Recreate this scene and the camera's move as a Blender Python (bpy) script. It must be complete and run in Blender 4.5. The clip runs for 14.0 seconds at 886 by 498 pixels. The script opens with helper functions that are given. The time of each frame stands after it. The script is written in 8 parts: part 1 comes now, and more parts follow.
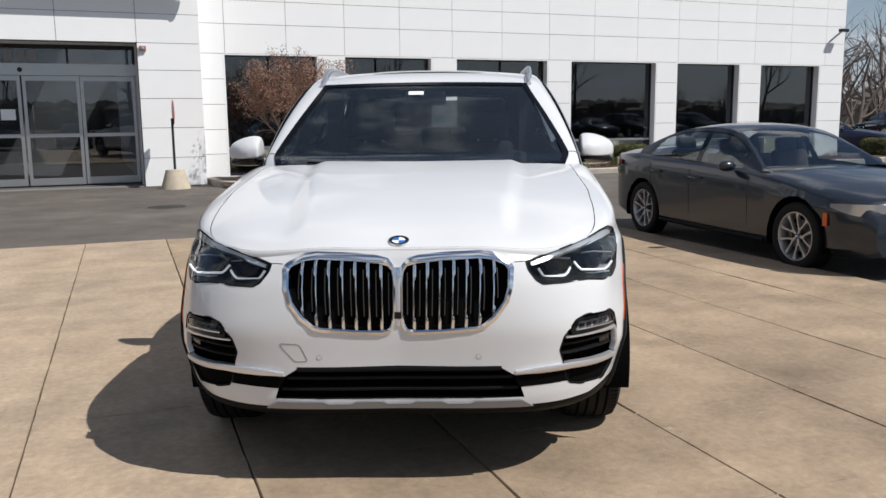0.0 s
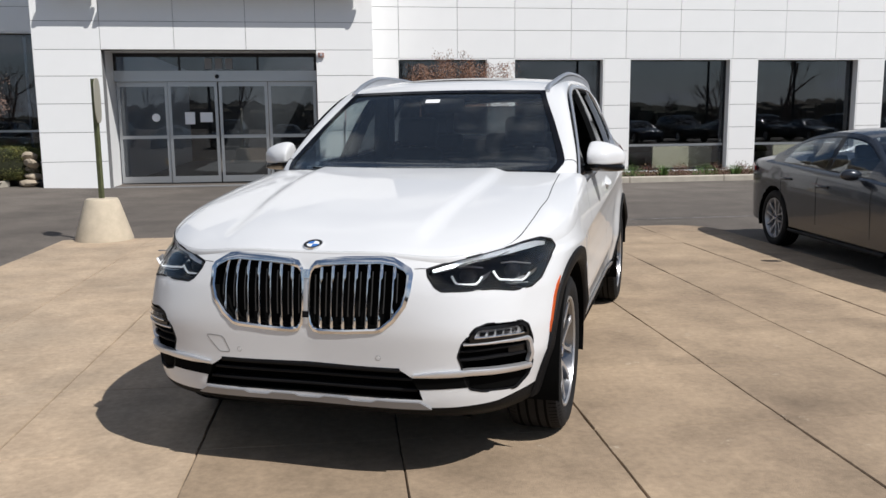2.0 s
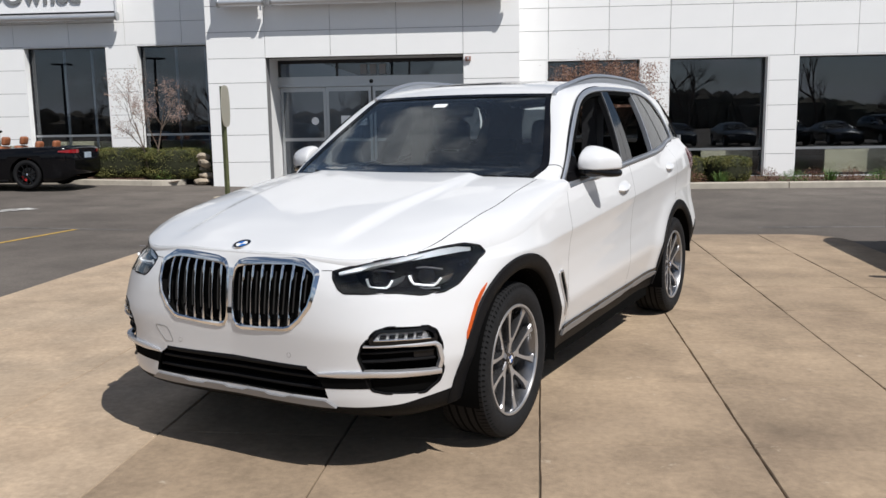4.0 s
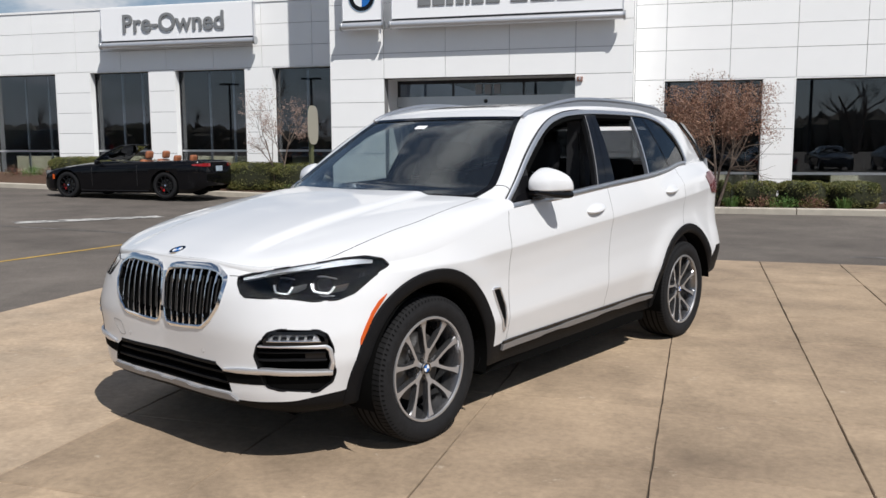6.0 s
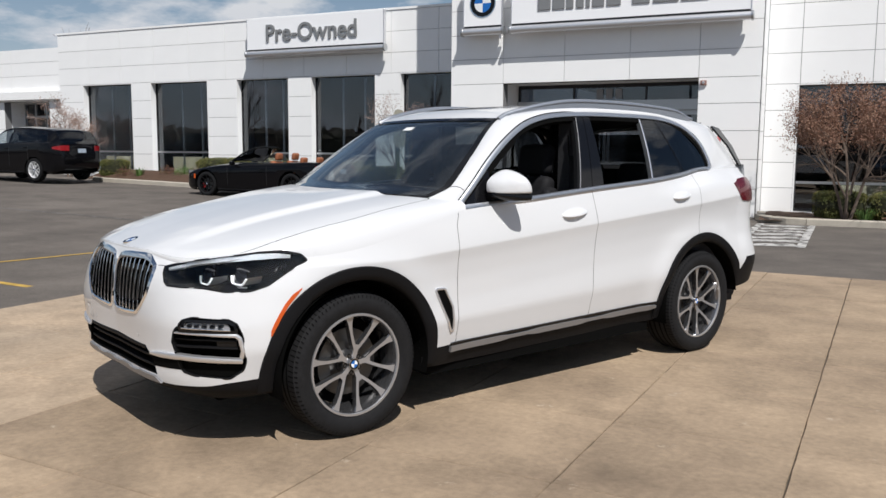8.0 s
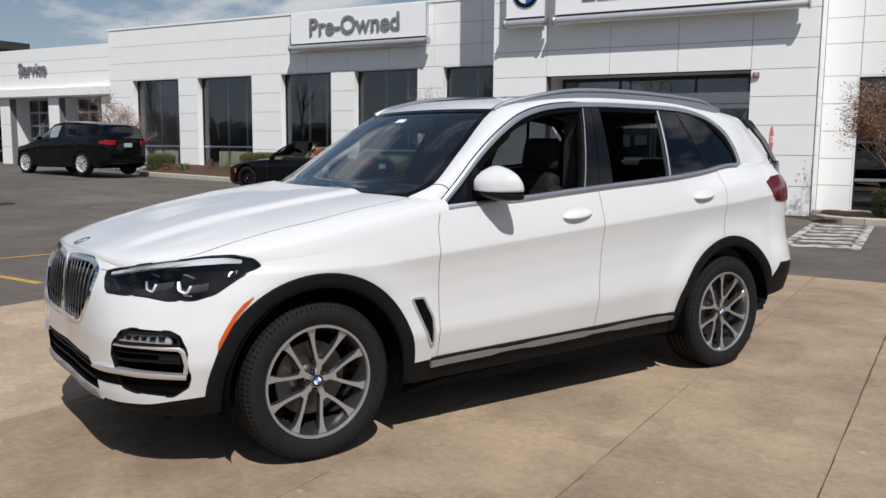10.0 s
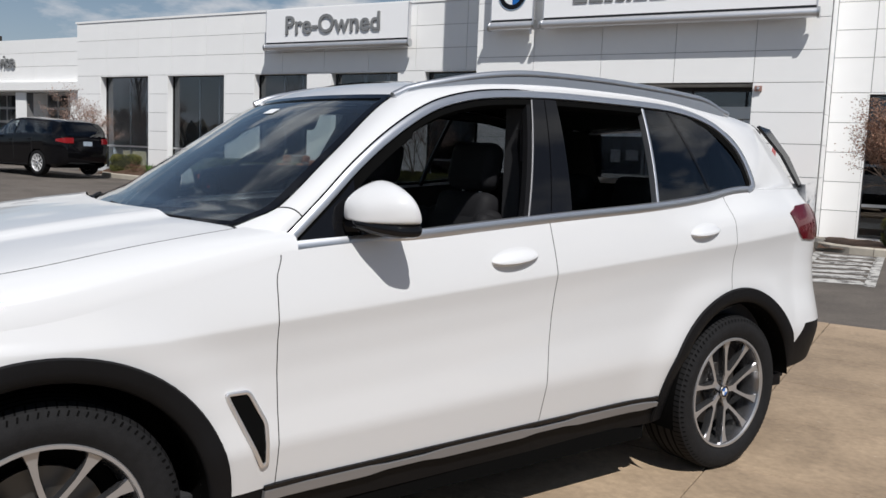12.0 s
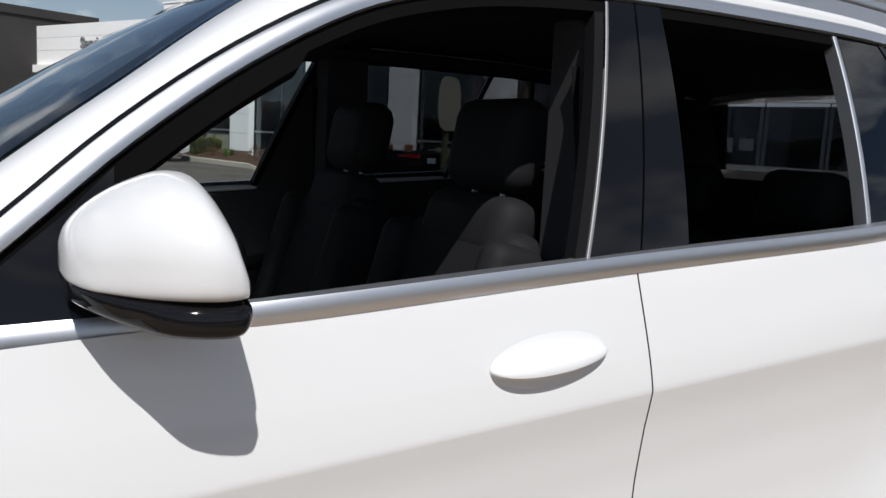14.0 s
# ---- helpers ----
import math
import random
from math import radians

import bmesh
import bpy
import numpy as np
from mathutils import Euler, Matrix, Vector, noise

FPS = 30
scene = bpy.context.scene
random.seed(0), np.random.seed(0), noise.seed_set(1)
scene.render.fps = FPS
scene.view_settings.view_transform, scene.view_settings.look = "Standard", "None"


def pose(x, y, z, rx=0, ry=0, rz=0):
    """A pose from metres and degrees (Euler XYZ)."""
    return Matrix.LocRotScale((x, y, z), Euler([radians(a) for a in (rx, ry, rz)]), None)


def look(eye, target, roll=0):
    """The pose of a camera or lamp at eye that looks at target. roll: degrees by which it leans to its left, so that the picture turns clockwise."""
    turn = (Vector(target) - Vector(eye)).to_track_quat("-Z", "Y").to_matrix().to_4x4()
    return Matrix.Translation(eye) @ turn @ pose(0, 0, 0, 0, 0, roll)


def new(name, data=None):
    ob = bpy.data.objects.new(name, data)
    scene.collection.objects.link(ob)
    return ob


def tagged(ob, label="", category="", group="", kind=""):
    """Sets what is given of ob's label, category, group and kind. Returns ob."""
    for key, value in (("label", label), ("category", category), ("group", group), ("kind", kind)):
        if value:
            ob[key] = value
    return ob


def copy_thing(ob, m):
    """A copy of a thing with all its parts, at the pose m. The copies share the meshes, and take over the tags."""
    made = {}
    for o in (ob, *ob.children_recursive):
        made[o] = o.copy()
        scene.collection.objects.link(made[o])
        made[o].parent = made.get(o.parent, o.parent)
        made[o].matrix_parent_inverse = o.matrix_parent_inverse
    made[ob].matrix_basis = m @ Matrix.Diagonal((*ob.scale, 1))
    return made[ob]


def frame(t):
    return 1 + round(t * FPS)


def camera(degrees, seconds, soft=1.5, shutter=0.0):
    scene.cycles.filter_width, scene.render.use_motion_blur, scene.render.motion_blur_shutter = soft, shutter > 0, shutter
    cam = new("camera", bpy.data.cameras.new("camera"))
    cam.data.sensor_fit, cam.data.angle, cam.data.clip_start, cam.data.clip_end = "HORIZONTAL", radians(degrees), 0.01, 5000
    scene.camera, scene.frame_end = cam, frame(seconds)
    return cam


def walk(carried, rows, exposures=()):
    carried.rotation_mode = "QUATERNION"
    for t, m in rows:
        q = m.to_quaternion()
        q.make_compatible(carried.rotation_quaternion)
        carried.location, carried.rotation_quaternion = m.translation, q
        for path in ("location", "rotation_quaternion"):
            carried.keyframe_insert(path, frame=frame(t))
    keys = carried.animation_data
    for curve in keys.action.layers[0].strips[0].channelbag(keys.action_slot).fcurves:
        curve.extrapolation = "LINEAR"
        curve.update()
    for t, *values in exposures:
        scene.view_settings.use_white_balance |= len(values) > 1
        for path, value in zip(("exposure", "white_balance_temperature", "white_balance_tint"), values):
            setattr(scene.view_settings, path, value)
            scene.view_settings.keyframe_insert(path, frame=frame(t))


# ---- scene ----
cam = camera(56.1, 14.0)
PATH = [
    (0, (0.284, -3.972, 1.442), (0.214, -1.997, 1.131), -0.6),
    (0.5, (0.631, -4.004, 1.451), (0.421, -2.04, 1.139), -0.6),
    (1, (0.894, -3.977, 1.442), (0.563, -2.028, 1.138), -0.1),
    (1.5, (1.166, -3.918, 1.465), (0.72, -1.992, 1.159), -0.2),
    (2, (1.476, -3.898, 1.473), (0.916, -2.002, 1.168), -0.6),
    (2.5, (1.762, -3.873, 1.488), (1.1, -2.011, 1.182), -0.4),
    (3, (2.02, -3.749, 1.484), (1.246, -1.931, 1.18), -0.7),
    (5.5, (3.329, -3.175, 1.475), (2.123, -1.602, 1.208), -0.3),
    (6, (3.589, -3.052, 1.48), (2.314, -1.531, 1.231), -0.2),
    (6.5, (3.791, -2.831, 1.468), (2.444, -1.372, 1.234), 0.0),
    (7, (4.001, -2.635, 1.464), (2.587, -1.239, 1.237), 0.3),
    (7.5, (4.268, -2.453, 1.471), (2.792, -1.125, 1.238), 0.4),
    (8, (4.408, -2.259, 1.454), (2.867, -1.006, 1.218), 0.4),
    (10.5, (4.155, -1.429, 1.447), (2.528, -0.293, 1.192), 0.9),
    (11, (3.871, -1.087, 1.44), (2.251, 0.056, 1.177), 2.2),
    (11.5, (3.557, -0.742, 1.433), (1.938, 0.409, 1.199), 2.4),
    (12, (3.257, -0.407, 1.435), (1.647, 0.758, 1.212), 2.3),
    (12.5, (2.967, -0.053, 1.439), (1.337, 1.084, 1.217), 2.0),
    (13, (2.634, 0.243, 1.425), (0.979, 1.341, 1.189), 2.2),
    (13.5, (2.319, 0.533, 1.416), (0.63, 1.572, 1.154), 2.4),
    (14, (1.980, 0.806, 1.402), (0.252, 1.777, 1.140), 3.1),
]
walk(cam, [(t, look(eye, target, roll)) for t, eye, target, roll in PATH],
     exposures=[(0, -0.08), (3, -0.1), (5.5, -0.07), (8, -0.11), (10.4, -0.26), (11, -0.22), (12, -0.24), (12.5, -0.21), (13.4, -0.2), (14, -0.15)])

# ---- world and sun ----
SUN_WAY = Vector((0.72, -0.27, 1.0)).normalized()
world = bpy.data.worlds.new("world")
scene.world = world
world.use_nodes = True
wn = world.node_tree.nodes
sky = wn.new("ShaderNodeTexSky")
sky.sky_type = "NISHITA"
sky.sun_disc = False
sky.sun_elevation = math.asin(SUN_WAY.z)
sky.sun_rotation = math.atan2(SUN_WAY.x, SUN_WAY.y)
sky.air_density, sky.dust_density, sky.ozone_density = 1.0, 0.3, 1.6


def build_clouds():
    """Broken cumulus: a soft noise over the sky dome mixes white cloud into the blue."""
    nt = world.node_tree
    geo = wn.new("ShaderNodeTexCoord")
    # the dome's direction is carried up to a flat cloud deck, so clouds crowd together towards the horizon
    part_z = wn.new("ShaderNodeSeparateXYZ")
    lift_z = wn.new("ShaderNodeMath")
    lift_z.operation = "MAXIMUM"
    lift_z.inputs[1].default_value = 0.0
    add_z = wn.new("ShaderNodeMath")
    add_z.operation = "ADD"
    add_z.inputs[1].default_value = 0.22
    deck = wn.new("ShaderNodeVectorMath")
    deck.operation = "DIVIDE"
    mp = wn.new("ShaderNodeMapping")
    mp.inputs["Location"].default_value = (0.35, 0.1, 0.0)
    n1 = wn.new("ShaderNodeTexNoise")
    n1.inputs["Scale"].default_value, n1.inputs["Detail"].default_value = 2.6, 8.0
    n1.inputs["Roughness"].default_value = 0.56
    ramp = wn.new("ShaderNodeValToRGB")
    ramp.color_ramp.elements[0].position, ramp.color_ramp.elements[1].position = 0.50, 0.64
    mix = wn.new("ShaderNodeMix")
    mix.data_type = "RGBA"
    mix.inputs["B"].default_value = (10.8, 11.0, 11.4, 1)
    nt.links.new(geo.outputs["Generated"], part_z.inputs["Vector"])
    nt.links.new(part_z.outputs["Z"], lift_z.inputs[0])
    nt.links.new(lift_z.outputs["Value"], add_z.inputs[0])
    nt.links.new(geo.outputs["Generated"], deck.inputs[0])
    nt.links.new(add_z.outputs["Value"], deck.inputs[1])
    nt.links.new(deck.outputs["Vector"], mp.inputs["Vector"])
    nt.links.new(mp.outputs["Vector"], n1.inputs["Vector"])
    nt.links.new(n1.outputs["Fac"], ramp.inputs["Fac"])
    # haze towards the horizon
    xyz = wn.new("ShaderNodeSeparateXYZ")
    haze = wn.new("ShaderNodeMapRange")
    haze.inputs["From Min"].default_value, haze.inputs["From Max"].default_value = 0.0, 0.20
    haze.inputs["To Min"].default_value, haze.inputs["To Max"].default_value = 0.72, 0.0
    veil = wn.new("ShaderNodeMix")
    veil.data_type = "RGBA"
    veil.inputs["B"].default_value = (5.9, 6.8, 8.6, 1)
    nt.links.new(geo.outputs["Generated"], xyz.inputs["Vector"])
    nt.links.new(xyz.outputs["Z"], haze.inputs["Value"])
    nt.links.new(ramp.outputs["Color"], mix.inputs["Factor"])
    nt.links.new(sky.outputs["Color"], mix.inputs["A"])
    nt.links.new(haze.outputs["Result"], veil.inputs["Factor"])
    nt.links.new(mix.outputs["Result"], veil.inputs["A"])
    nt.links.new(veil.outputs["Result"], wn["Background"].inputs["Color"])


build_clouds()
wn["Background"].inputs["Strength"].default_value = 0.070
sun = new("sun", bpy.data.lights.new("sun", "SUN"))
sun.data.energy, sun.data.angle, sun.data.color = 5.05, radians(0.55), (1.0, 0.975, 0.94)
sun.matrix_world = look(SUN_WAY * 60, (0, 0, 0))

# ---- materials ----
MATS = {}


def mat(name, color, rough=0.6, metal=0.0, vary=0.0, scale=8.0, bump=0.0, bump_scale=60.0, coat=0.0, trans=0.0, ior=1.45,
        emit=None, power=0.0, spec=0.5, rand=0.0, second=None, sec_scale=1.5, sec_pos=(0.5, 0.7), rough_vary=0.0, grain=0.0, grain_scale=60.0, specks=0.0, streak=0.0):
    """A node material: colour broken up at two scales, roughness, and fine relief."""
    if name in MATS:
        return MATS[name]
    m = MATS[name] = bpy.data.materials.new(name)
    m.use_nodes = True
    nt, nd = m.node_tree, m.node_tree.nodes
    b = nd["Principled BSDF"]
    b.inputs["Base Color"].default_value = (*color, 1)
    b.inputs["Roughness"].default_value, b.inputs["Metallic"].default_value = rough, metal
    b.inputs["Coat Weight"].default_value, b.inputs["Transmission Weight"].default_value = coat, trans
    b.inputs["Coat Roughness"].default_value = 0.03
    b.inputs["IOR"].default_value, b.inputs["Specular IOR Level"].default_value = ior, spec
    if emit:
        b.inputs["Emission Color"].default_value = (*emit, 1)
        b.inputs["Emission Strength"].default_value = power
    if not (vary or bump or second or rand or rough_vary):
        return m
    tc = nd.new("ShaderNodeTexCoord")
    col = None
    if vary or second or rand:
        rgb = nd.new("ShaderNodeRGB")
        rgb.outputs[0].default_value = (*color, 1)
        col = rgb.outputs[0]
    if second:
        n2 = nd.new("ShaderNodeTexNoise")
        n2.inputs["Scale"].default_value, n2.inputs["Detail"].default_value = sec_scale, 6.0
        n2.inputs["Roughness"].default_value = 0.62
        r2 = nd.new("ShaderNodeValToRGB")
        r2.color_ramp.elements[0].position, r2.color_ramp.elements[1].position = sec_pos
        mx = nd.new("ShaderNodeMix")
        mx.data_type = "RGBA"
        mx.inputs["B"].default_value = (*second, 1)
        nt.links.new(tc.outputs["Object"], n2.inputs["Vector"])
        nt.links.new(n2.outputs["Fac"], r2.inputs["Fac"])
        nt.links.new(r2.outputs["Color"], mx.inputs["Factor"])
        nt.links.new(col, mx.inputs["A"])
        col = mx.outputs["Result"]
    for amount, size in ((vary, scale), (grain, grain_scale)):
        if not amount:
            continue
        n1 = nd.new("ShaderNodeTexNoise")
        n1.inputs["Scale"].default_value, n1.inputs["Detail"].default_value = size, 7.0
        n1.inputs["Roughness"].default_value = 0.65
        mr = nd.new("ShaderNodeMapRange")
        mr.inputs["From Min"].default_value, mr.inputs["From Max"].default_value = 0.3, 0.7
        mr.inputs["To Min"].default_value, mr.inputs["To Max"].default_value = 1 - amount, 1 + amount
        mul = nd.new("ShaderNodeVectorMath")
        mul.operation = "SCALE"
        nt.links.new(tc.outputs["Object"], n1.inputs["Vector"])
        nt.links.new(n1.outputs["Fac"], mr.inputs["Value"])
        nt.links.new(col, mul.inputs[0])
        nt.links.new(mr.outputs["Result"], mul.inputs["Scale"])
        col = mul.outputs["Vector"]
    for amount, size, tone, cut in ((specks, 5.5, (0.62, 0.54, 0.43), (0.635, 0.70)), (specks, 9.0, (0.12, 0.09, 0.065), (0.66, 0.73)), (streak, 1.1, (0.13, 0.10, 0.075), (0.56, 0.80))):
        if not amount:
            continue
        n5 = nd.new("ShaderNodeTexNoise")
        n5.inputs["Scale"].default_value, n5.inputs["Detail"].default_value = size, 9.0
        n5.inputs["Roughness"].default_value = 0.72
        r5 = nd.new("ShaderNodeMapRange")
        r5.inputs["From Min"].default_value, r5.inputs["From Max"].default_value = cut
        r5.inputs["To Max"].default_value = amount
        mx = nd.new("ShaderNodeMix")
        mx.data_type = "RGBA"
        mx.inputs["B"].default_value = (*tone, 1)
        nt.links.new(tc.outputs["Object"], n5.inputs["Vector"])
        nt.links.new(n5.outputs["Fac"], r5.inputs["Value"])
        nt.links.new(r5.outputs["Result"], mx.inputs["Factor"])
        nt.links.new(col, mx.inputs["A"])
        col = mx.outputs["Result"]
    if rand:
        oi = nd.new("ShaderNodeObjectInfo")
        mr = nd.new("ShaderNodeMapRange")
        mr.inputs["To Min"].default_value, mr.inputs["To Max"].default_value = 1 - rand, 1 + rand
        mul = nd.new("ShaderNodeVectorMath")
        mul.operation = "SCALE"
        nt.links.new(oi.outputs["Random"], mr.inputs["Value"])
        nt.links.new(col, mul.inputs[0])
        nt.links.new(mr.outputs["Result"], mul.inputs["Scale"])
        col = mul.outputs["Vector"]
    if col:
        nt.links.new(col, b.inputs["Base Color"])
    if rough_vary:
        n3 = nd.new("ShaderNodeTexNoise")
        n3.inputs["Scale"].default_value, n3.inputs["Detail"].default_value = scale * 0.7, 5.0
        mr = nd.new("ShaderNodeMapRange")
        mr.inputs["From Min"].default_value, mr.inputs["From Max"].default_value = 0.3, 0.7
        mr.inputs["To Min"].default_value = max(0.0, rough - rough_vary)
        mr.inputs["To Max"].default_value = min(1.0, rough + rough_vary)
        nt.links.new(tc.outputs["Object"], n3.inputs["Vector"])
        nt.links.new(n3.outputs["Fac"], mr.inputs["Value"])
        nt.links.new(mr.outputs["Result"], b.inputs["Roughness"])
    if bump:
        n4 = nd.new("ShaderNodeTexNoise")
        n4.inputs["Scale"].default_value, n4.inputs["Detail"].default_value = bump_scale, 6.0
        bp = nd.new("ShaderNodeBump")
        bp.inputs["Strength"].default_value, bp.inputs["Distance"].default_value = bump, 0.01
        nt.links.new(tc.outputs["Object"], n4.inputs["Vector"])
        nt.links.new(n4.outputs["Fac"], bp.inputs["Height"])
        nt.links.new(bp.outputs["Normal"], b.inputs["Normal"])
    return m


M_PAINT = mat("white_paint", (0.655, 0.66, 0.672), 0.34, coat=0.85, spec=0.12)
M_BLACKPLASTIC = mat("black_plastic", (0.008, 0.008, 0.009), 0.55, bump=0.12, bump_scale=900, spec=0.14)
M_GLOSSBLACK = mat("gloss_black", (0.006, 0.006, 0.007), 0.06, spec=0.36)
M_CHROME = mat("chrome", (0.82, 0.82, 0.83), 0.10, 1.0)
M_SATIN = mat("satin_aluminium", (0.76, 0.76, 0.78), 0.42, 0.88)
M_TRIM = mat("satin_window_trim", (0.60, 0.615, 0.65), 0.40, 0.95)
M_SKID = mat("silver_paint", (0.27, 0.27, 0.28), 0.45, 0.5)
M_RUBBER = mat("tyre_rubber", (0.010, 0.010, 0.011), 0.8, spec=0.3, vary=0.25, scale=30, bump=0.2, bump_scale=300)
M_DARK = mat("dark_liner", (0.004, 0.004, 0.004), 0.95, spec=0.05)
M_GLASS = mat("car_glass", (0.60, 0.67, 0.68), 0.0, trans=1.0, ior=1.52)


def veil_film(m, amount):
    """A thin even pale film: dust plus the glass's reflected haze, put into the shader."""
    nt, nd = m.node_tree, m.node_tree.nodes
    veil_bsdf, mix = nd.new("ShaderNodeBsdfDiffuse"), nd.new("ShaderNodeMixShader")
    veil_bsdf.inputs["Color"].default_value = (0.42, 0.46, 0.52, 1)
    mix.inputs[0].default_value = amount
    nt.links.new(nd["Principled BSDF"].outputs[0], mix.inputs[1])
    nt.links.new(veil_bsdf.outputs[0], mix.inputs[2])
    nt.links.new(mix.outputs[0], nd["Material Output"].inputs[0])


veil_film(M_GLASS, 0.011)
M_TINT = mat("privacy_glass", (0.10, 0.11, 0.12), 0.0, trans=1.0, ior=1.5)
M_LENS = mat("lamp_lens", (0.95, 0.96, 0.97), 0.0, trans=1.0, ior=1.30)
M_ORANGE = mat("orange_reflector", (0.55, 0.085, 0.010), 0.3, coat=0.4)
M_RED = mat("red_lens", (0.095, 0.004, 0.008), 0.15, coat=0.4)
M_WHEEL = mat("alloy_grey", (0.24, 0.24, 0.25), 0.25, 0.9)
M_WHEELCUT = mat("alloy_bright", (0.46, 0.46, 0.475), 0.32, 0.7)
M_DISC = mat("brake_steel", (0.11, 0.108, 0.105), 0.42, 0.85)
M_LEATHER = mat("black_leather", (0.015, 0.015, 0.017), 0.62, bump=0.2, bump_scale=400, spec=0.15)
M_INTERIOR = mat("dark_interior", (0.036, 0.036, 0.039), 0.8, bump=0.1, bump_scale=500, spec=0.2)
M_LIGHTGUIDE = mat("light_guide_white", (0.85, 0.87, 0.9), 0.15, emit=(0.95, 0.97, 1.0), power=0.3)
M_SEAM = mat("panel_gap", (0.03, 0.03, 0.03), 0.9)
M_BLUE = mat("enamel_blue", (0.01, 0.13, 0.45), 0.15, coat=0.6)
M_ENAMELWHITE = mat("enamel_white", (0.82, 0.83, 0.84), 0.15, coat=0.6)

M_CONCRETE = mat("pad_concrete", (0.365, 0.272, 0.184), 0.85, vary=0.24, scale=2.2, second=(0.215, 0.158, 0.108), sec_scale=0.7,
                 sec_pos=(0.40, 0.72), bump=0.3, bump_scale=140, rand=0.06, grain=0.16, grain_scale=24, specks=0.45, streak=0.5)
M_CONCRETE2 = mat("pad_concrete_pale", (0.405, 0.306, 0.214), 0.85, vary=0.24, scale=2.2, second=(0.33, 0.26, 0.19), sec_scale=0.9,
                  sec_pos=(0.40, 0.72), bump=0.3, bump_scale=140, rand=0.05, grain=0.16, grain_scale=24, specks=0.4, streak=0.3)
M_JOINT = mat("joint_dirt", (0.10, 0.08, 0.058), 0.95, vary=0.3, scale=20)
M_ASPHALT = mat("asphalt", (0.104, 0.089, 0.077), 0.9, vary=0.28, scale=0.9, second=(0.150, 0.130, 0.112), sec_scale=0.18,
                sec_pos=(0.45, 0.7), bump=0.5, bump_scale=220, grain=0.25, grain_scale=45)
M_KERB = mat("kerb_concrete", (0.42, 0.38, 0.32), 0.9, vary=0.15, scale=3, bump=0.2, bump_scale=90)
M_MULCH = mat("mulch", (0.075, 0.042, 0.026), 0.95, vary=0.45, scale=14, bump=0.8, bump_scale=60)
M_PANEL = mat("facade_panel", (0.89, 0.89, 0.885), 0.42, vary=0.02, scale=0.6, rand=0.012)
M_BACK = mat("facade_joint", (0.20, 0.20, 0.205), 0.8)
M_MULLION = mat("dark_bronze_frame", (0.035, 0.035, 0.038), 0.4, 0.5)
M_ALU = mat("door_aluminium", (0.52, 0.53, 0.54), 0.35, 0.9)
M_WINGLASS = mat("window_glass", (0.36, 0.42, 0.49), 0.0, trans=1.0, ior=1.8)
# the dimness of the unlit rooms is put into these two colours
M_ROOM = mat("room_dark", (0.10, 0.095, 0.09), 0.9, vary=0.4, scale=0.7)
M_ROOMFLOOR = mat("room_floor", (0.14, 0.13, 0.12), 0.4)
M_SIGNWHITE = mat("sign_white", (0.88, 0.885, 0.90), 0.35)
M_SIGNGREY = mat("sign_letter_grey", (0.23, 0.235, 0.24), 0.4, 0.2)
M_LINE_W = mat("line_paint_white", (0.46, 0.45, 0.43), 0.8, vary=0.3, scale=9, second=(0.085, 0.08, 0.075), sec_scale=5.0, sec_pos=(0.47, 0.60))
M_LINE_FAINT = mat("line_paint_faint", (0.16, 0.15, 0.145), 0.85, vary=0.3, scale=9, second=(0.085, 0.08, 0.075), sec_scale=5.0, sec_pos=(0.4, 0.55))
M_LINE_Y = mat("line_paint_yellow", (0.42, 0.27, 0.06), 0.8, vary=0.4, scale=7)


# ---- mesh helpers ----
def obj(name, bm, material, parent=None, smooth=False, flip=True):
    """Links a bmesh as one mesh object."""
    if flip:
        bmesh.ops.recalc_face_normals(bm, faces=bm.faces[:])
    me = bpy.data.meshes.new(name)
    bm.to_mesh(me)
    bm.free()
    for m in material if isinstance(material, (list, tuple)) else [material]:
        me.materials.append(m)
    if smooth:
        me.polygons.foreach_set("use_smooth", [True] * len(me.polygons))
        me.set_sharp_from_angle(angle=radians(smooth if smooth is not True else 38))
    ob = new(name, me)
    if parent:
        ob.parent = parent
    return ob


def part(name, bm, material, parent, label="", smooth=False, flip=True):
    ob = obj(name, bm, material, parent, smooth, flip)
    return tagged(ob, label) if label else ob


def empty(name, m=None, label="", category="", group="", kind=""):
    ob = new(name)
    ob.empty_display_size = 0.2
    if m is not None:
        ob.matrix_world = m
    return tagged(ob, label, category, group, kind)


def box(bm, x0, x1, y0, y1, z0, z1, bev=0.0):
    vs = [bm.verts.new((x, y, z)) for z in (z0, z1) for y in (y0, y1) for x in (x0, x1)]
    fs = [bm.faces.new([vs[i] for i in f]) for f in ((0, 2, 3, 1), (4, 5, 7, 6), (0, 1, 5, 4), (2, 6, 7, 3), (0, 4, 6, 2), (1, 3, 7, 5))]
    if bev:
        es = list({e for f in fs for e in f.edges})
        bmesh.ops.bevel(bm, geom=es, offset=bev, segments=2, profile=0.6, affect="EDGES")
    return vs


def boxes(*dims, bev=0.0):
    bm = bmesh.new()
    for d in dims:
        box(bm, *d, bev=bev)
    return bm


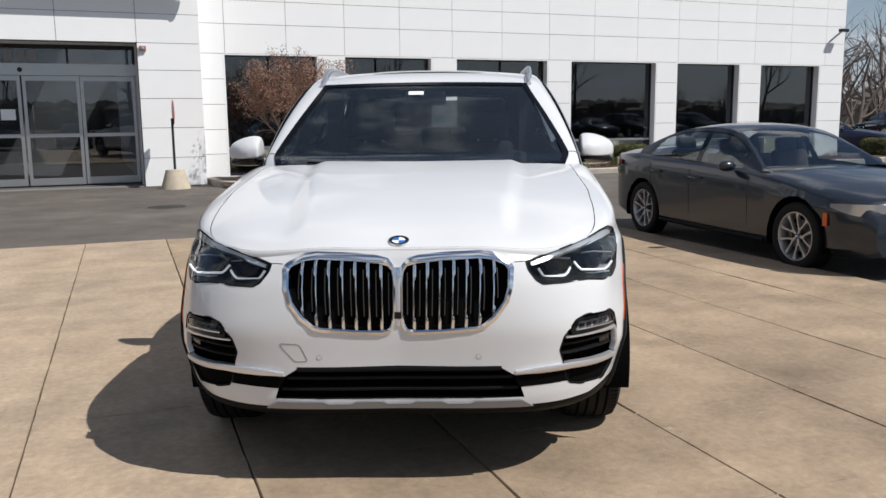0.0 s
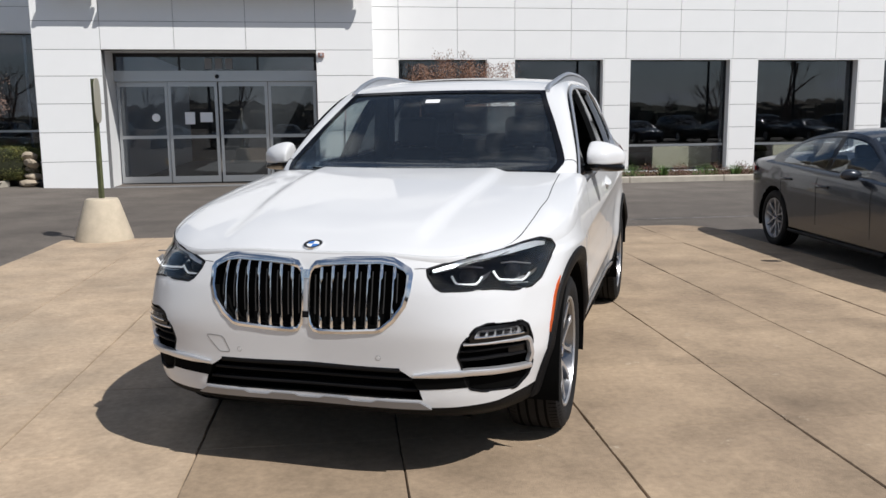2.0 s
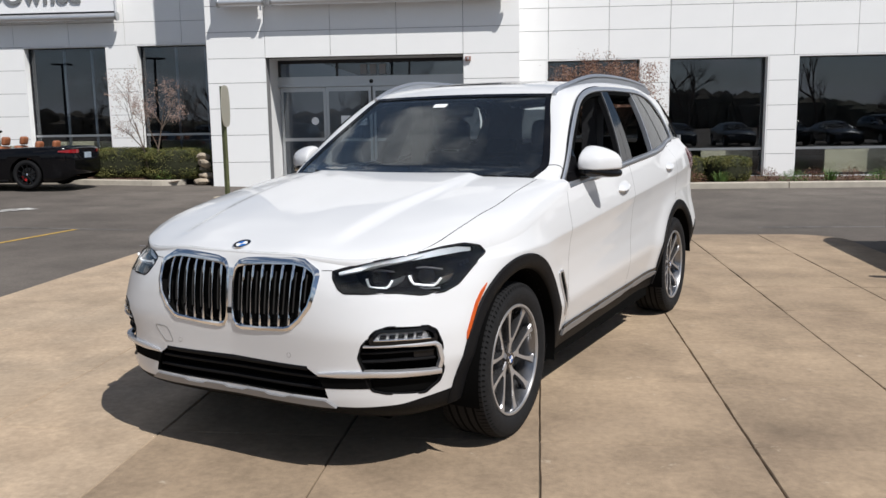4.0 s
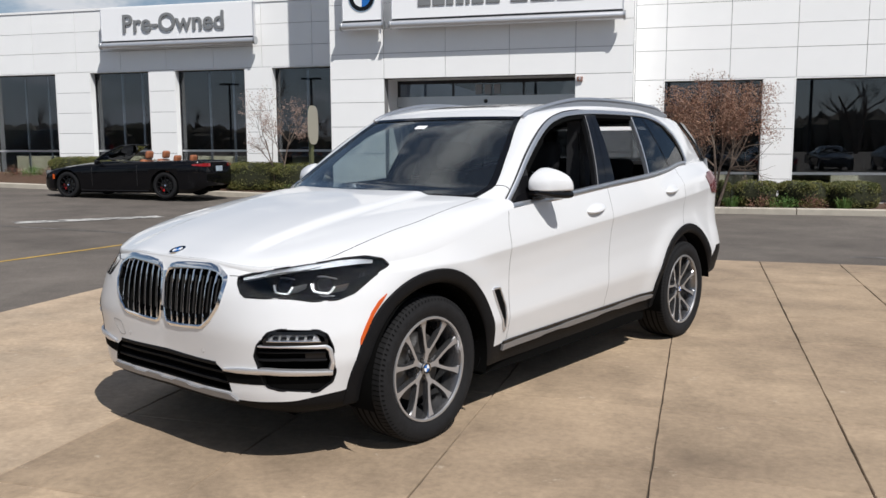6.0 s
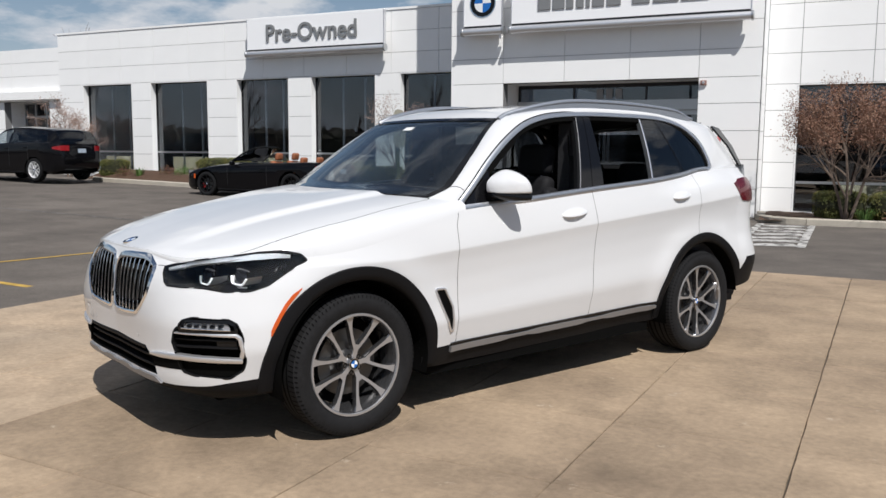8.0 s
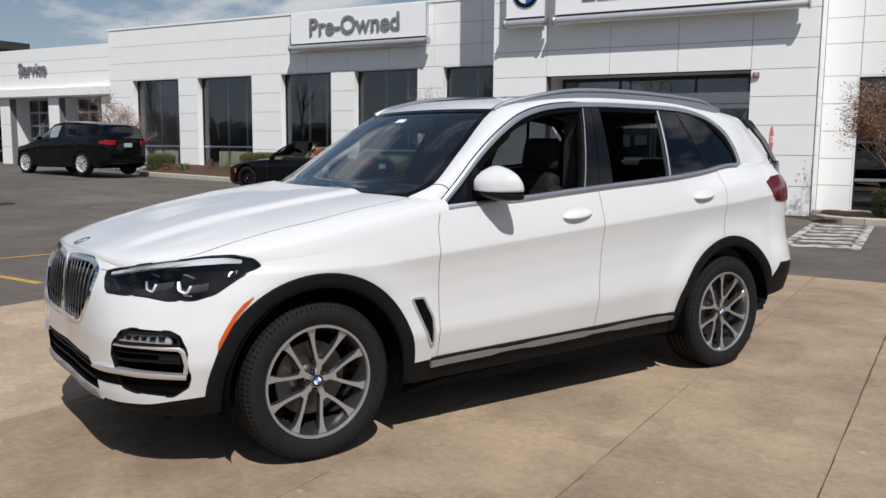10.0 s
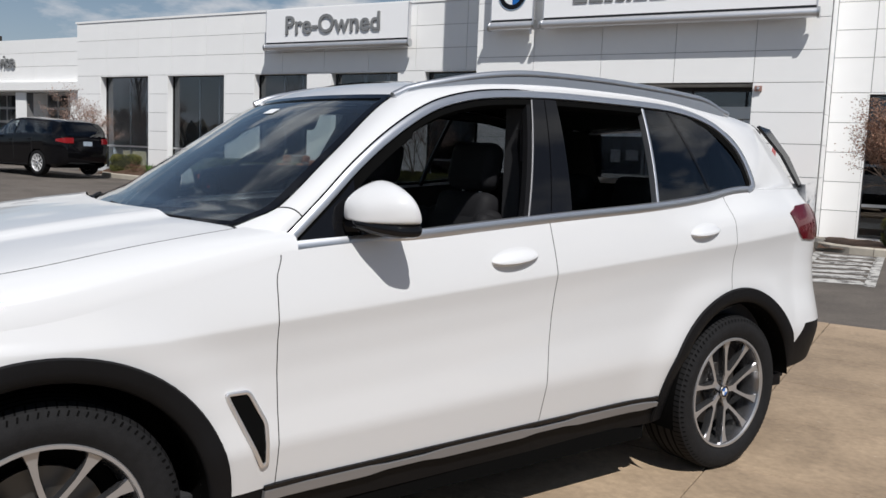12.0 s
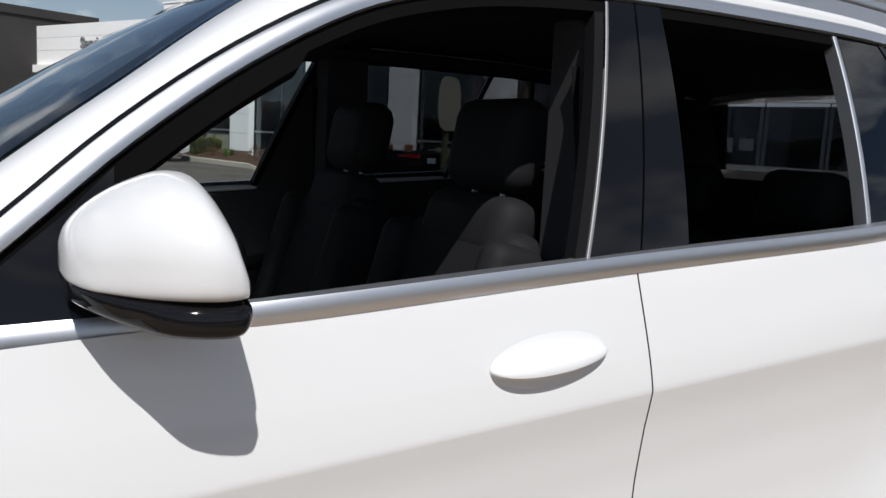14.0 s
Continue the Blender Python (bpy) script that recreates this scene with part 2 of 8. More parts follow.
def cyl(bm, p, q, r0, r1=None, n=16, cap=True):
    """A tapered rod from p to q."""
    p, q = Vector(p), Vector(q)
    r1 = r0 if r1 is None else r1
    way = (q - p).normalized()
    a = way.orthogonal().normalized()
    b = way.cross(a)
    rings = []
    for c, r in ((p, r0), (q, r1)):
        rings.append([bm.verts.new(c + r * (a * math.cos(2 * math.pi * i / n) + b * math.sin(2 * math.pi * i / n))) for i in range(n)])
    for i in range(n):
        bm.faces.new((rings[0][i], rings[0][(i + 1) % n], rings[1][(i + 1) % n], rings[1][i]))
    if cap:
        bm.faces.new(rings[0][::-1])
        bm.faces.new(rings[1])
    return rings


def tube(bm, pts, r, n=10, closed=False):
    """A rod of radius r along points."""
    pts = [Vector(p) for p in pts]
    k = len(pts)
    rings, ref = [], None
    for i, p in enumerate(pts):
        a = pts[(i - 1) % k] if (closed or i) else p
        b = pts[(i + 1) % k] if (closed or i < k - 1) else p
        way = (b - a).normalized()
        ref = way.orthogonal().normalized() if ref is None else (ref - way * ref.dot(way)).normalized()
        oth = way.cross(ref)
        rr = r[i] if isinstance(r, (list, tuple)) else r
        rings.append([bm.verts.new(p + rr * (ref * math.cos(2 * math.pi * j / n) + oth * math.sin(2 * math.pi * j / n))) for j in range(n)])
    for i in range(k if closed else k - 1):
        s, t = rings[i], rings[(i + 1) % k]
        for j in range(n):
            bm.faces.new((s[j], s[(j + 1) % n], t[(j + 1) % n], t[j]))
    if not closed:
        bm.faces.new(rings[0][::-1])
        bm.faces.new(rings[-1])


def grid(bm, rows, close_u=False):
    """Faces over rows of points (lists of equal length). Returns the vertices."""
    vs = [[bm.verts.new(p) for p in row] for row in rows]
    for a, b in zip(vs[:-1], vs[1:]):
        for i in range(len(a) - (0 if close_u else 1)):
            j = (i + 1) % len(a)
            if (a[i].co - b[i].co).length + (a[j].co - b[j].co).length < 1e-9:
                continue
            bm.faces.new((a[i], a[j], b[j], b[i]))
    return vs


def smoothstep(a, b, x):
    t = min(1.0, max(0.0, (x - a) / (b - a)))
    return t * t * (3 - 2 * t)


def text_mesh(word, size, depth, material, parent, m, name="lettering", bold=0.0):
    cu = bpy.data.curves.new(name, "FONT")
    cu.body, cu.size, cu.extrude, cu.align_x = word, size, depth, "CENTER"
    cu.offset = bold
    tmp = bpy.data.objects.new(name, cu)
    me = bpy.data.meshes.new_from_object(tmp)
    bpy.data.objects.remove(tmp)
    me.materials.clear()
    me.materials.append(material)
    ob = new(name, me)
    ob.parent = parent
    ob.matrix_local = m
    return ob

# ---- ground ----
BUILD_TURN = 25.0
SITE = pose(0, 0, 0, 0, 0, BUILD_TURN)


def ground_height(s, d=0.0):
    """The lot rises gently towards the far left end of the building."""
    return -0.05 + 0.0235 * min(20.0, max(0.0, -4.0 - s))


def build_ground():
    bm = bmesh.new()
    ss = [-900, -300, -120, -60, -45, -38, -32, -27, -24, -22, -20, -18, -16, -14, -12, -10, -8.5, -7, -6, -5, 0, 8, 20, 40, 90, 300, 900]
    ds = [-900, -200, -60, -20, 0, 8, 13, 18, 26, 60, 200, 900]
    grid(bm, [[(s, d, ground_height(s)) for s in ss] for d in ds])
    ob = obj("ground", bm, M_ASPHALT, smooth=True)
    ob.matrix_world = SITE
    tagged(ob, "worn grey asphalt lot and drive lane", "ground", kind="structure")


build_ground()

PAD = pose(0, 0, 0, 0, 0, 22.8)
PAD_S0, PAD_S1, PAD_D0, PAD_D1, PAD_R = -3.85, 4.77, -11.9, 6.95, 0.6


def build_pad():
    """The raised concrete display pad: a bed, and slabs of their own with open joints."""
    bed = obj("pavement", boxes((PAD_S0 + 0.02, PAD_S1 - 0.02, PAD_D0, PAD_D1 - 0.35, -0.30, -0.012)), M_JOINT)
    bed.matrix_world = PAD
    tagged(bed, "raised tan concrete display pad with tooled joints", "pavement", kind="structure")
    cols = [PAD_S0, -2.70, -1.785, -0.87, 0.048, 0.985, 1.955, 2.875, 3.80, PAD_S1]
    rows = [PAD_D1] + [-0.45 + 0.955 * k for k in range(7, -13, -1)]
    gap = 0.0036
    rng = random.Random(5)
    for a, b in zip(cols[:-1], cols[1:]):
        for hi, lo in zip(rows[:-1], rows[1:]):
            x0, x1, y0, y1 = a + gap, b - gap, lo + 0.0030, hi - 0.0030
            top = rng.uniform(-0.002, 0.002)
            bm = bmesh.new()
            pts = [(x0, y0), (x1, y0), (x1, y1), (x0, y1)]
            if b == cols[-1] and hi == rows[0] and PAD_R < b - a:
                arc = [(x1 - PAD_R + PAD_R * math.cos(t), y1 - PAD_R + PAD_R * math.sin(t)) for t in np.linspace(0, math.pi / 2, 9)]
                pts = [(x0, y0), (x1, y0), *[p for p in arc if p[0] > x0], (x0, y1 - 0.01)]
            rough = []
            for (ax, ay), (bx, by) in zip(pts, pts[1:] + pts[:1]):
                k = 7 if math.hypot(bx - ax, by - ay) > 0.5 else 1
                for i in range(k):
                    j = 0.0 if i == 0 else 0.0028
                    rough.append((ax + (bx - ax) * i / k + rng.uniform(-j, j), ay + (by - ay) * i / k + rng.uniform(-j, j)))
            pts = rough
            c = ((x0 + x1) / 2, (y0 + y1) / 2)
            loops = []
            for inset, z in ((0.0, -0.12), (0.0, top - 0.006), (0.004, top)):
                loops.append([(p[0] + (inset if p[0] < c[0] else -inset), p[1] + (inset if p[1] < c[1] else -inset), z) for p in pts])
            vs = grid(bm, loops, close_u=True)
            bm.faces.new(vs[-1])
            slab = obj("slab", bm, M_CONCRETE2 if b < -0.8 else M_CONCRETE, bed)


build_pad()
# ---- building: local x runs along the front, local y away from the lot ----
HALL = SITE.copy()


def panel_field(wall, cells, d, depth=0.035, gap=0.006):
    """Flat metal cassettes, each one a piece with open joints."""
    cache = {}
    for s0, s1, z0, z1 in cells:
        w, h = round(s1 - s0, 3), round(z1 - z0, 3)
        if (w, h) not in cache:
            bm = boxes((gap, w - gap, -depth, 0.0, gap, h - gap))
            ob = obj("panel", bm, M_PANEL, wall)
            cache[w, h] = ob.data
        else:
            ob = new("panel", cache[w, h])
            ob.parent = wall
        ob.location = (s0, d, z0)


def wall_with_openings(name, label, s0, s1, d, z0, z1, opens, z_open, thick=0.3, z_foot=None):
    """A wall with real openings (s from, s to, foot, head)."""
    bm = bmesh.new()
    at = s0
    for a, b, f, h in sorted(opens):
        box(bm, at, a, d, d + thick, z0, z1)
        box(bm, a, b, d, d + thick, h, z1)
        if f > z0:
            box(bm, a, b, d, d + thick, z0, f)
        at = b
    box(bm, at, s1, d, d + thick, z0, z1)
    ob = obj(name, bm, M_BACK)
    ob.matrix_world = HALL
    return tagged(ob, label, "wall", kind="structure")


def cells_for(s0, s1, z0, z1, opens, row_z, col_top):
    """Panels: pillars between openings below the head line, a regular field above it."""
    out = []
    head = max([o[3] for o in opens], default=z0)
    lows = [z for z in row_z if z < head - 0.05] + [head]
    edges, at = [], s0
    for a, b, f, h in sorted(opens):
        edges.append((at, a))
        if f > z0 + 0.05:
            out.append((a, b, z0, f))
        at = b
    edges.append((at, s1))
    lo = [z0] + [z for z in lows if z > z0 + 0.05]
    for a, b in edges:
        if b - a < 0.05:
            continue
        for u, v in zip(lo[:-1], lo[1:]):
            out.append((a, b, u, v))
    hi = [head] + [z for z in row_z if z > head + 0.05 and z < z1 - 0.05] + [z1]
    cols = [s0] + [c for c in col_top if s0 + 0.1 < c < s1 - 0.1] + [s1]
    for u, v in zip(hi[:-1], hi[1:]):
        for a, b in zip(cols[:-1], cols[1:]):
            out.append((a, b, u, v))
    return out


def storefront(number, s0, s1, d, foot, head, rail, label="tall dark-framed showroom window reflecting the lot"):
    """A window: frame, pane above a pale rail, lower pane."""
    w = empty("window_%d" % number, HALL, label, "window", kind="structure")
    f, y0, y1 = 0.055, d + 0.20, d + 0.28
    part("reveal", boxes((s0, s0 + 0.03, d - 0.03, y0 - 0.003, foot, head), (s1 - 0.03, s1, d - 0.03, y0 - 0.003, foot, head), (s0 + 0.03, s1 - 0.03, d - 0.03, y0 - 0.003, head - 0.03, head)),
         M_PANEL, w, "white metal lining of the opening")
    part("frame", boxes((s0, s0 + f, y0, y1, foot, head), (s1 - f, s1, y0, y1, foot, head), (s0 + f, s1 - f, y0, y1, head - f, head),
                        (s0 + f, s1 - f, y0, y1, foot, foot + f)), M_MULLION, w)
    part("rail", boxes((s0 + f, s1 - f, y0 - 0.01, y1 - 0.01, rail - 0.03, rail + 0.03)), M_ALU, w, "pale aluminium transom")
    for z0, z1 in ((foot + f, rail - 0.03), (rail + 0.03, head - f)):
        pane = part("pane", boxes((s0 + f, s1 - f, y0 + 0.035, y0 + 0.045, z0, z1)), M_WINGLASS, w)
        pane.visible_shadow = False


RIGHT_D, LEFT_D, BLOCK_D = 17.8, 18.8, 16.5
ROWS_R = [0.02, 0.61, 1.22, 1.84, 2.46, 3.08, 3.80, 4.37, 4.94, 5.5, 6.1]
R_OPEN = [(1.84, 4.24), (4.93, 7.42), (8.13, 11.06), (11.82, 14.9), (15.66, 18.18), (19.03, 21.63)]
R_OPEN = [(a, b, 0.05, 3.08) for a, b in R_OPEN]
wall_right = wall_with_openings("wall_east_wing", "white metal panel showroom wall with dark joints", 1.13, 22.7, RIGHT_D, -0.4, 6.2, R_OPEN, 3.08)
panel_field(wall_right, cells_for(1.135, 22.7, -0.05, 6.2, R_OPEN, ROWS_R, [0.35 + 1.535 * k for k in range(1, 15)]), RIGHT_D)
for i, o in enumerate(R_OPEN):
    storefront(i + 1, o[0], o[1], RIGHT_D, o[2], o[3], 0.74)
M_TAN = mat("tan_laminate", (0.72, 0.62, 0.40), 0.55, vary=0.12, scale=3)
for i, (a, b, f, h) in enumerate(R_OPEN):
    low = obj("low_partition", boxes((a + 1.05, b - 0.1, 0.0, 0.05, 0.0, 0.66), bev=0.004), M_TAN)
    low.matrix_world = HALL @ pose(0, RIGHT_D + 0.75, 0.02)
    tagged(low, "low cream laminate partition behind the window", "partition", "window partitions")

L_OPEN = [(-23.1, -20.6), (-19.7, -17.05), (-15.8, -13.63), (-12.76, -10.33), (-9.48, -6.95)]
L_OPEN = [(a, b, 0.55, 3.80) for a, b in L_OPEN]
wall_left = wall_with_openings("wall_west_wing", "white metal panel wall of the used car wing", -24.35, -6.64, LEFT_D, -0.3, 5.68, L_OPEN, 3.8)
panel_field(wall_left, cells_for(-24.35, -6.645, 0.1, 5.68, L_OPEN, [0.6, 1.24, 1.88, 2.52, 3.16, 3.80, 4.42, 5.05], [-24.35 + 1.62 * k for k in range(12)]), LEFT_D)
for i, o in enumerate(L_OPEN):
    storefront(i + 7, o[0], o[1], LEFT_D, o[2], o[3], 1.32)
    for q in (0.36, 0.70):
        x = o[0] + (o[1] - o[0]) * q
        stile = obj("window_stile", boxes((x - 0.03, x + 0.03, 0.0, 0.05, o[2], o[3] - 0.06)), M_ALU)
        stile.matrix_world = HALL @ pose(0, LEFT_D + 0.55, 0)
        tagged(stile, "slim aluminium stile standing behind the showroom glass", "window frame", kind="structure")
    low = obj("low_partition", boxes((o[0] + 0.25, o[1] - 0.1, 0.0, 0.05, 0.0, 0.72), bev=0.004), M_TAN)
    low.matrix_world = HALL @ pose(0, LEFT_D + 0.75, 0.43)
    tagged(low, "low cream laminate partition behind the window", "partition", "window partitions")

BLK = [(-5.15, -0.24, -0.02, 3.18)]
wall_entry = wall_with_openings("wall_entrance", "white panel entrance block standing proud of both wings", -6.64, 1.13, BLOCK_D, -0.4, 10.0, BLK, 3.18)
panel_field(wall_entry, cells_for(-6.64, 1.13, -0.04, 10.0, BLK, [0.61, 1.29, 1.95, 2.58, 3.20, 3.82, 4.45, 5.08, 5.7, 6.3, 6.9, 7.5, 8.1, 8.7, 9.3], [-5.15, -3.51, -1.87, -0.24]), BLOCK_D)


def box_thing(name, label, cat, material, *dims, kind="structure", bev=0.0):
    ob = obj(name, boxes(*dims, bev=bev), material)
    ob.matrix_world = HALL
    return tagged(ob, label, cat, kind=kind)


# returns of the entrance block, roofs, ends and back walls
ret = box_thing("wall_entrance_return", "white return walls of the entrance block", "wall", M_BACK,
                (0.83, 1.095, BLOCK_D + 0.3, RIGHT_D, -0.4, 10.0), (-6.605, -6.34, BLOCK_D + 0.3, LEFT_D, -0.4, 10.0))


def side_panels(wall, s, outward, d0, d1, zs):
    for z0, z1 in zip(zs[:-1], zs[1:]):
        ob = obj("panel", boxes((s if outward > 0 else s - 0.035, s + 0.035 if outward > 0 else s, d0 + 0.006, d1 - 0.006, z0 + 0.006, z1 - 0.006)), M_PANEL, wall)


side_panels(ret, 1.095, 1, BLOCK_D - 0.03, RIGHT_D - 0.04, [-0.05, 0.61, 1.29, 1.95, 2.58, 3.2, 3.82, 4.45, 5.08, 5.7, 6.3, 6.9, 7.5, 8.1, 8.7, 9.3, 10.0])
side_panels(ret, -6.605, -1, BLOCK_D - 0.03, LEFT_D - 0.04, [0.0, 0.61, 1.29, 1.95, 2.58, 3.2, 3.82, 4.45, 5.08, 5.7, 6.3, 6.9, 7.5, 8.1, 8.7, 9.3, 10.0])
end_e = box_thing("wall_east_end", "white end wall of the showroom wing", "wall", M_BACK, (22.4, 22.7, RIGHT_D + 0.3, 45, -0.4, 6.2))
side_panels(end_e, 22.7, 1, RIGHT_D, 45, [-0.05, 0.61, 1.29, 1.95, 2.58, 3.2, 3.82, 4.45, 5.08, 5.7, 6.2])
box_thing("wall_west_end", "white end wall of the used car wing", "wall", M_PANEL, (-24.35, -24.05, LEFT_D + 0.3, 45, -0.3, 5.68))
box_thing("roof_east_wing", "flat roof of the showroom wing", "roof", M_KERB, (1.13, 22.4, RIGHT_D + 0.3, 45, 5.6, 5.8))
box_thing("roof_west_wing", "flat roof of the used car wing", "roof", M_KERB, (-24.05, -6.64, LEFT_D + 0.3, 45, 5.1, 5.3))
box_thing("roof_entrance", "flat roof of the entrance block", "roof", M_KERB, (-6.34, 0.83, BLOCK_D + 0.3, 45, 9.3, 9.5))
box_thing("wall_north", "back wall added behind the showrooms, room dimness put into its colour", "wall", M_ROOM, (-24.05, 22.4, 30.0, 30.3, -0.4, 5.0))
box_thing("floor", "tiled showroom floor, room dimness put into its colour", "floor", M_ROOMFLOOR, (1.3, 22.4, RIGHT_D + 0.3, 30, -0.3, 0.02), (-24.05, -6.64, LEFT_D + 0.3, 30, -0.3, 0.42),
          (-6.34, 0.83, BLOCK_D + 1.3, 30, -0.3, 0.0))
box_thing("coping_west_wing", "white metal roof edge trim", "trim", M_PANEL, (-24.4, -6.64, LEFT_D - 0.06, LEFT_D + 0.34, 5.682, 5.75))

# ---- the white car: body surfaces ----
# origin under the middle of the front axle, nose towards -y, left side +x
CAR_YC, CAR_YR, WHEELBASE, AXLE_Z = 0.30, 3.45, 2.975, 0.368


def lerp_list(x, xs, ys):
    if x <= xs[0]:
        return ys[0]
    for i in range(1, len(xs)):
        if x <= xs[i]:
            f = (x - xs[i - 1]) / (xs[i] - xs[i - 1])
            return ys[i - 1] + f * (ys[i] - ys[i - 1])
    return ys[-1]


def ease_list(x, xs, ys):
    """Like lerp_list, but a smooth curve (Catmull-Rom) through the points."""
    if x <= xs[0]:
        return ys[0]
    if x >= xs[-1]:
        return ys[-1]
    i = 1
    while x > xs[i]:
        i += 1
    h = xs[i] - xs[i - 1]
    f = (x - xs[i - 1]) / h

    def slope(k):
        if k == 0:
            return (ys[1] - ys[0]) / (xs[1] - xs[0])
        if k == len(xs) - 1:
            return (ys[k] - ys[k - 1]) / (xs[k] - xs[k - 1])
        return (ys[k + 1] - ys[k - 1]) / (xs[k + 1] - xs[k - 1])
    a, b, m, n = ys[i - 1], ys[i], slope(i - 1) * h, slope(i) * h
    return (2 * f ** 3 - 3 * f * f + 1) * a + (f ** 3 - 2 * f * f + f) * m + (3 * f * f - 2 * f ** 3) * b + (f ** 3 - f * f) * n


def nose_y(z):
    return ease_list(z, (0.20, 0.265, 0.30, 0.34, 0.42, 0.52, 0.61, 0.66, 0.76, 0.85, 0.92, 0.97, 1.02), (-0.62, -0.76, -0.842, -0.868, -0.873, -0.878, -0.885, -0.887, -0.880, -0.868, -0.850, -0.822, -0.77))


def tail_y(z):
    return ease_list(z, (0.22, 0.35, 0.5, 0.62, 0.75, 0.95, 1.1, 1.3, 1.4), (3.82, 3.98, 4.03, 4.05, 4.02, 3.99, 3.98, 3.90, 3.84))


def nose_power(z):
    return lerp_list(z, (0.3, 0.62, 0.80, 0.92, 1.1), (4.0, 4.1, 3.3, 2.6, 2.5))


def crease_z(y):
    return 0.87 + 0.075 * y


def half_width(y, z):
    """Half the width of the body side, with its two creases and the wheel flares."""
    crease = crease_z(y)
    low = 0.505 + 0.038 * y
    dz = z - crease
    if dz > 0:
        w = 0.985 - 0.045 * (dz / 0.22) ** 1.25
    else:
        top = 0.985 + lerp_list(-dz, (0.0, 0.06, 0.16, 0.28, 0.40), (0.0, -0.013, -0.025, -0.029, -0.024))
        w = top if z > low else 0
        if z <= low:
            edge = 0.985 + lerp_list(crease - low, (0.0, 0.06, 0.16, 0.28, 0.40), (0.0, -0.013, -0.025, -0.029, -0.024))
            w = edge - 0.034 * ((low - z) / 0.15) if low - z < 0.2 else edge - 0.0453 - 0.35 * (low - z - 0.2)
    for yw in (0.0, WHEELBASE):
        r = math.hypot(y - yw, z - AXLE_Z)
        w += 0.020 * math.exp(-((r - 0.52) / 0.11) ** 2) * smoothstep(1.05, 0.8, z)
    if y > 2.3 and z > 1.1:
        # the shoulder rolls in towards the rear pillar
        w -= 0.065 * smoothstep(2.3, 3.1, y) * smoothstep(belt_z(y) - 0.13, belt_z(y), z)
    if y > 2.6:
        w -= 0.05 * ((y - 2.6) / 0.85) ** 2 * smoothstep(0.5, 1.2, z)
    return w


def offside(x, y, z):
    """The right front corner stands a little further out and forward than the left one."""
    if x >= 0:
        return (x, y, z)
    q = -x
    return (x - 0.035 * smoothstep(0.4, 1.0, q) * smoothstep(1.0, 0.4, y), y - 0.042 * min(1.0, q / 0.85) * smoothstep(0.9, -0.3, y), z)


def body_point(a, z):
    """The body outline at height z. a runs from the nose (0) round the corner, along the side and round the tail; a < 0: right side."""
    s, a = (1 if a >= 0 else -1), abs(a)
    side0, span = math.pi / 2, CAR_YR - CAR_YC
    if a <= side0:
        w, p, f = half_width(CAR_YC, z), nose_power(z), nose_y(z)
        # the front flare follows the corner of the nose
        sn, cs = math.sin(a), math.cos(a)
        r = (sn ** p + max(cs, 0.0) ** p) ** (-1 / p)
        x, y = w * r * sn, CAR_YC - (CAR_YC - f) * r * cs
        rr = math.hypot(y, z - AXLE_Z)
        x += 0.020 * math.exp(-((rr - 0.52) / 0.11) ** 2) * smoothstep(1.05, 0.8, z) * smoothstep(0.80, 0.95, x) - 0.020 * math.exp(
            -((math.hypot(CAR_YC, z - AXLE_Z) - 0.52) / 0.11) ** 2) * smoothstep(1.05, 0.8, z) * smoothstep(0.80, 0.95, x)
        return offside(s * x, y, z)
    if a <= side0 + span:
        y = CAR_YC + a - side0
        return offside(s * half_width(y, z), y, z)
    b = min(math.pi / 2, (a - side0 - span))
    w, p, f = half_width(CAR_YR, z), 2.75, tail_y(z)
    sn, cs = math.sin(b), max(math.cos(b), 0.0)
    r = (sn ** p + cs ** p) ** (-1 / p)
    return (s * w * r * cs, CAR_YR + (f - CAR_YR) * r * sn, z)


A_END = math.pi / 2 + CAR_YR - CAR_YC + math.pi / 2


def a_side(y):
    return math.pi / 2 + y - CAR_YC


def a_front(x, z):
    """The outline parameter of the nose at a distance x from the middle."""
    w, p = half_width(CAR_YC, z), nose_power(z)
    q = min(0.9999, abs(x) / w)
    a = math.atan2(q, (1 - q ** p) ** (1 / p))
    return a if x >= 0 else -a


def glass_x(y, z):
    """The side of the cabin, above the belt line."""
    t = z - 1.15
    x = 0.947 - 0.27 * t - 0.30 * max(t, 0.0) ** 2
    x -= 0.055 * max(0.0, (1.6 - y) / 0.92) ** 2 if y < 1.6 else 0.0
    x -= 0.06 * ((y - 2.2) / 1.1) ** 2 if y > 2.2 else 0.0
    return x


def belt_z(y):
    return ease_list(y, (0.0, 0.35, 0.65, 1.16, 1.75, 2.34, 2.76, 3.02, 3.45, 4.1), (1.0, 1.07, 1.123, 1.163, 1.210, 1.251, 1.288, 1.322, 1.335, 1.335))


def shoulder_z(y):
    return ease_list(y, (-0.9, -0.6, -0.3, 0.0, 0.3, 0.65), (0.895, 0.915, 0.935, 0.965, 1.03, 1.118))


def spine_z(y):
    return ease_list(y, (-0.9, -0.8, -0.6, -0.3, 0.0, 0.2, 0.45, 0.7), (0.985, 1.015, 1.058, 1.118, 1.168, 1.198, 1.228, 1.25))


def roof_top(y):
    return ease_list(y, (1.05, 1.15, 1.3, 1.5, 1.8, 2.2, 2.7, 3.2, 3.55, 3.85), (1.645, 1.668, 1.703, 1.735, 1.757, 1.764, 1.75, 1.715, 1.68, 1.635))


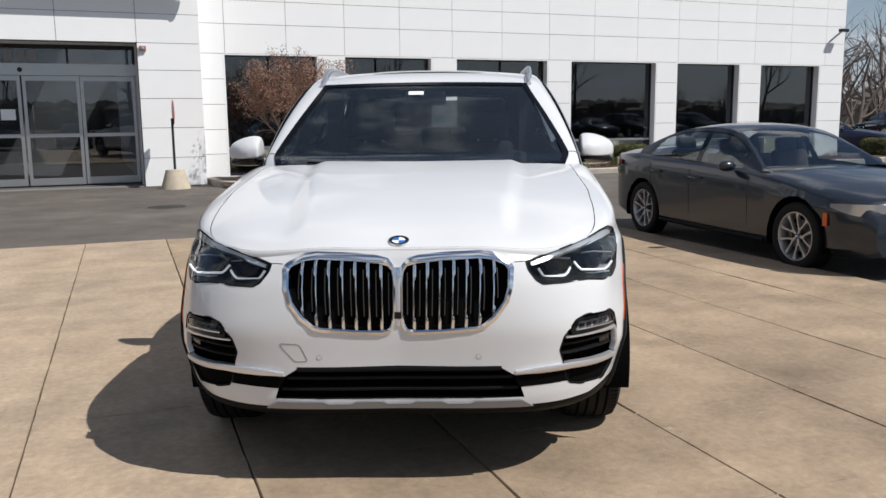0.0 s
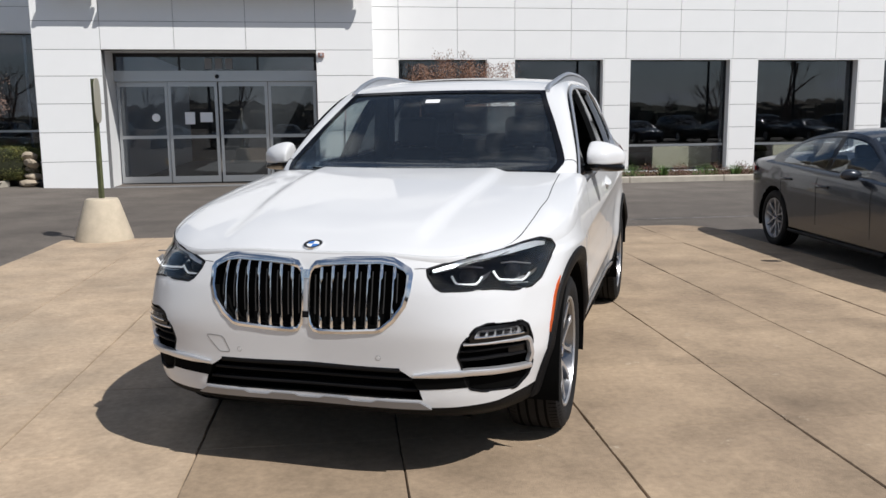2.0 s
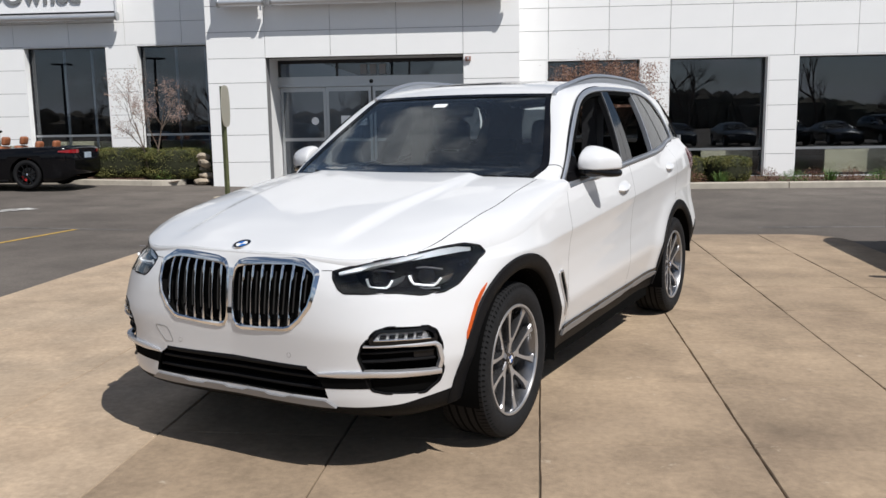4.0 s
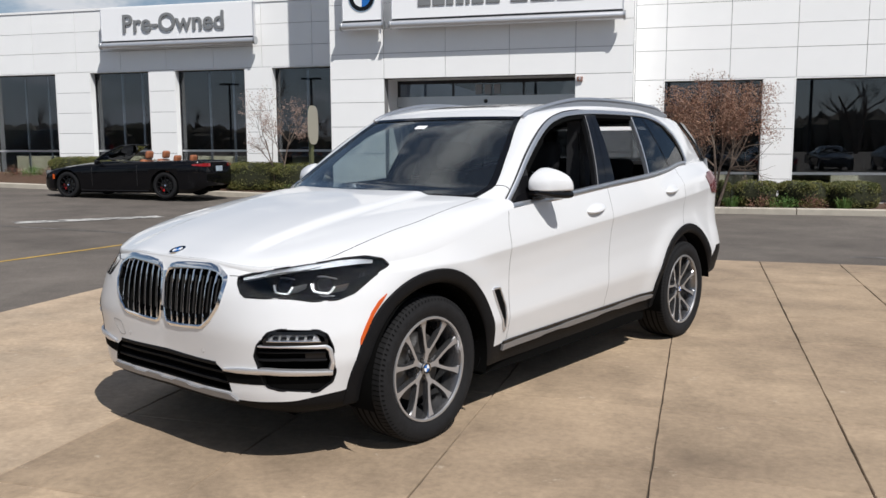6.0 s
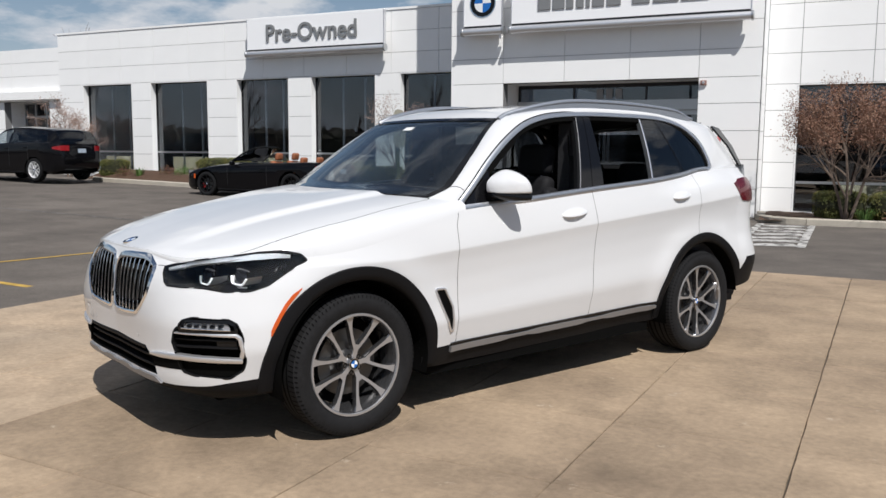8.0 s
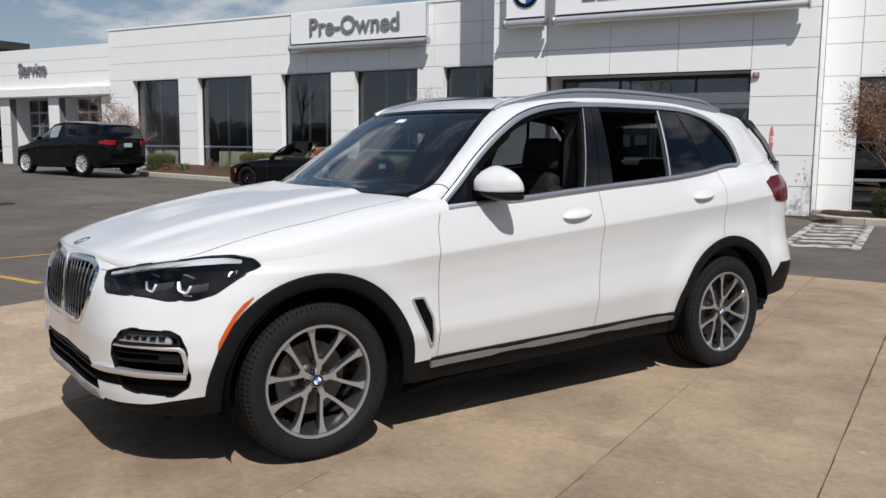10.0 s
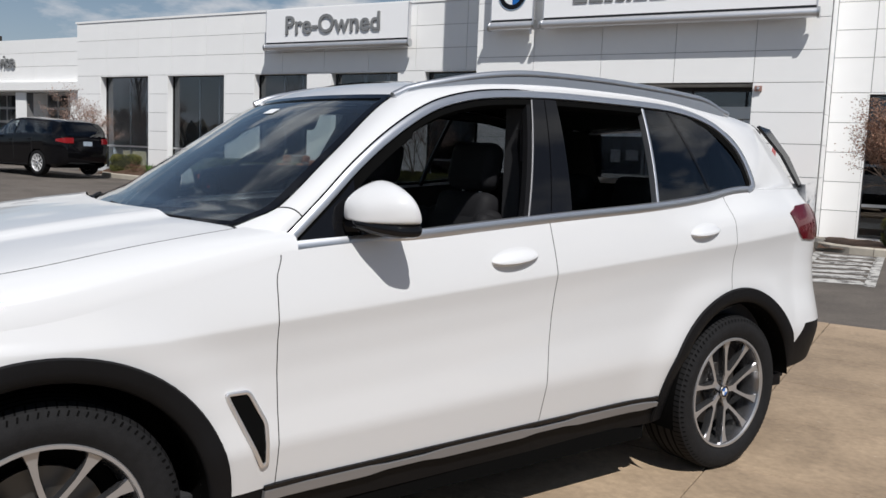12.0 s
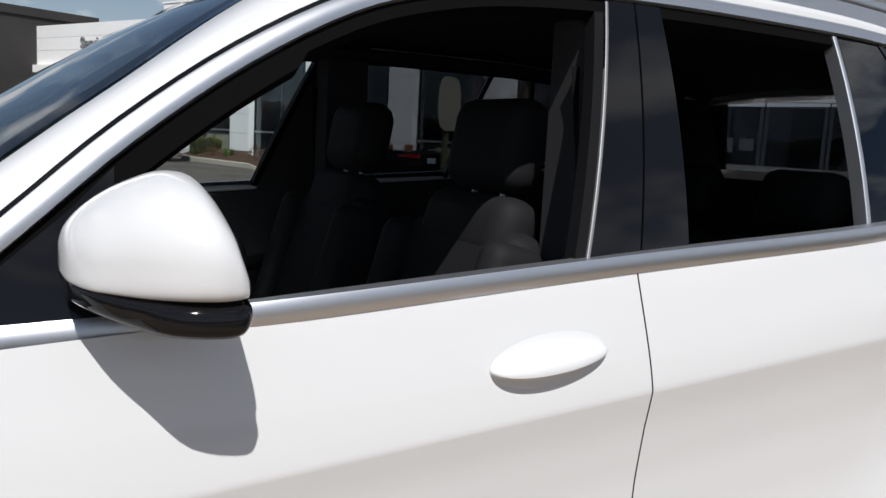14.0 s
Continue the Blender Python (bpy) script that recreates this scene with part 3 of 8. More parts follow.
def cant_point(f):
    """The line from the foot of the windscreen pillar along its edge and the roof's edge to the rear, f from 0 to 1."""
    ks = (0.0, 0.03, 0.06, 0.14, 0.25, 0.32, 0.42, 0.55, 0.68, 0.80, 0.91, 1.0)
    x = ease_list(f, ks, (0.790, 0.812, 0.820, 0.738, 0.622, 0.640, 0.660, 0.668, 0.664, 0.656, 0.645, 0.630))
    y = ease_list(f, ks, (0.575, 0.645, 0.715, 0.940, 1.250, 1.46, 1.80, 2.20, 2.60, 2.95, 3.24, 3.46))
    z = ease_list(f, ks, (1.190, 1.222, 1.256, 1.428, 1.648, 1.698, 1.730, 1.739, 1.731, 1.712, 1.686, 1.655))
    return (x, y, z)


DLO_KEYS = ((0.636, 1.092), (0.833, 1.265), (0.972, 1.387), (1.130, 1.500), (1.302, 1.594), (1.452, 1.643), (1.63, 1.673), (1.903, 1.690), (2.22, 1.694),
            (2.70, 1.687), (2.965, 1.640), (3.105, 1.560), (3.165, 1.480), (3.190, 1.375), (3.175, 1.340), (3.12, 1.322))


def dlo_top(f):
    """The upper outline of the side windows, from the front tip over the top to the lower rear corner, f from 0 to 1: (y, z)."""
    n = len(DLO_KEYS) - 1
    ks = [i / n for i in range(n + 1)]
    return (ease_list(f, ks, [k[0] for k in DLO_KEYS]), ease_list(f, ks, [k[1] for k in DLO_KEYS]))


HOOD_Q = 3.0


def hood_drop(x, y):
    """The raised middle of the bonnet falls off over a soft crease on each side."""
    edge = 0.405 + 0.095 * smoothstep(-0.85, 0.4, y)
    return 0.020 * smoothstep(edge + 0.055, edge - 0.015, abs(x)) * smoothstep(-0.88, -0.50, y)


def pillow_point(a, r):
    """The bonnet and wing tops: r = 1 on the body's outline at shoulder height, r = 0 on the middle line."""
    s = 1 if a >= 0 else -1
    if abs(a) <= math.pi / 2:
        z = 0.9
        for _ in range(4):
            o = body_point(abs(a), z)
            z = shoulder_z(o[1]) + 0.045 * smoothstep(0.62, 0.25, abs(a))
        cx, cy = 0.0, CAR_YC
    else:
        y = CAR_YC + abs(a) - math.pi / 2
        z = shoulder_z(y)
        o = body_point(abs(a), z)
        cx, cy = 0.0, o[1]
    x, y = r * o[0], cy + r * (o[1] - cy)
    h = z + (spine_z(y) - 0.016 - z) * max(0.0, 1 - r ** HOOD_Q) ** (1 / HOOD_Q)
    return offside(s * x, y, h + hood_drop(x, y) * smoothstep(1.0, 0.85, r))


def car_point(a, z):
    """The outer skin at outline parameter a and height z, from the sill up over the shoulder of the wing."""
    top = pillow_point(a, 1.0)
    if z <= top[2] or abs(a) > a_side(0.62):
        return body_point(a, z)
    lo, hi = 0.05, 1.0
    for _ in range(24):
        mid = (lo + hi) / 2
        if pillow_point(a, mid)[2] > z:
            lo = mid
        else:
            hi = mid
    return pillow_point(a, (lo + hi) / 2)

# ---- the white car: parts ----
suv = empty("suv", pose(0, 0, 0), "glossy white sport utility vehicle with lowered side windows", "car")


def cladding_z(a):
    """Where the white paint ends above the black lower trim."""
    a = abs(a)
    if a < a_side(-0.2 + CAR_YC) - 0.3:
        return lerp_list(a, (0.0, 0.6, 0.76, 0.83, 1.0, 1.1), (0.33, 0.332, 0.340, 0.355, 0.384, 0.39))
    y = CAR_YC + a - math.pi / 2
    return lerp_list(y, (0.0, 0.45, 0.64, 2.45, 3.30, 3.37, 3.60, 4.2), (0.385, 0.385, 0.388, 0.418, 0.44, 0.50, 0.665, 0.665))


def seam_shift(y, z):
    """The door cuts bow to the rear; the front one runs on up to the tip of the window."""
    bow = 0.030 * math.exp(-((z - 0.95) / 0.22) ** 2) if z > 0.95 else 0.030 - 0.006 * (0.95 - z) / 0.5
    if y < 1.0:
        # the front cut stands almost upright and turns in to the tip of the window
        bow = 0.022 - 0.020 * smoothstep(0.45, 0.95, z) + 0.022 * smoothstep(1.04, 1.115, z)
    return bow * smoothstep(0.4, 0.7, y) * smoothstep(2.6, 2.0, y)


def skin(cols, z0, z1, nz, inset=0.0):
    """A grid over the body: columns of a, from height z0(a) to z1(a), cut out round the wheels."""
    bm = bmesh.new()
    rows = []
    for k in range(nz + 1):
        row = []
        for a in cols:
            lo, hi = z0(a), z1(a)
            ys = CAR_YC + abs(a) - math.pi / 2
            if 0.35 < ys < 1.0 and not inset:
                for _ in range(3):
                    hi = z1(math.copysign(abs(a) + seam_shift(ys, hi), a))
            z = lo + (hi - lo) * k / nz
            if nz >= 30:
                # one pair of rows lies close on each side of the crease
                c, low = crease_z(min(max(CAR_YC + abs(a) - math.pi / 2, CAR_YC), CAR_YR)), nz * 7 // 10
                if k < low:
                    z = lo + (c - 0.010 - lo) * k / (low - 1)
                elif k > low + 1:
                    z = c + 0.010 + (hi - c - 0.010) * (k - low - 2) / (nz - low - 2)
                else:
                    z = c - 0.0025 if k == low else c + 0.0025
            aa = a
            if abs(a) > math.pi / 2:
                y = CAR_YC + abs(a) - math.pi / 2
                if y < CAR_YR:
                    aa = math.copysign(abs(a) + seam_shift(y, z), a)
            p = body_point(aa, z)
            row.append((p[0] - math.copysign(inset, a), p[1], p[2]))
        rows.append(row)
    vs = grid(bm, rows)
    cut = 0.472
    for v in bm.verts:
        for yw in (0.0, WHEELBASE):
            dy, dz = v.co.y - yw, v.co.z - AXLE_Z
            r = math.hypot(dy, dz)
            if cut - 0.016 < r < cut + 0.012 and abs(v.co.x) > 0.7:
                v.co.y, v.co.z = yw + dy * cut / r, AXLE_Z + dz * cut / r
    dead = [f for f in bm.faces if all(abs(v.co.x) > 0.70 and min(math.hypot(v.co.y - yw, v.co.z - AXLE_Z) for yw in (0.0, WHEELBASE)) < cut + 0.002 for v in f.verts)]
    bmesh.ops.delete(bm, geom=dead, context="FACES")
    return bm


def spread(a0, a1, step):
    n = max(1, int(math.ceil(abs(a1 - a0) / step)))
    return [a0 + (a1 - a0) * i / n for i in range(n + 1)]


def solid(bm, depth=0.004):
    bm.normal_update()
    bmesh.ops.solidify(bm, geom=bm.faces[:], thickness=depth)
    return bm


GAP = 0.0016
A_DOOR1, A_DOOR2, A_DOOR3 = a_side(0.640), a_side(1.752), a_side(2.90)
Y_OF = lambda a: CAR_YC + abs(a) - math.pi / 2


def top_of(a):
    a = abs(a)
    if a <= a_side(0.65):
        return pillow_point(a, 1.0)[2]
    return belt_z(min(Y_OF(a), 3.45)) if a < a_side(CAR_YR) else 1.335


def frame_of(fn, u, v):
    p = Vector(fn(u, v))
    e = 0.003
    n = (Vector(fn(u + e, v)) - Vector(fn(u - e, v))).cross(Vector(fn(u, v + e)) - Vector(fn(u, v - e))).normalized()
    mid = Vector((0, 1.6, 0.75))
    return p, n if n.dot(p - mid) > 0 else -n


def dense(path, n=6, closed=False):
    out = []
    k = len(path)
    for i in range(k if closed else k - 1):
        (a, b), (c, d) = path[i], path[(i + 1) % k]
        out += [(a + (c - a) * j / n, b + (d - b) * j / n) for j in range(n)]
    return out if closed else out + [path[-1]]


def rounded(path, f=0.25, n=4, closed=True):
    """The outline with its corners rounded off."""
    out, k = [], len(path)
    for i in range(k):
        p, c, q = Vector(path[i - 1]), Vector(path[i]), Vector(path[(i + 1) % k])
        a, b = c + (p - c) * f, c + (q - c) * f
        for j in range(n + 1):
            t = j / n
            v = a * (1 - t) ** 2 + c * 2 * t * (1 - t) + b * t * t
            out.append((v.x, v.y))
    return out


def flip(path, s):
    return [(s * u, v) for u, v in path]


# outlines of the lamps and openings of the nose, in the skin's own coordinates
HEADLIGHT = [(0.482, 0.890), (0.528, 0.903), (0.657, 0.931), (0.837, 0.958), (0.90, 0.968), (0.99, 0.973), (1.06, 0.955), (1.088, 0.925), (1.02, 0.879), (0.955, 0.815), (0.893, 0.791),
             (0.80, 0.791), (0.755, 0.800), (0.715, 0.806), (0.61, 0.805), (0.535, 0.806), (0.512, 0.822), (0.487, 0.862)]
KIDNEY = [(0.015, 0.889), (0.037, 0.917), (0.081, 0.929), (0.169, 0.937), (0.313, 0.941), (0.362, 0.936), (0.427, 0.894), (0.435, 0.873), (0.427, 0.804), (0.414, 0.746), (0.375, 0.685),
          (0.330, 0.646), (0.303, 0.638), (0.169, 0.628), (0.065, 0.623), (0.032, 0.632), (0.014, 0.659), (0.007, 0.709), (0.007, 0.826), (0.012, 0.854)]
KIDNEY_IN = [(0.024, 0.868), (0.036, 0.886), (0.075, 0.897), (0.167, 0.905), (0.312, 0.911), (0.362, 0.903), (0.402, 0.882), (0.411, 0.866), (0.407, 0.803), (0.395, 0.752), (0.361, 0.699),
             (0.323, 0.664), (0.298, 0.656), (0.169, 0.645), (0.064, 0.643), (0.038, 0.649), (0.026, 0.668), (0.019, 0.712), (0.019, 0.824), (0.021, 0.848)]
FOG = [(0.597, 0.548), (0.612, 0.600), (0.655, 0.660), (0.70, 0.676), (0.835, 0.668), (0.868, 0.645), (0.885, 0.59), (0.892, 0.46), (0.885, 0.42), (0.84, 0.376), (0.70, 0.392), (0.655, 0.405),
       (0.635, 0.43), (0.612, 0.50)]
INTAKE = [(-0.386, 0.494), (0, 0.50), (0.386, 0.494), (0.452, 0.452), (0.474, 0.405), (0.49, 0.366), (0, 0.366), (-0.49, 0.366), (-0.474, 0.405), (-0.452, 0.452)]


def loop_on_skin(outline, s=1, fn=None):
    return [frame_of(fn or car_point, s * u, v) for u, v in outline]


def cut_hole(bm, outline, s=1, lean=None):
    """Cuts the outline (in the skin's own coordinates) out of a skin."""
    pts = loop_on_skin(outline, s)
    loop = [p for p, _ in pts]
    n = lean or sum((q for _, q in pts), Vector()).normalized()
    c = sum(loop, Vector()) / len(loop)
    u = n.orthogonal().normalized()
    w = n.cross(u)
    flat = [((p - c).dot(u), (p - c).dot(w)) for p in loop]
    reach = max(math.hypot(*q) for q in flat) + 0.06

    def near(f):
        m = f.calc_center_median() - c
        return m.length < reach + 0.1

    pool = [f for f in bm.faces if near(f)]
    for p, q in zip(loop, loop[1:] + loop[:1]):
        e = q - p
        if e.length < 1e-5:
            continue
        mid, r = (p + q) / 2, e.length / 2 + 0.03
        fs = [f for f in pool if f.is_valid and min((v.co - mid).length for v in f.verts) < r]
        geom = list({x for f in fs for x in (*f.verts, *f.edges)}) + fs
        got = bmesh.ops.bisect_plane(bm, geom=geom, dist=2e-5, plane_co=p, plane_no=e.cross(n))
        pool = list({f for f in pool if f.is_valid} | {f for f in got["geom"] if isinstance(f, bmesh.types.BMFace)})

    def inside(f):
        m = f.calc_center_median() - c
        x, y, hit = m.dot(u), m.dot(w), False
        for (x0, y0), (x1, y1) in zip(flat, flat[1:] + flat[:1]):
            if (y0 > y) != (y1 > y) and x < x0 + (y - y0) / (y1 - y0) * (x1 - x0):
                hit = not hit
        return hit
    bmesh.ops.delete(bm, geom=[f for f in bm.faces if near(f) and inside(f)], context="FACES")


front_cols = spread(-A_DOOR1 + GAP, -1.25, 0.022) + spread(-1.25, 1.25, 0.02)[1:] + spread(1.25, A_DOOR1 - GAP, 0.022)[1:]
bm = skin(front_cols, cladding_z, top_of, 34)
for s in (1, -1):
    cut_hole(bm, rounded(HEADLIGHT, 0.14, 2), s)
    cut_hole(bm, KIDNEY, s)
    cut_hole(bm, rounded(FOG, 0.12, 2), s)
cut_hole(bm, dense(INTAKE, 3, True), 1, Vector((0, -1, 0)))
part("front_body", bm, M_PAINT, suv, "white front wings and bumper skin", smooth=50)
for s in (1, -1):
    for c0, c1, n in ((A_DOOR1, A_DOOR2, "door"), (A_DOOR2, A_DOOR3, "door")):
        cols = [s * a for a in spread(c0 + GAP, c1 - GAP, 0.024)]
        part(n, skin(cols, cladding_z, top_of, 34), M_PAINT, suv, "", smooth=30)
    cols = [s * a for a in spread(A_DOOR3 + GAP, A_END, 0.026)]
    part("rear_quarter", skin(cols, cladding_z, top_of, 30), M_PAINT, suv, "", smooth=40)
    cols = [s * a for a in spread(A_DOOR1 - 0.03, A_DOOR3 + 0.03, 0.03)]
    part("door_jamb", skin(cols, cladding_z, lambda a: top_of(a) - 0.03, 12, inset=0.012), M_SEAM, suv, "", smooth=40)

def low_edge(a):
    return lerp_list(abs(a), (0.0, 0.7, 0.95, 1.15, 1.9, 2.2, 4.0, 4.4, 4.75, 5.2), (0.245, 0.25, 0.285, 0.30, 0.27, 0.27, 0.29, 0.36, 0.43, 0.46))


low_cols = spread(-A_END, -1.25, 0.05) + spread(-1.25, 1.25, 0.04)[1:] + spread(1.25, A_END, 0.05)[1:]
part("lower_trim", skin(low_cols, low_edge, lambda a: cladding_z(a), 5, inset=-0.003), M_BLACKPLASTIC, suv,
     "textured black lower body trim", smooth=50)
part("underbody", boxes((-0.62, 0.62, -0.60, 3.7, 0.22, 0.27), (-0.88, 0.88, 0.5, 2.45, 0.22, 0.29)), M_DARK, suv)

# bonnet and wing tops
HOOD_R = 0.875


def pillow(cols, rs):
    bm = bmesh.new()
    grid(bm, [[pillow_point(a, r) for a in cols] for r in rs])
    bmesh.ops.remove_doubles(bm, verts=bm.verts[:], dist=0.0005)
    return bm


def hood_rim(a):
    """The bonnet's cut line: along the wing at the side, over the grille at the front."""
    return sum(lerp_list(abs(a) + d, (-1.0, 0.45, 0.80, 0.87, 0.99, 1.16, 1.45, 3.1), (0.996, 0.996, 0.992, 0.980, 0.930, 0.878, 0.858, 0.860)) for d in (-0.05, -0.03, -0.01, 0.01, 0.03, 0.05)) / 6


def rim_gap(a):
    return 0.0002 + 0.0018 * smoothstep(0.8, 0.9, abs(a))


def rim_grid(cols, f0, f1, n):
    bm = bmesh.new()
    grid(bm, [[pillow_point(a, f0(a) + (f1(a) - f0(a)) * k / n) for a in cols] for k in range(n + 1)])
    bmesh.ops.remove_doubles(bm, verts=bm.verts[:], dist=0.0005)
    return bm


hood_cols = spread(-A_DOOR1, -1.3, 0.03) + spread(-1.3, 1.3, 0.026)[1:] + spread(1.3, A_DOOR1, 0.03)[1:]
bm = rim_grid([-a_side(0.72), -a_side(0.68)] + hood_cols + [a_side(0.68), a_side(0.72)], lambda a: 1.0, lambda a: hood_rim(a) + rim_gap(a), 12)
for s in (1, -1):
    cut_hole(bm, rounded(HEADLIGHT, 0.14, 2), s)
part("wing_top", bm, M_PAINT, suv, smooth=50)
bm = rim_grid(hood_cols, lambda a: hood_rim(a) - rim_gap(a), lambda a: 0.0, 40)
hood_end = lambda x: 0.565 - 0.205 * (1 - min(1.0, abs(x) / 0.80) ** 2.2)
bmesh.ops.delete(bm, geom=[f for f in bm.faces if all(v.co.y > hood_end(v.co.x) + 0.001 for v in f.verts)], context="FACES")
for v in bm.verts:
    over = v.co.y - hood_end(v.co.x)
    if over > 0:
        v.co.y -= over
        v.co.z -= 0.13 * over
part("hood", bm, M_PAINT, suv, "white bonnet with two soft creases", smooth=50)
bm = bmesh.new()
grid(bm, [[(lambda p: (p[0], p[1], p[2] - 0.018))(pillow_point(a, hood_rim(a) + d)) for a in hood_cols if abs(a) < a_side(0.55)] for d in (0.006, -0.02)])
part("hood_gap", bm, M_SEAM, suv)


# patches laid on the skin
def patch(name, outline, material, parent, off=0.004, thick=0.012, fn=car_point, step=0.035, label="", smooth=40):
    """A piece with the given outline in the skin's own coordinates, standing off it."""
    bm = bmesh.new()
    bm.faces.new([bm.verts.new((u, v, 0)) for u, v in outline])
    us, vs = [p[0] for p in outline], [p[1] for p in outline]
    for axis, lo, hi in ((0, min(us), max(us)), (1, min(vs), max(vs))):
        c = lo + step
        while c < hi - 1e-4:
            co, no = [0, 0, 0], [0, 0, 0]
            co[axis], no[axis] = c, 1
            bmesh.ops.bisect_plane(bm, geom=bm.verts[:] + bm.edges[:] + bm.faces[:], plane_co=co, plane_no=no)
            c += step
    lift(bm, fn, off)
    ret = bmesh.ops.extrude_face_region(bm, geom=bm.faces[:], use_keep_orig=True)
    for v in ret["geom"]:
        if isinstance(v, bmesh.types.BMVert):
            c = v.co.copy()
            v.co = c - LAST_N[key_of(c)] * thick
    LAST_N.clear()
    return part(name, bm, material, parent, label, smooth=smooth)


LAST_N = {}


def key_of(c):
    return (round(c.x, 5), round(c.y, 5), round(c.z, 5))


def lift(bm, fn, off):
    for v in bm.verts:
        p, n = frame_of(fn, v.co.x, v.co.y)
        v.co = p + n * off
        LAST_N[key_of(v.co)] = n


def ribbon(name, path, width, material, parent, off=0.004, thick=0.01, fn=car_point, closed=False, label="", round_top=False, widths=None):
    """A strip along a path on the skin."""
    pts = [frame_of(fn, u, v) for u, v in path]
    n = len(pts)
    bm = bmesh.new()
    rows = []
    for i, (p, nrm) in enumerate(pts):
        a = pts[(i - 1) % n][0] if closed or i else p
        b = pts[(i + 1) % n][0] if closed or i < n - 1 else p
        side = (b - a).normalized().cross(nrm)
        w = (widths[i] if widths else width) / 2
        prof = ((-w, -thick), (-w, 0), (-w * 0.5, 0.25 * w), (w * 0.5, 0.25 * w), (w, 0), (w, -thick)) if round_top else ((-w, -thick), (-w, 0), (w, 0), (w, -thick))
        rows.append([tuple(p + side * s + nrm * (off + h)) for s, h in prof])
    if closed:
        rows.append(rows[0])
    grid(bm, rows)
    if not closed:
        for row in (rows[0], rows[-1]):
            bm.faces.new([bm.verts.new(c) for c in row])
    bmesh.ops.remove_doubles(bm, verts=bm.verts[:], dist=0.0002)
    return part(name, bm, material, parent, label, smooth=40)


def between(loop, loop2, n=1):
    return [[(a[0] + (b[0] - a[0]) * k / n, a[1] + (b[1] - a[1]) * k / n) for a, b in zip(loop, loop2)] for k in range(n + 1)]


def kidney_span(a):
    """Lower and upper end of the grille opening at a."""
    zs = []
    k = len(KIDNEY_IN)
    for i in range(k):
        (a0, z0), (a1, z1) = KIDNEY_IN[i], KIDNEY_IN[(i + 1) % k]
        if (a0 - a) * (a1 - a) <= 0 and a0 != a1:
            zs.append(z0 + (z1 - z0) * (a - a0) / (a1 - a0))
    return min(zs), max(zs)


def well(name, outline, s, depth, material, parent, fn=car_point):
    """The inner walls and the back of an opening; depth is a number or a function of the outline parameter."""
    deep = depth if callable(depth) else lambda a: depth
    pts = [frame_of(fn, s * u, v) for u, v in outline]
    bm = bmesh.new()
    back = [p + Vector((-s * 0.004, deep(u), 0)) for (p, n), (u, v) in zip(pts, outline)]
    grid(bm, [[tuple(p + n * 0.0008) for p, n in pts], [tuple(b) for b in back]], close_u=True)
    bm.faces.new([bm.verts.new(b) for b in back])
    bmesh.ops.remove_doubles(bm, verts=bm.verts[:], dist=0.0001)
    return part(name, bm, material, parent, smooth=30)


def build_kidney(s):
    g = empty("grille")
    g.parent = suv
    out, inn = KIDNEY, KIDNEY_IN
    well("shaft", inn, s, 0.075, M_DARK, g)
    bm = bmesh.new()
    rows = []
    mid = [((a[0] + 2 * b[0]) / 3, (a[1] + 2 * b[1]) / 3) for a, b in zip(out, inn)]
    for loop, off in ((out, -0.004), (out, 0.003), (mid, 0.008), (inn, 0.004), (inn, -0.030)):
        row = []
        for u, v in loop:
            p, n = frame_of(car_point, s * u, v)
            row.append(tuple(p + n * off))
        rows.append(row)
    grid(bm, rows, close_u=True)
    part("surround", bm, M_CHROME, g, "polished chrome kidney surround", smooth=35)
    for i in range(7):
        a = 0.061 + i * 0.0499
        lo, hi = kidney_span(a)
        path, wid = [], []
        for k in range(33):
            t = k / 32
            da = 0.0035 * smoothstep(0.74, 0.80, t) + 0.003 * smoothstep(0.20, 0.14, t)
            path.append((s * (a + da), lo + (hi - lo) * t))
            wid.append(0.0048 + 0.0070 * smoothstep(0.75, 0.81, t) + 0.0066 * smoothstep(0.20, 0.13, t))
        ribbon("bar", path, 0.012, M_CHROME, g, off=-0.006, thick=0.010, widths=wid, round_top=True)
    for i in range(8):
        a = 0.036 + i * 0.0485
        lo, hi = kidney_span(a)
        lo, hi = lo + 0.12 * (hi - lo) + 0.02, hi - 0.10 * (hi - lo)
        ribbon("inner_bar", [(s * a, lo + (hi - lo) * k / 8) for k in range(9)], 0.0030, M_DISC, g, off=-0.012, thick=0.006)


for s in (1, -1):
    build_kidney(s)
ribbon("grille_bridge", [(0.0, 0.66 + 0.20 * k / 6) for k in range(7)], 0.020, M_SATIN, suv, off=0.003, thick=0.03, round_top=True)
ribbon("grille_clasp", [(0.0, 0.848 + 0.034 * k / 4) for k in range(5)], 0.034, M_CHROME, suv, off=0.007, thick=0.02, round_top=True)
patch("camera_window", [(-0.012, 0.688), (0.012, 0.688), (0.012, 0.714), (-0.012, 0.714)], M_GLOSSBLACK, suv, off=0.008, thick=0.012)


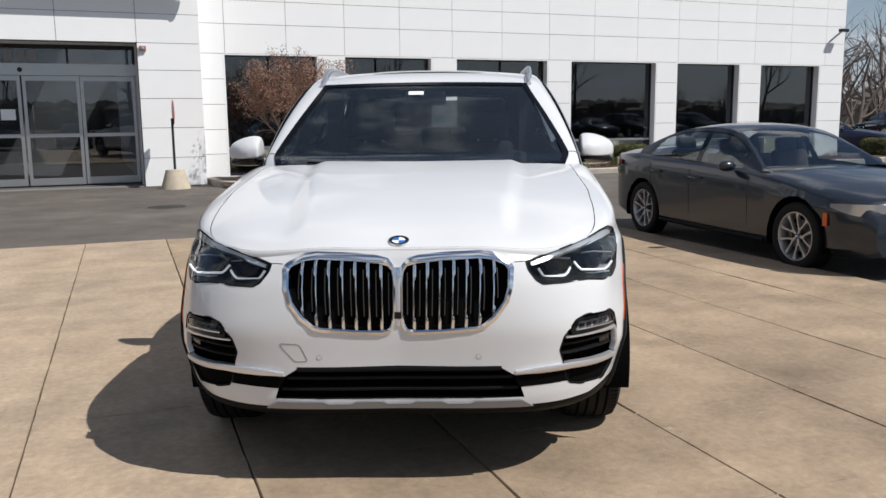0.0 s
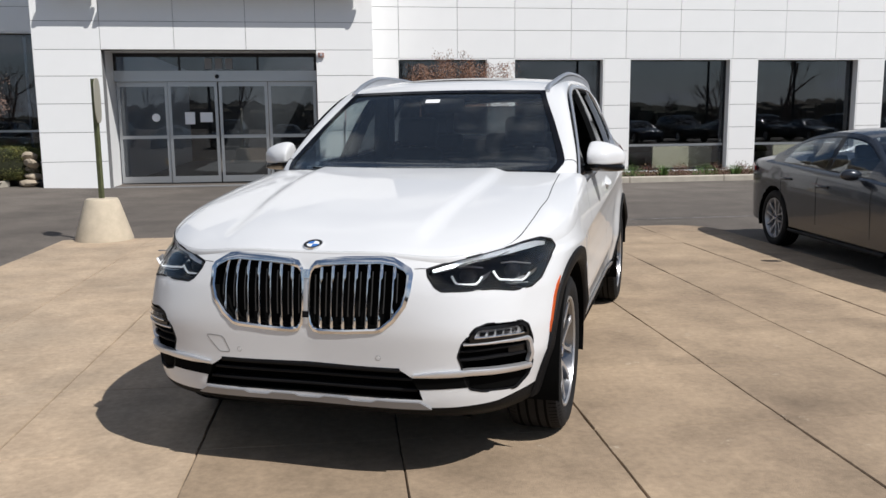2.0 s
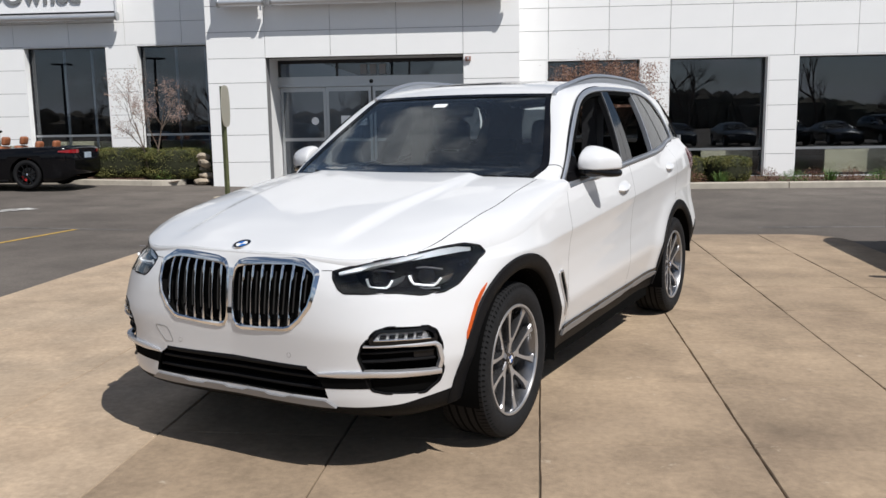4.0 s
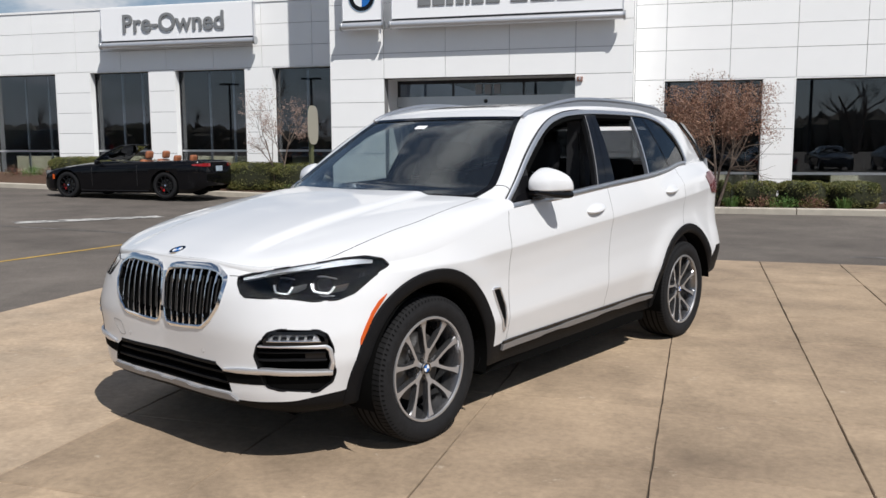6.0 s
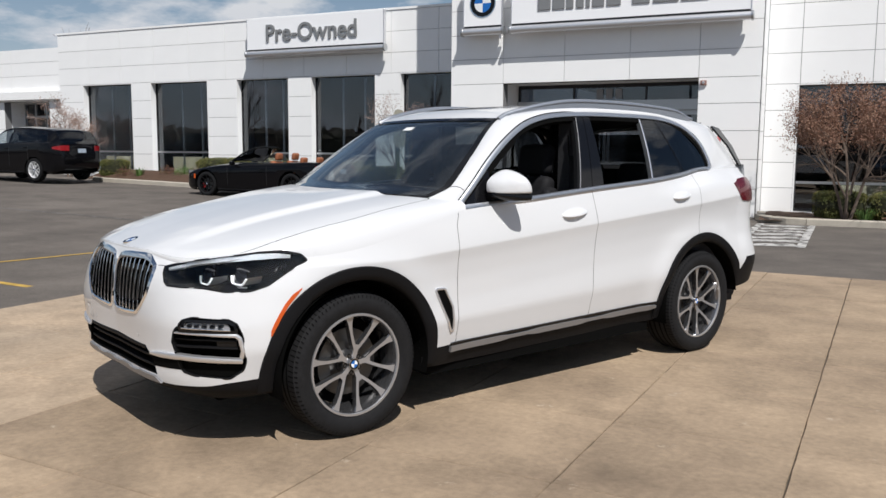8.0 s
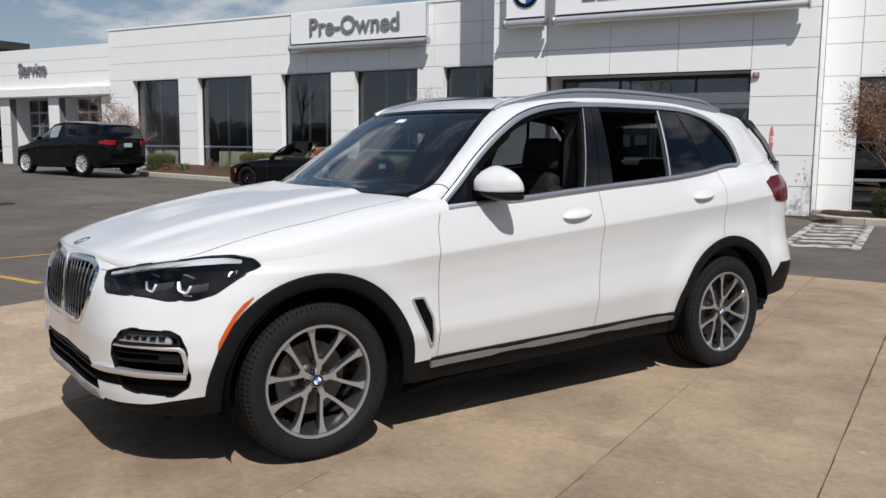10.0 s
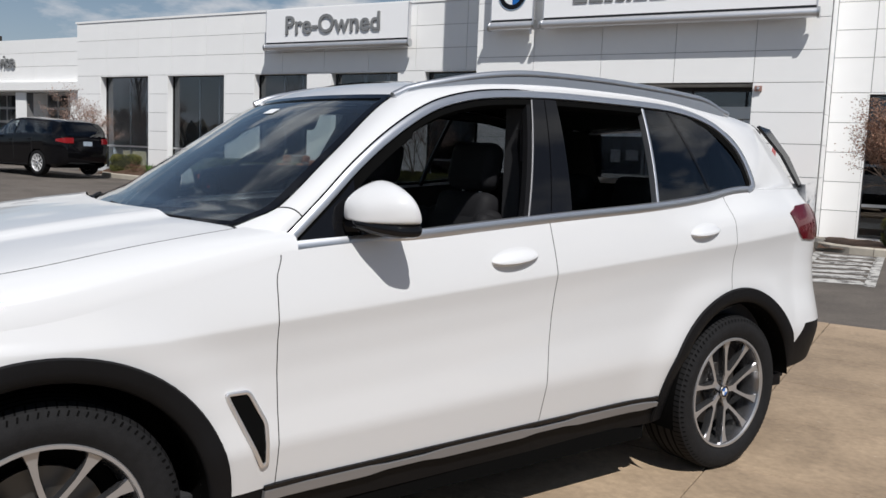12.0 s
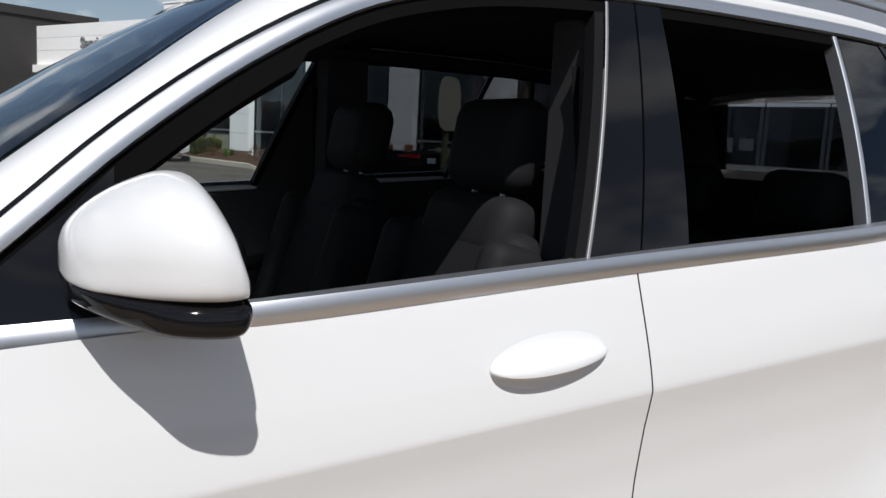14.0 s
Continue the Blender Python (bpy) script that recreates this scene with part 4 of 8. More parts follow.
def build_headlight(s):
    h = empty("headlight")
    h.parent = suv
    tagged(h, "dark LED headlight with two angular white light guides")
    edge = rounded(HEADLIGHT, 0.14, 2)
    well("housing", edge, s, lambda a: 0.03 + 0.13 * smoothstep(1.12, 0.62, a), M_DARK, h)
    at = lambda x, y, z: Vector(offside(s * x, y, z))

    def strip(name, pts, r, material, parent=h):
        bm = bmesh.new()
        tube(bm, [tuple(at(*q)) for q in pts], r, n=8)
        return part(name, bm, material, parent, smooth=50)
    # two U-shaped guides, one behind the other, each over a dark projector
    for x0, x1, y, z in ((0.552, 0.681, -0.650, 0.805), (0.706, 0.862, -0.560, 0.816)):
        w = x1 - x0
        strip("light_guide", [(x0, y + 0.004, z + 0.032), (x0 + 0.10 * w, y - 0.002, z + 0.012), (x0 + 0.19 * w, y - 0.004, z), (x0 + 0.5 * w, y - 0.006, z), (x0 + 0.80 * w, y - 0.004, z + 0.002),
                              (x0 + 0.90 * w, y, z + 0.014), (x1, y + 0.006, z + 0.036)], 0.0050, M_LIGHTGUIDE)
        u_line = [(x0, z + 0.034), (x0 + 0.10 * w, z + 0.012), (x0 + 0.19 * w, z - 0.002), (x0 + 0.80 * w, z), (x0 + 0.90 * w, z + 0.014), (x1, z + 0.038)]
        bm = bmesh.new()
        grid(bm, [[tuple(at(qx + 0.25 * d, y + 0.004 + d, qz + 0.10 * d)) for qx, qz in u_line] for d in (0.0, 0.035, 0.075)])
        part("light_trough", bm, M_SKID, h, smooth=30)
        c = at(x0 + 0.5 * w, y + 0.03, z + 0.036)
        bm = bmesh.new()
        cyl(bm, c, c + Vector((0, -0.03, 0)), 0.036, 0.031, n=24)
        pr = part("projector", bm, M_GLOSSBLACK, h, smooth=40)
        bm = bmesh.new()
        bmesh.ops.create_uvsphere(bm, u_segments=20, v_segments=10, radius=1.0, matrix=Matrix.Translation(c + Vector((0, -0.028, 0))) @ Matrix.Diagonal((0.027, 0.012, 0.027, 1)))
        part("projector_glass", bm, M_GLOSSBLACK, pr, smooth=60)
        strip("reflector_blade", [(x0 + 0.02, y + 0.01, z - 0.014), (x0 + 0.5 * w, y + 0.004, z - 0.016), (x1 - 0.01, y + 0.012, z - 0.008)], 0.0028, M_SATIN)
        strip("reflector_blade", [(x0 + 0.03, y + 0.02, z + 0.066), (x0 + 0.5 * w, y + 0.012, z + 0.074), (x1, y + 0.02, z + 0.070)], 0.0030, M_SKID)
    # satin blade under the upper edge, just behind the lens
    top = [(0.505, 0.884), (0.61, 0.910), (0.74, 0.932), (0.87, 0.946), (0.965, 0.950), (1.02, 0.944)]
    ribbon("bright_strip", flip(dense(top, 4), s), 0.030, mat("lamp_blade_grey", (0.56, 0.58, 0.61), 0.40, 0.8), h, off=-0.007, thick=0.012,
           widths=[0.007 + 0.021 * math.sin(math.pi * min(1, k / 20 * 0.8 + 0.08)) for k in range(21)])
    for k in range(3):
        a = 0.965 + 0.016 * k
        patch("turn_cell", flip([(a, 0.880 + 0.006 * k), (a + 0.010, 0.884 + 0.006 * k), (a + 0.010, 0.906 + 0.004 * k), (a, 0.902 + 0.004 * k)], s), M_GLOSSBLACK, h, off=-0.012, thick=0.004)
    ribbon("seal", flip(dense(edge, 1, True), s), 0.007, M_BLACKPLASTIC, h, off=0.0012, thick=0.012, closed=True)
    lens = patch("lens", flip(edge, s), M_LENS, h, off=0.0005, thick=0.002, step=0.025)
    lens.visible_shadow = False
    ribbon("bumper_seam", flip(dense([(0.438, 0.892), (0.462, 0.893), (0.486, 0.892)], 3), s), 0.003, M_SEAM, suv, off=0.0006, thick=0.001)


for s in (1, -1):
    build_headlight(s)

def build_bumper_corner(s):
    f = empty("fog_light")
    f.parent = suv
    edge = rounded(FOG, 0.12, 2)
    well("recess", edge, s, lambda a: 0.05 + 0.05 * smoothstep(0.9, 0.7, a), M_DARK, f)
    ribbon("surround", flip(dense(edge, 1, True), s), 0.006, M_BLACKPLASTIC, f, off=0.0015, thick=0.012, closed=True)
    # lamp in the upper corner: bowl, cells, a bright lower blade and the lens
    lamp = [(0.652, 0.622), (0.676, 0.650), (0.832, 0.648), (0.846, 0.614)]
    patch("lamp_bowl", flip(rounded(lamp, 0.15, 2), s), M_SKID, f, off=-0.014, thick=0.006)
    for k in range(5):
        a = 0.685 + 0.031 * k
        patch("lamp_cell", flip([(a - 0.010, 0.628), (a + 0.010, 0.628), (a + 0.012, 0.642), (a - 0.008, 0.642)], s), M_GLOSSBLACK, f, off=-0.008, thick=0.005)
    ribbon("lamp_blade", flip(dense([(0.655, 0.622), (0.75, 0.622), (0.845, 0.616)], 5), s), 0.006, M_CHROME, f, off=0.002, thick=0.012, round_top=True)
    lens = patch("lens", flip(rounded(lamp, 0.15, 2), s), M_LENS, f, off=0.001, thick=0.003)
    lens.visible_shadow = False
    ribbon("brow", flip(dense([(0.640, 0.615), (0.668, 0.658), (0.835, 0.656), (0.858, 0.640), (0.868, 0.606), (0.75, 0.609), (0.640, 0.609)], 4), s), 0.014, M_GLOSSBLACK, f, off=-0.001, thick=0.02)
    ribbon("upper_trim", flip(dense([(0.618, 0.596), (0.75, 0.597), (0.862, 0.590), (0.874, 0.575), (0.880, 0.52), (0.876, 0.482)], 5), s), 0.017, M_SATIN, f, off=0.003, thick=0.02, round_top=True,
           widths=[0.006 + 0.013 * smoothstep(0, 14, k) for k in range(26)])
    for z in (0.566, 0.530):
        ribbon("slat", flip(dense([(0.608, z - 0.002), (0.75, z + 0.002), (0.862, z - 0.004)], 4), s), 0.008, M_BLACKPLASTIC, f, off=-0.012, thick=0.03, round_top=True)
    patch("duct", flip([(0.79, 0.535), (0.86, 0.533), (0.86, 0.562), (0.79, 0.560)], s), M_GLOSSBLACK, f, off=-0.02, thick=0.02)
    ribbon("lower_trim", flip(dense([(0.446, 0.468), (0.54, 0.476), (0.65, 0.482), (0.78, 0.476), (0.880, 0.468)], 5), s), 0.022, M_SATIN, f, off=0.010, thick=0.022, round_top=True,
           widths=[0.012 + 0.014 * smoothstep(0, 5, k) - 0.004 * smoothstep(12, 20, k) for k in range(21)])
    patch("lower_vent", flip(rounded([(0.642, 0.452), (0.886, 0.438), (0.882, 0.418), (0.842, 0.383), (0.70, 0.396), (0.655, 0.412)], 0.15, 2), s), M_DARK, f, off=-0.012, thick=0.008)
    patch("dark_channel", flip([(0.44, 0.456), (0.642, 0.462), (0.65, 0.416), (0.47, 0.408)], s), M_DARK, f, off=0.0015, thick=0.008)


for s in (1, -1):
    build_bumper_corner(s)

intake = empty("lower_grille")
intake.parent = suv
well("backing", dense(INTAKE, 3, True), 1, 0.07, M_DARK, intake)
for z, w in ((0.487, 0.395), (0.447, 0.44), (0.402, 0.465)):
    ribbon("slat", [(w * (k / 10 - 1), z) for k in range(21)], 0.018 if z > 0.48 else 0.012, M_BLACKPLASTIC, intake, off=0.002 if z > 0.48 else -0.012, thick=0.04, round_top=True)
patch("skid_plate", [(-0.525, 0.330), (-0.48, 0.358), (-0.31, 0.358), (-0.29, 0.350), (-0.20, 0.350), (-0.18, 0.358), (-0.07, 0.358), (-0.05, 0.350), (0.05, 0.350), (0.07, 0.358), (0.18, 0.358),
                     (0.20, 0.350), (0.29, 0.350), (0.31, 0.358), (0.48, 0.358), (0.525, 0.330), (0.3, 0.331), (0, 0.332), (-0.3, 0.331)], M_SKID, suv, off=0.012, thick=0.014,
      step=0.05, label="silver skid plate strip")
part("chin", skin(spread(-0.62, 0.62, 0.04), lambda a: 0.245, lambda a: 0.305, 3, inset=0.0), M_BLACKPLASTIC, suv, smooth=50)
# tow eye cover and parking sensors
ribbon("tow_cover_seam", dense(rounded([(-0.455, 0.592), (-0.38, 0.588), (-0.352, 0.520), (-0.40, 0.518)], 0.2, 3), 2, True), 0.003, M_SKID, suv, off=0.0008, thick=0.001, closed=True)
for a in (-0.31, 0.31):
    p, n = frame_of(car_point, a, 0.535)
    bm = bmesh.new()
    cyl(bm, p - n * 0.004, p + n * 0.0012, 0.0095, 0.0088, n=20)
    sensor = part("parking_sensor", bm, M_PAINT, suv, smooth=40)
    bm = bmesh.new()
    cyl(bm, p - n * 0.004, p + n * 0.0006, 0.0106, n=20)
    part("sensor_ring", bm, M_SKID, sensor, smooth=40)

# badge
def build_badge(p, n, r, parent, name="badge"):
    b = empty(name)
    b.parent = parent
    up = Vector((0, 0, 1))
    up = (up - n * up.dot(n)).normalized()
    rt = up.cross(n)

    def disc(r0, r1, t0, t1, h0, h1, m, nm):
        bm = bmesh.new()
        k = 12 if t1 - t0 < 4 else 36
        rows = []
        for rr, h in ((r1, h0), (r1, h1), (r0, h1)):
            rows.append([tuple(p + n * h + (rt * math.cos(t0 + (t1 - t0) * i / k) + up * math.sin(t0 + (t1 - t0) * i / k)) * rr) for i in range(k + 1)])
        grid(bm, rows)
        bmesh.ops.remove_doubles(bm, verts=bm.verts[:], dist=0.00005)
        part(nm, bm, m, b, smooth=40)
    tau = 2 * math.pi
    disc(0.62 * r, 0.95 * r, 0, tau, 0, 0.004, M_GLOSSBLACK, "ring")
    disc(0.93 * r, 1.0 * r, 0, tau, 0, 0.005, M_CHROME, "rim")
    for i in range(4):
        disc(0.0, 0.63 * r, i * tau / 4, (i + 1) * tau / 4, 0, 0.0045, M_BLUE if i % 2 else M_ENAMELWHITE, "quadrant")
    return b


p, n = frame_of(pillow_point, 0.0, 0.958)
build_badge(p, n, 0.041, suv)

# side: marker, vent, handles, wheel arches, sill
MARKER = [(1.075, 0.796), (1.049, 0.762), (1.024, 0.718), (1.002, 0.662), (0.985, 0.615), (0.974, 0.580)]
VENT = [(1.751, 0.713), (1.825, 0.711), (1.884, 0.605), (1.891, 0.476), (1.874, 0.468), (1.837, 0.541)]
for s in (1, -1):
    ribbon("side_marker", flip(dense(MARKER, 3), s), 0.018, M_ORANGE, suv, off=0.004, thick=0.006, label="amber side marker reflector", widths=[0.004 + 0.014 * smoothstep(0, 3, k) * smoothstep(15, 13, k) for k in range(16)])
    v = empty("air_vent")
    v.parent = suv
    patch("opening", flip(VENT, s), M_DARK, v, off=0.002, thick=0.004)
    ribbon("frame", flip(dense(rounded(VENT, 0.12, 2), 2, True), s), 0.012, M_SATIN, v, off=0.007, thick=0.006, closed=True, round_top=True)


def build_handle(s, y, z, long, tall):
    """An oval pull: a shallow dish above, a grip bar standing out below it."""
    bm = bmesh.new()
    rows = []
    for v in (-1.0, -0.92, -0.80, -0.68, -0.58, -0.52, -0.47, -0.40, -0.28, -0.12, 0.08, 0.30, 0.52, 0.72, 0.88, 1.0):
        row = []
        for i in range(31):
            u = math.sin((i / 30 - 0.5) * math.pi)
            half = math.sqrt(max(0.0, 1 - u * u))
            across, up = y + long * u, z + tall * half * v + 0.010 * u
            p, n = frame_of(body_point, s * a_side(across), up)
            bar = smoothstep(-0.60, -0.46, v) * (1 - smoothstep(-0.30, 0.75, v))
            rise = 0.026 * bar + 0.004 * (1 - v * v)
            row.append(tuple(p + n * (rise * half ** 0.7 * (1 - 0.2 * u) + 0.0005)))
        rows.append(row)
    grid(bm, rows)
    bmesh.ops.remove_doubles(bm, verts=bm.verts[:], dist=0.0003)
    part("door_handle", bm, M_PAINT, suv, smooth=60)


for s in (1, -1):
    build_handle(s, 1.573, 1.073, 0.110, 0.040)
    build_handle(s, 2.668, 1.148, 0.100, 0.037)


def build_arch(s, yw):
    """Black arch trim with a rolled inner lip, and the liner behind it."""
    arch = empty("wheel_arch")
    arch.parent = suv
    bm = bmesh.new()
    rows = []
    n = 44
    for r, off in ((0.512, 0.001), (0.508, 0.012), (0.475, 0.016), (0.447, 0.012), (0.440, 0.0), (0.438, -0.05)):
        row = []
        for i in range(n + 1):
            first = 10 if yw > 1 else -8
            th = math.radians(first) + math.radians(188 - first) * i / n
            y, z = yw + r * math.cos(th), AXLE_Z + r * math.sin(th)
            base = arch_x(y, z)
            row.append(offside(s * (base + off), y, z))
        rows.append(row)
    grid(bm, rows)
    part("trim", bm, M_BLACKPLASTIC, arch, smooth=50)
    bm = bmesh.new()
    rows = []
    for x in (0.97, 0.85, 0.64):
        rows.append([(s * x, yw + 0.438 * math.cos(t), AXLE_Z + 0.438 * math.sin(t)) for t in np.linspace(math.radians(6 if yw > 1 else -14), math.radians(194), 40)])
    rows.append([(s * 0.63, yw + 0.02 * math.cos(t), AXLE_Z + 0.02 * math.sin(t)) for t in np.linspace(math.radians(6 if yw > 1 else -14), math.radians(194), 40)])
    grid(bm, rows)
    part("liner", bm, M_DARK, arch, smooth=50)


def arch_x(y, z):
    """The skin's x at a place on the side, round the nose too."""
    if y >= CAR_YC:
        return half_width(y, max(z, 0.30)) if y < CAR_YR else half_width(CAR_YR, max(z, 0.3))
    lo, hi = 0.8, math.pi / 2
    for _ in range(30):
        mid = (lo + hi) / 2
        if body_point(mid, max(z, 0.30))[1] < y:
            lo = mid
        else:
            hi = mid
    return body_point(lo, max(z, 0.30))[0]


for s in (1, -1):
    for yw in (0.0, WHEELBASE):
        build_arch(s, yw)
    strip = dense([(s * a_side(0.62), 0.362), (s * a_side(2.46), 0.393)], 24)
    ribbon("sill_strip", strip, 0.05, M_SKID, suv, off=0.012, thick=0.03, fn=lambda a, z: body_point(a, z), label="silver sill strip with notched lower edge",
           widths=[0.036 - 0.016 * (1 if 6 <= k % 9 else 0) for k in range(25)])
    ribbon("sill_lip", dense([(s * a_side(0.62), 0.388), (s * a_side(2.46), 0.42)], 12), 0.016, M_GLOSSBLACK, suv, off=0.008, thick=0.02, fn=body_point)


# cabin
def glass_point(y, z):
    return (glass_x(y, z), y, z)


def mirror_fn(fn, s):
    return lambda u, v: (s * fn(u, v)[0], fn(u, v)[1], fn(u, v)[2])


def cabin_side(s):
    """Windscreen pillar, roof edge and rear pillar in one white frame round the side windows."""
    bm = bmesh.new()
    rows = []
    n = 90
    outer = [cant_point(i / 69) for i in range(70)]
    a_end = a_side(CAR_YR) + 0.62
    END = Vector(body_point(a_end, 1.335))
    x1, y1, z1 = outer[-1]
    for i in range(1, 14):
        t = i / 13
        z = z1 + (1.34 - z1) * t
        outer.append((x1 + (END.x - x1) * t + 0.012 * math.sin(math.pi * t), y1 + (END.y - y1) * t, z1 + (END.z - z1) * t))
    lens = [0]
    for a, b in zip(outer[:-1], outer[1:]):
        lens.append(lens[-1] + (Vector(b) - Vector(a)).length)

    def outer_at(f):
        d = f * lens[-1]
        return Vector((ease_list(d, lens, [o[0] for o in outer]), lerp_list(d, lens, [o[1] for o in outer]), lerp_list(d, lens, [o[2] for o in outer])))
    for i in range(n + 1):
        f = i / n
        y, z = dlo_top(f)
        p = Vector(glass_point(y, z))
        # pair the two lines so that the ties stay square to the roof
        g = lerp_list(f, (0.0, 0.25, 0.40, 0.60, 0.68, 0.75, 0.82, 1.0), (0.0, 0.24, 0.36, 0.62, 0.70, 0.80, 0.88, 1.0))
        q = outer_at(g)
        row = []
        for k in range(7):
            t = k / 6
            c = p.lerp(q, t)
            bulge = 0.020 * math.sin(math.pi * t) * (1 + 0.5 * smoothstep(0.68, 0.8, f)) * smoothstep(1.0, 0.80, f)
            row.append((s * (c.x + bulge * 0.8), c.y, c.z + bulge * 0.8))
        rows.append(row)
    a0 = a_side(3.12)
    foot = [body_point(a0 + (a_end - a0) * k / 6, top_of(a0 + (a_end - a0) * k / 6)) for k in range(7)]
    rows[-1] = [(s * (x - 0.001), y, z + 0.001) for x, y, z in foot]
    rows.append([(s * (x - 0.012), y, z - 0.04) for x, y, z in foot])
    seam = [rows[3][0]] + [tuple(Vector(c) + Vector((s * 0.0, 0, 0.001))) for c in rows[4]]
    grid(bm, rows)
    part("cabin_side", bm, M_PAINT, suv, smooth=60)
    bm = bmesh.new()
    tube(bm, seam[1:], 0.0022, n=5)
    part("pillar_seam", bm, M_SEAM, suv)


def roof_rows():
    rows = []
    for i in range(37):
        f = 0.25 + 0.75 * i / 36
        x, y, z = cant_point(f)
        top = z + 0.010 + (max(roof_top(y), z + 0.012) - z - 0.010) * smoothstep(0.245, 0.305, f)
        bow = -0.055 * smoothstep(0.40, 0.25, f)
        rows.append([(x * k / 12, y + bow * (1 - (k / 12) ** 2), z + (top - z) * (1 - abs(k / 12) ** 2.6)) for k in range(-12, 13)])
    return rows


for s in (1, -1):
    cabin_side(s)
bm = bmesh.new()
grid(bm, roof_rows())
part("roof", bm, M_PAINT, suv, "white roof with a black glass panel", smooth=60)
bm = bmesh.new()
grid(bm, [[(x * 0.80, y, z + 0.006) for x, y, z in row] for row in roof_rows()[3:23]])
part("sunroof", bm, M_GLOSSBLACK, suv, smooth=60)
bm = bmesh.new()
rr = roof_rows()[-1]
tip = lambda x: 0.06 + 0.22 * (1 - abs(x / 0.64) ** 3)
grid(bm, [rr, [(x, y + tip(x), z - 0.03) for x, y, z in rr], [(x, y + tip(x), z - 0.052) for x, y, z in rr], [(x, y + 0.02, z - 0.06) for x, y, z in rr]])
part("spoiler", bm, M_PAINT, suv, smooth=30)
for s in (1, -1):
    bm = bmesh.new()
    grid(bm, [[(s * 0.640, 3.475, 1.648), (s * 0.61, 3.62, 1.635)], [(s * 0.708, 3.605, 1.50), (s * 0.68, 3.71, 1.495)], [(s * 0.752, 3.715, 1.338), (s * 0.73, 3.78, 1.338)]])
    solid(bm, 0.015)
    part("spoiler_fin", bm, M_GLOSSBLACK, suv, smooth=40)
bm = bmesh.new()
grid(bm, [[(x * w / 0.6, y + 0.12 * (1 - abs(x / 0.6) ** 2), z) for x in (-0.6, -0.45, -0.3, -0.15, 0, 0.15, 0.3, 0.45, 0.6)] for w, y, z in ((0.6, 3.50, 1.60), (0.68, 3.60, 1.48), (0.73, 3.73, 1.335))])
solid(bm, 0.004)
part("rear_window", bm, M_TINT, suv, smooth=40)
bm = bmesh.new()
grid(bm, [[(x * w, y - 0.20 * abs(x) ** 3, z) for x in (-1, -0.8, -0.6, -0.3, 0, 0.3, 0.6, 0.8, 1)] for w, y, z in ((0.79, 3.93, 1.36), (0.80, 3.95, 1.2), (0.80, 3.95, 0.9))])
part("tailgate", bm, M_PAINT, suv, smooth=40)


def windscreen_rows(n=24, m=12):
    rows = []
    for i in range(n + 1):
        f = 0.25 * i / n
        x, y, z = cant_point(f)
        rows.append([(x * k / m, y - 0.215 * (1 - abs(k / m) ** 2.2) * (1 - 0.745 * i / n), z + 0.008 * (1 - (k / m) ** 2) * i / n) for k in range(-m, m + 1)])
    return rows


ws = empty("windscreen")
ws.parent = suv
bm = bmesh.new()
grid(bm, windscreen_rows(72, 36))
solid(bm, 0.004)
pane = part("pane", bm, M_GLASS, ws, smooth=60)
pane.visible_shadow = False
wr = windscreen_rows()
bm = bmesh.new()
edge_in = lambda r, i, k: tuple(Vector(r[i]).lerp(Vector(r[i + k]), 0.55))
for rows in (wr[:2], wr[-2:], [[r[0], edge_in(r, 0, 1)] for r in wr], [[edge_in(r, -1, -1), r[-1]] for r in wr]):
    grid(bm, [[(x, y - 0.004, z + 0.004) for x, y, z in r] for r in rows])
part("border", bm, M_GLOSSBLACK, ws, "black printed border", smooth=60)
# cowl and wipers
bm = bmesh.new()
grid(bm, [[(x, y - d, z - e) for x, y, z in wr[0]] for d, e in ((0.0, 0.0), (0.05, 0.025), (0.16, 0.04))])
part("cowl", bm, M_BLACKPLASTIC, suv, smooth=40)
def screen_point(x, f):
    """A place on the windscreen: x across, f from its foot (0) to its head (1)."""
    i = f * (len(wr) - 1)
    i0 = min(int(i), len(wr) - 2)
    out = []
    for row in (wr[i0], wr[i0 + 1]):
        xs = [p[0] for p in row]
        out.append(Vector((x, lerp_list(x, xs, [p[1] for p in row]), lerp_list(x, xs, [p[2] for p in row]))))
    return out[0].lerp(out[1], i - i0)


for x0, x1 in ((0.62, 0.02), (0.0, -0.60)):
    bm = bmesh.new()
    tube(bm, [tuple(screen_point(x0 + (x1 - x0) * k / 10, 0.020 + 0.045 * k / 10) + Vector((0, -0.007, 0.006))) for k in range(11)], 0.006, n=6)
    tube(bm, [tuple(screen_point(x0 + (x1 - x0) * k / 4, 0.006 + 0.02 * k / 4) + Vector((0, -0.006, 0.004))) for k in range(5)], 0.007, n=6)
    part("wiper", bm, M_BLACKPLASTIC, suv, smooth=40)
bm = bmesh.new()
grid(bm, [[(0.0, wr[20][11][1] - 0.004, wr[20][11][2] + 0.002), (-0.09, wr[20][10][1] - 0.006, wr[20][10][2] + 0.002)],
          [(0.0, wr[21][11][1] - 0.004, wr[21][11][2] + 0.002), (-0.09, wr[21][10][1] - 0.006, wr[21][10][2] + 0.002)]])
part("toll_sticker", bm, M_SIGNWHITE, ws, "white paper sticker behind the glass")


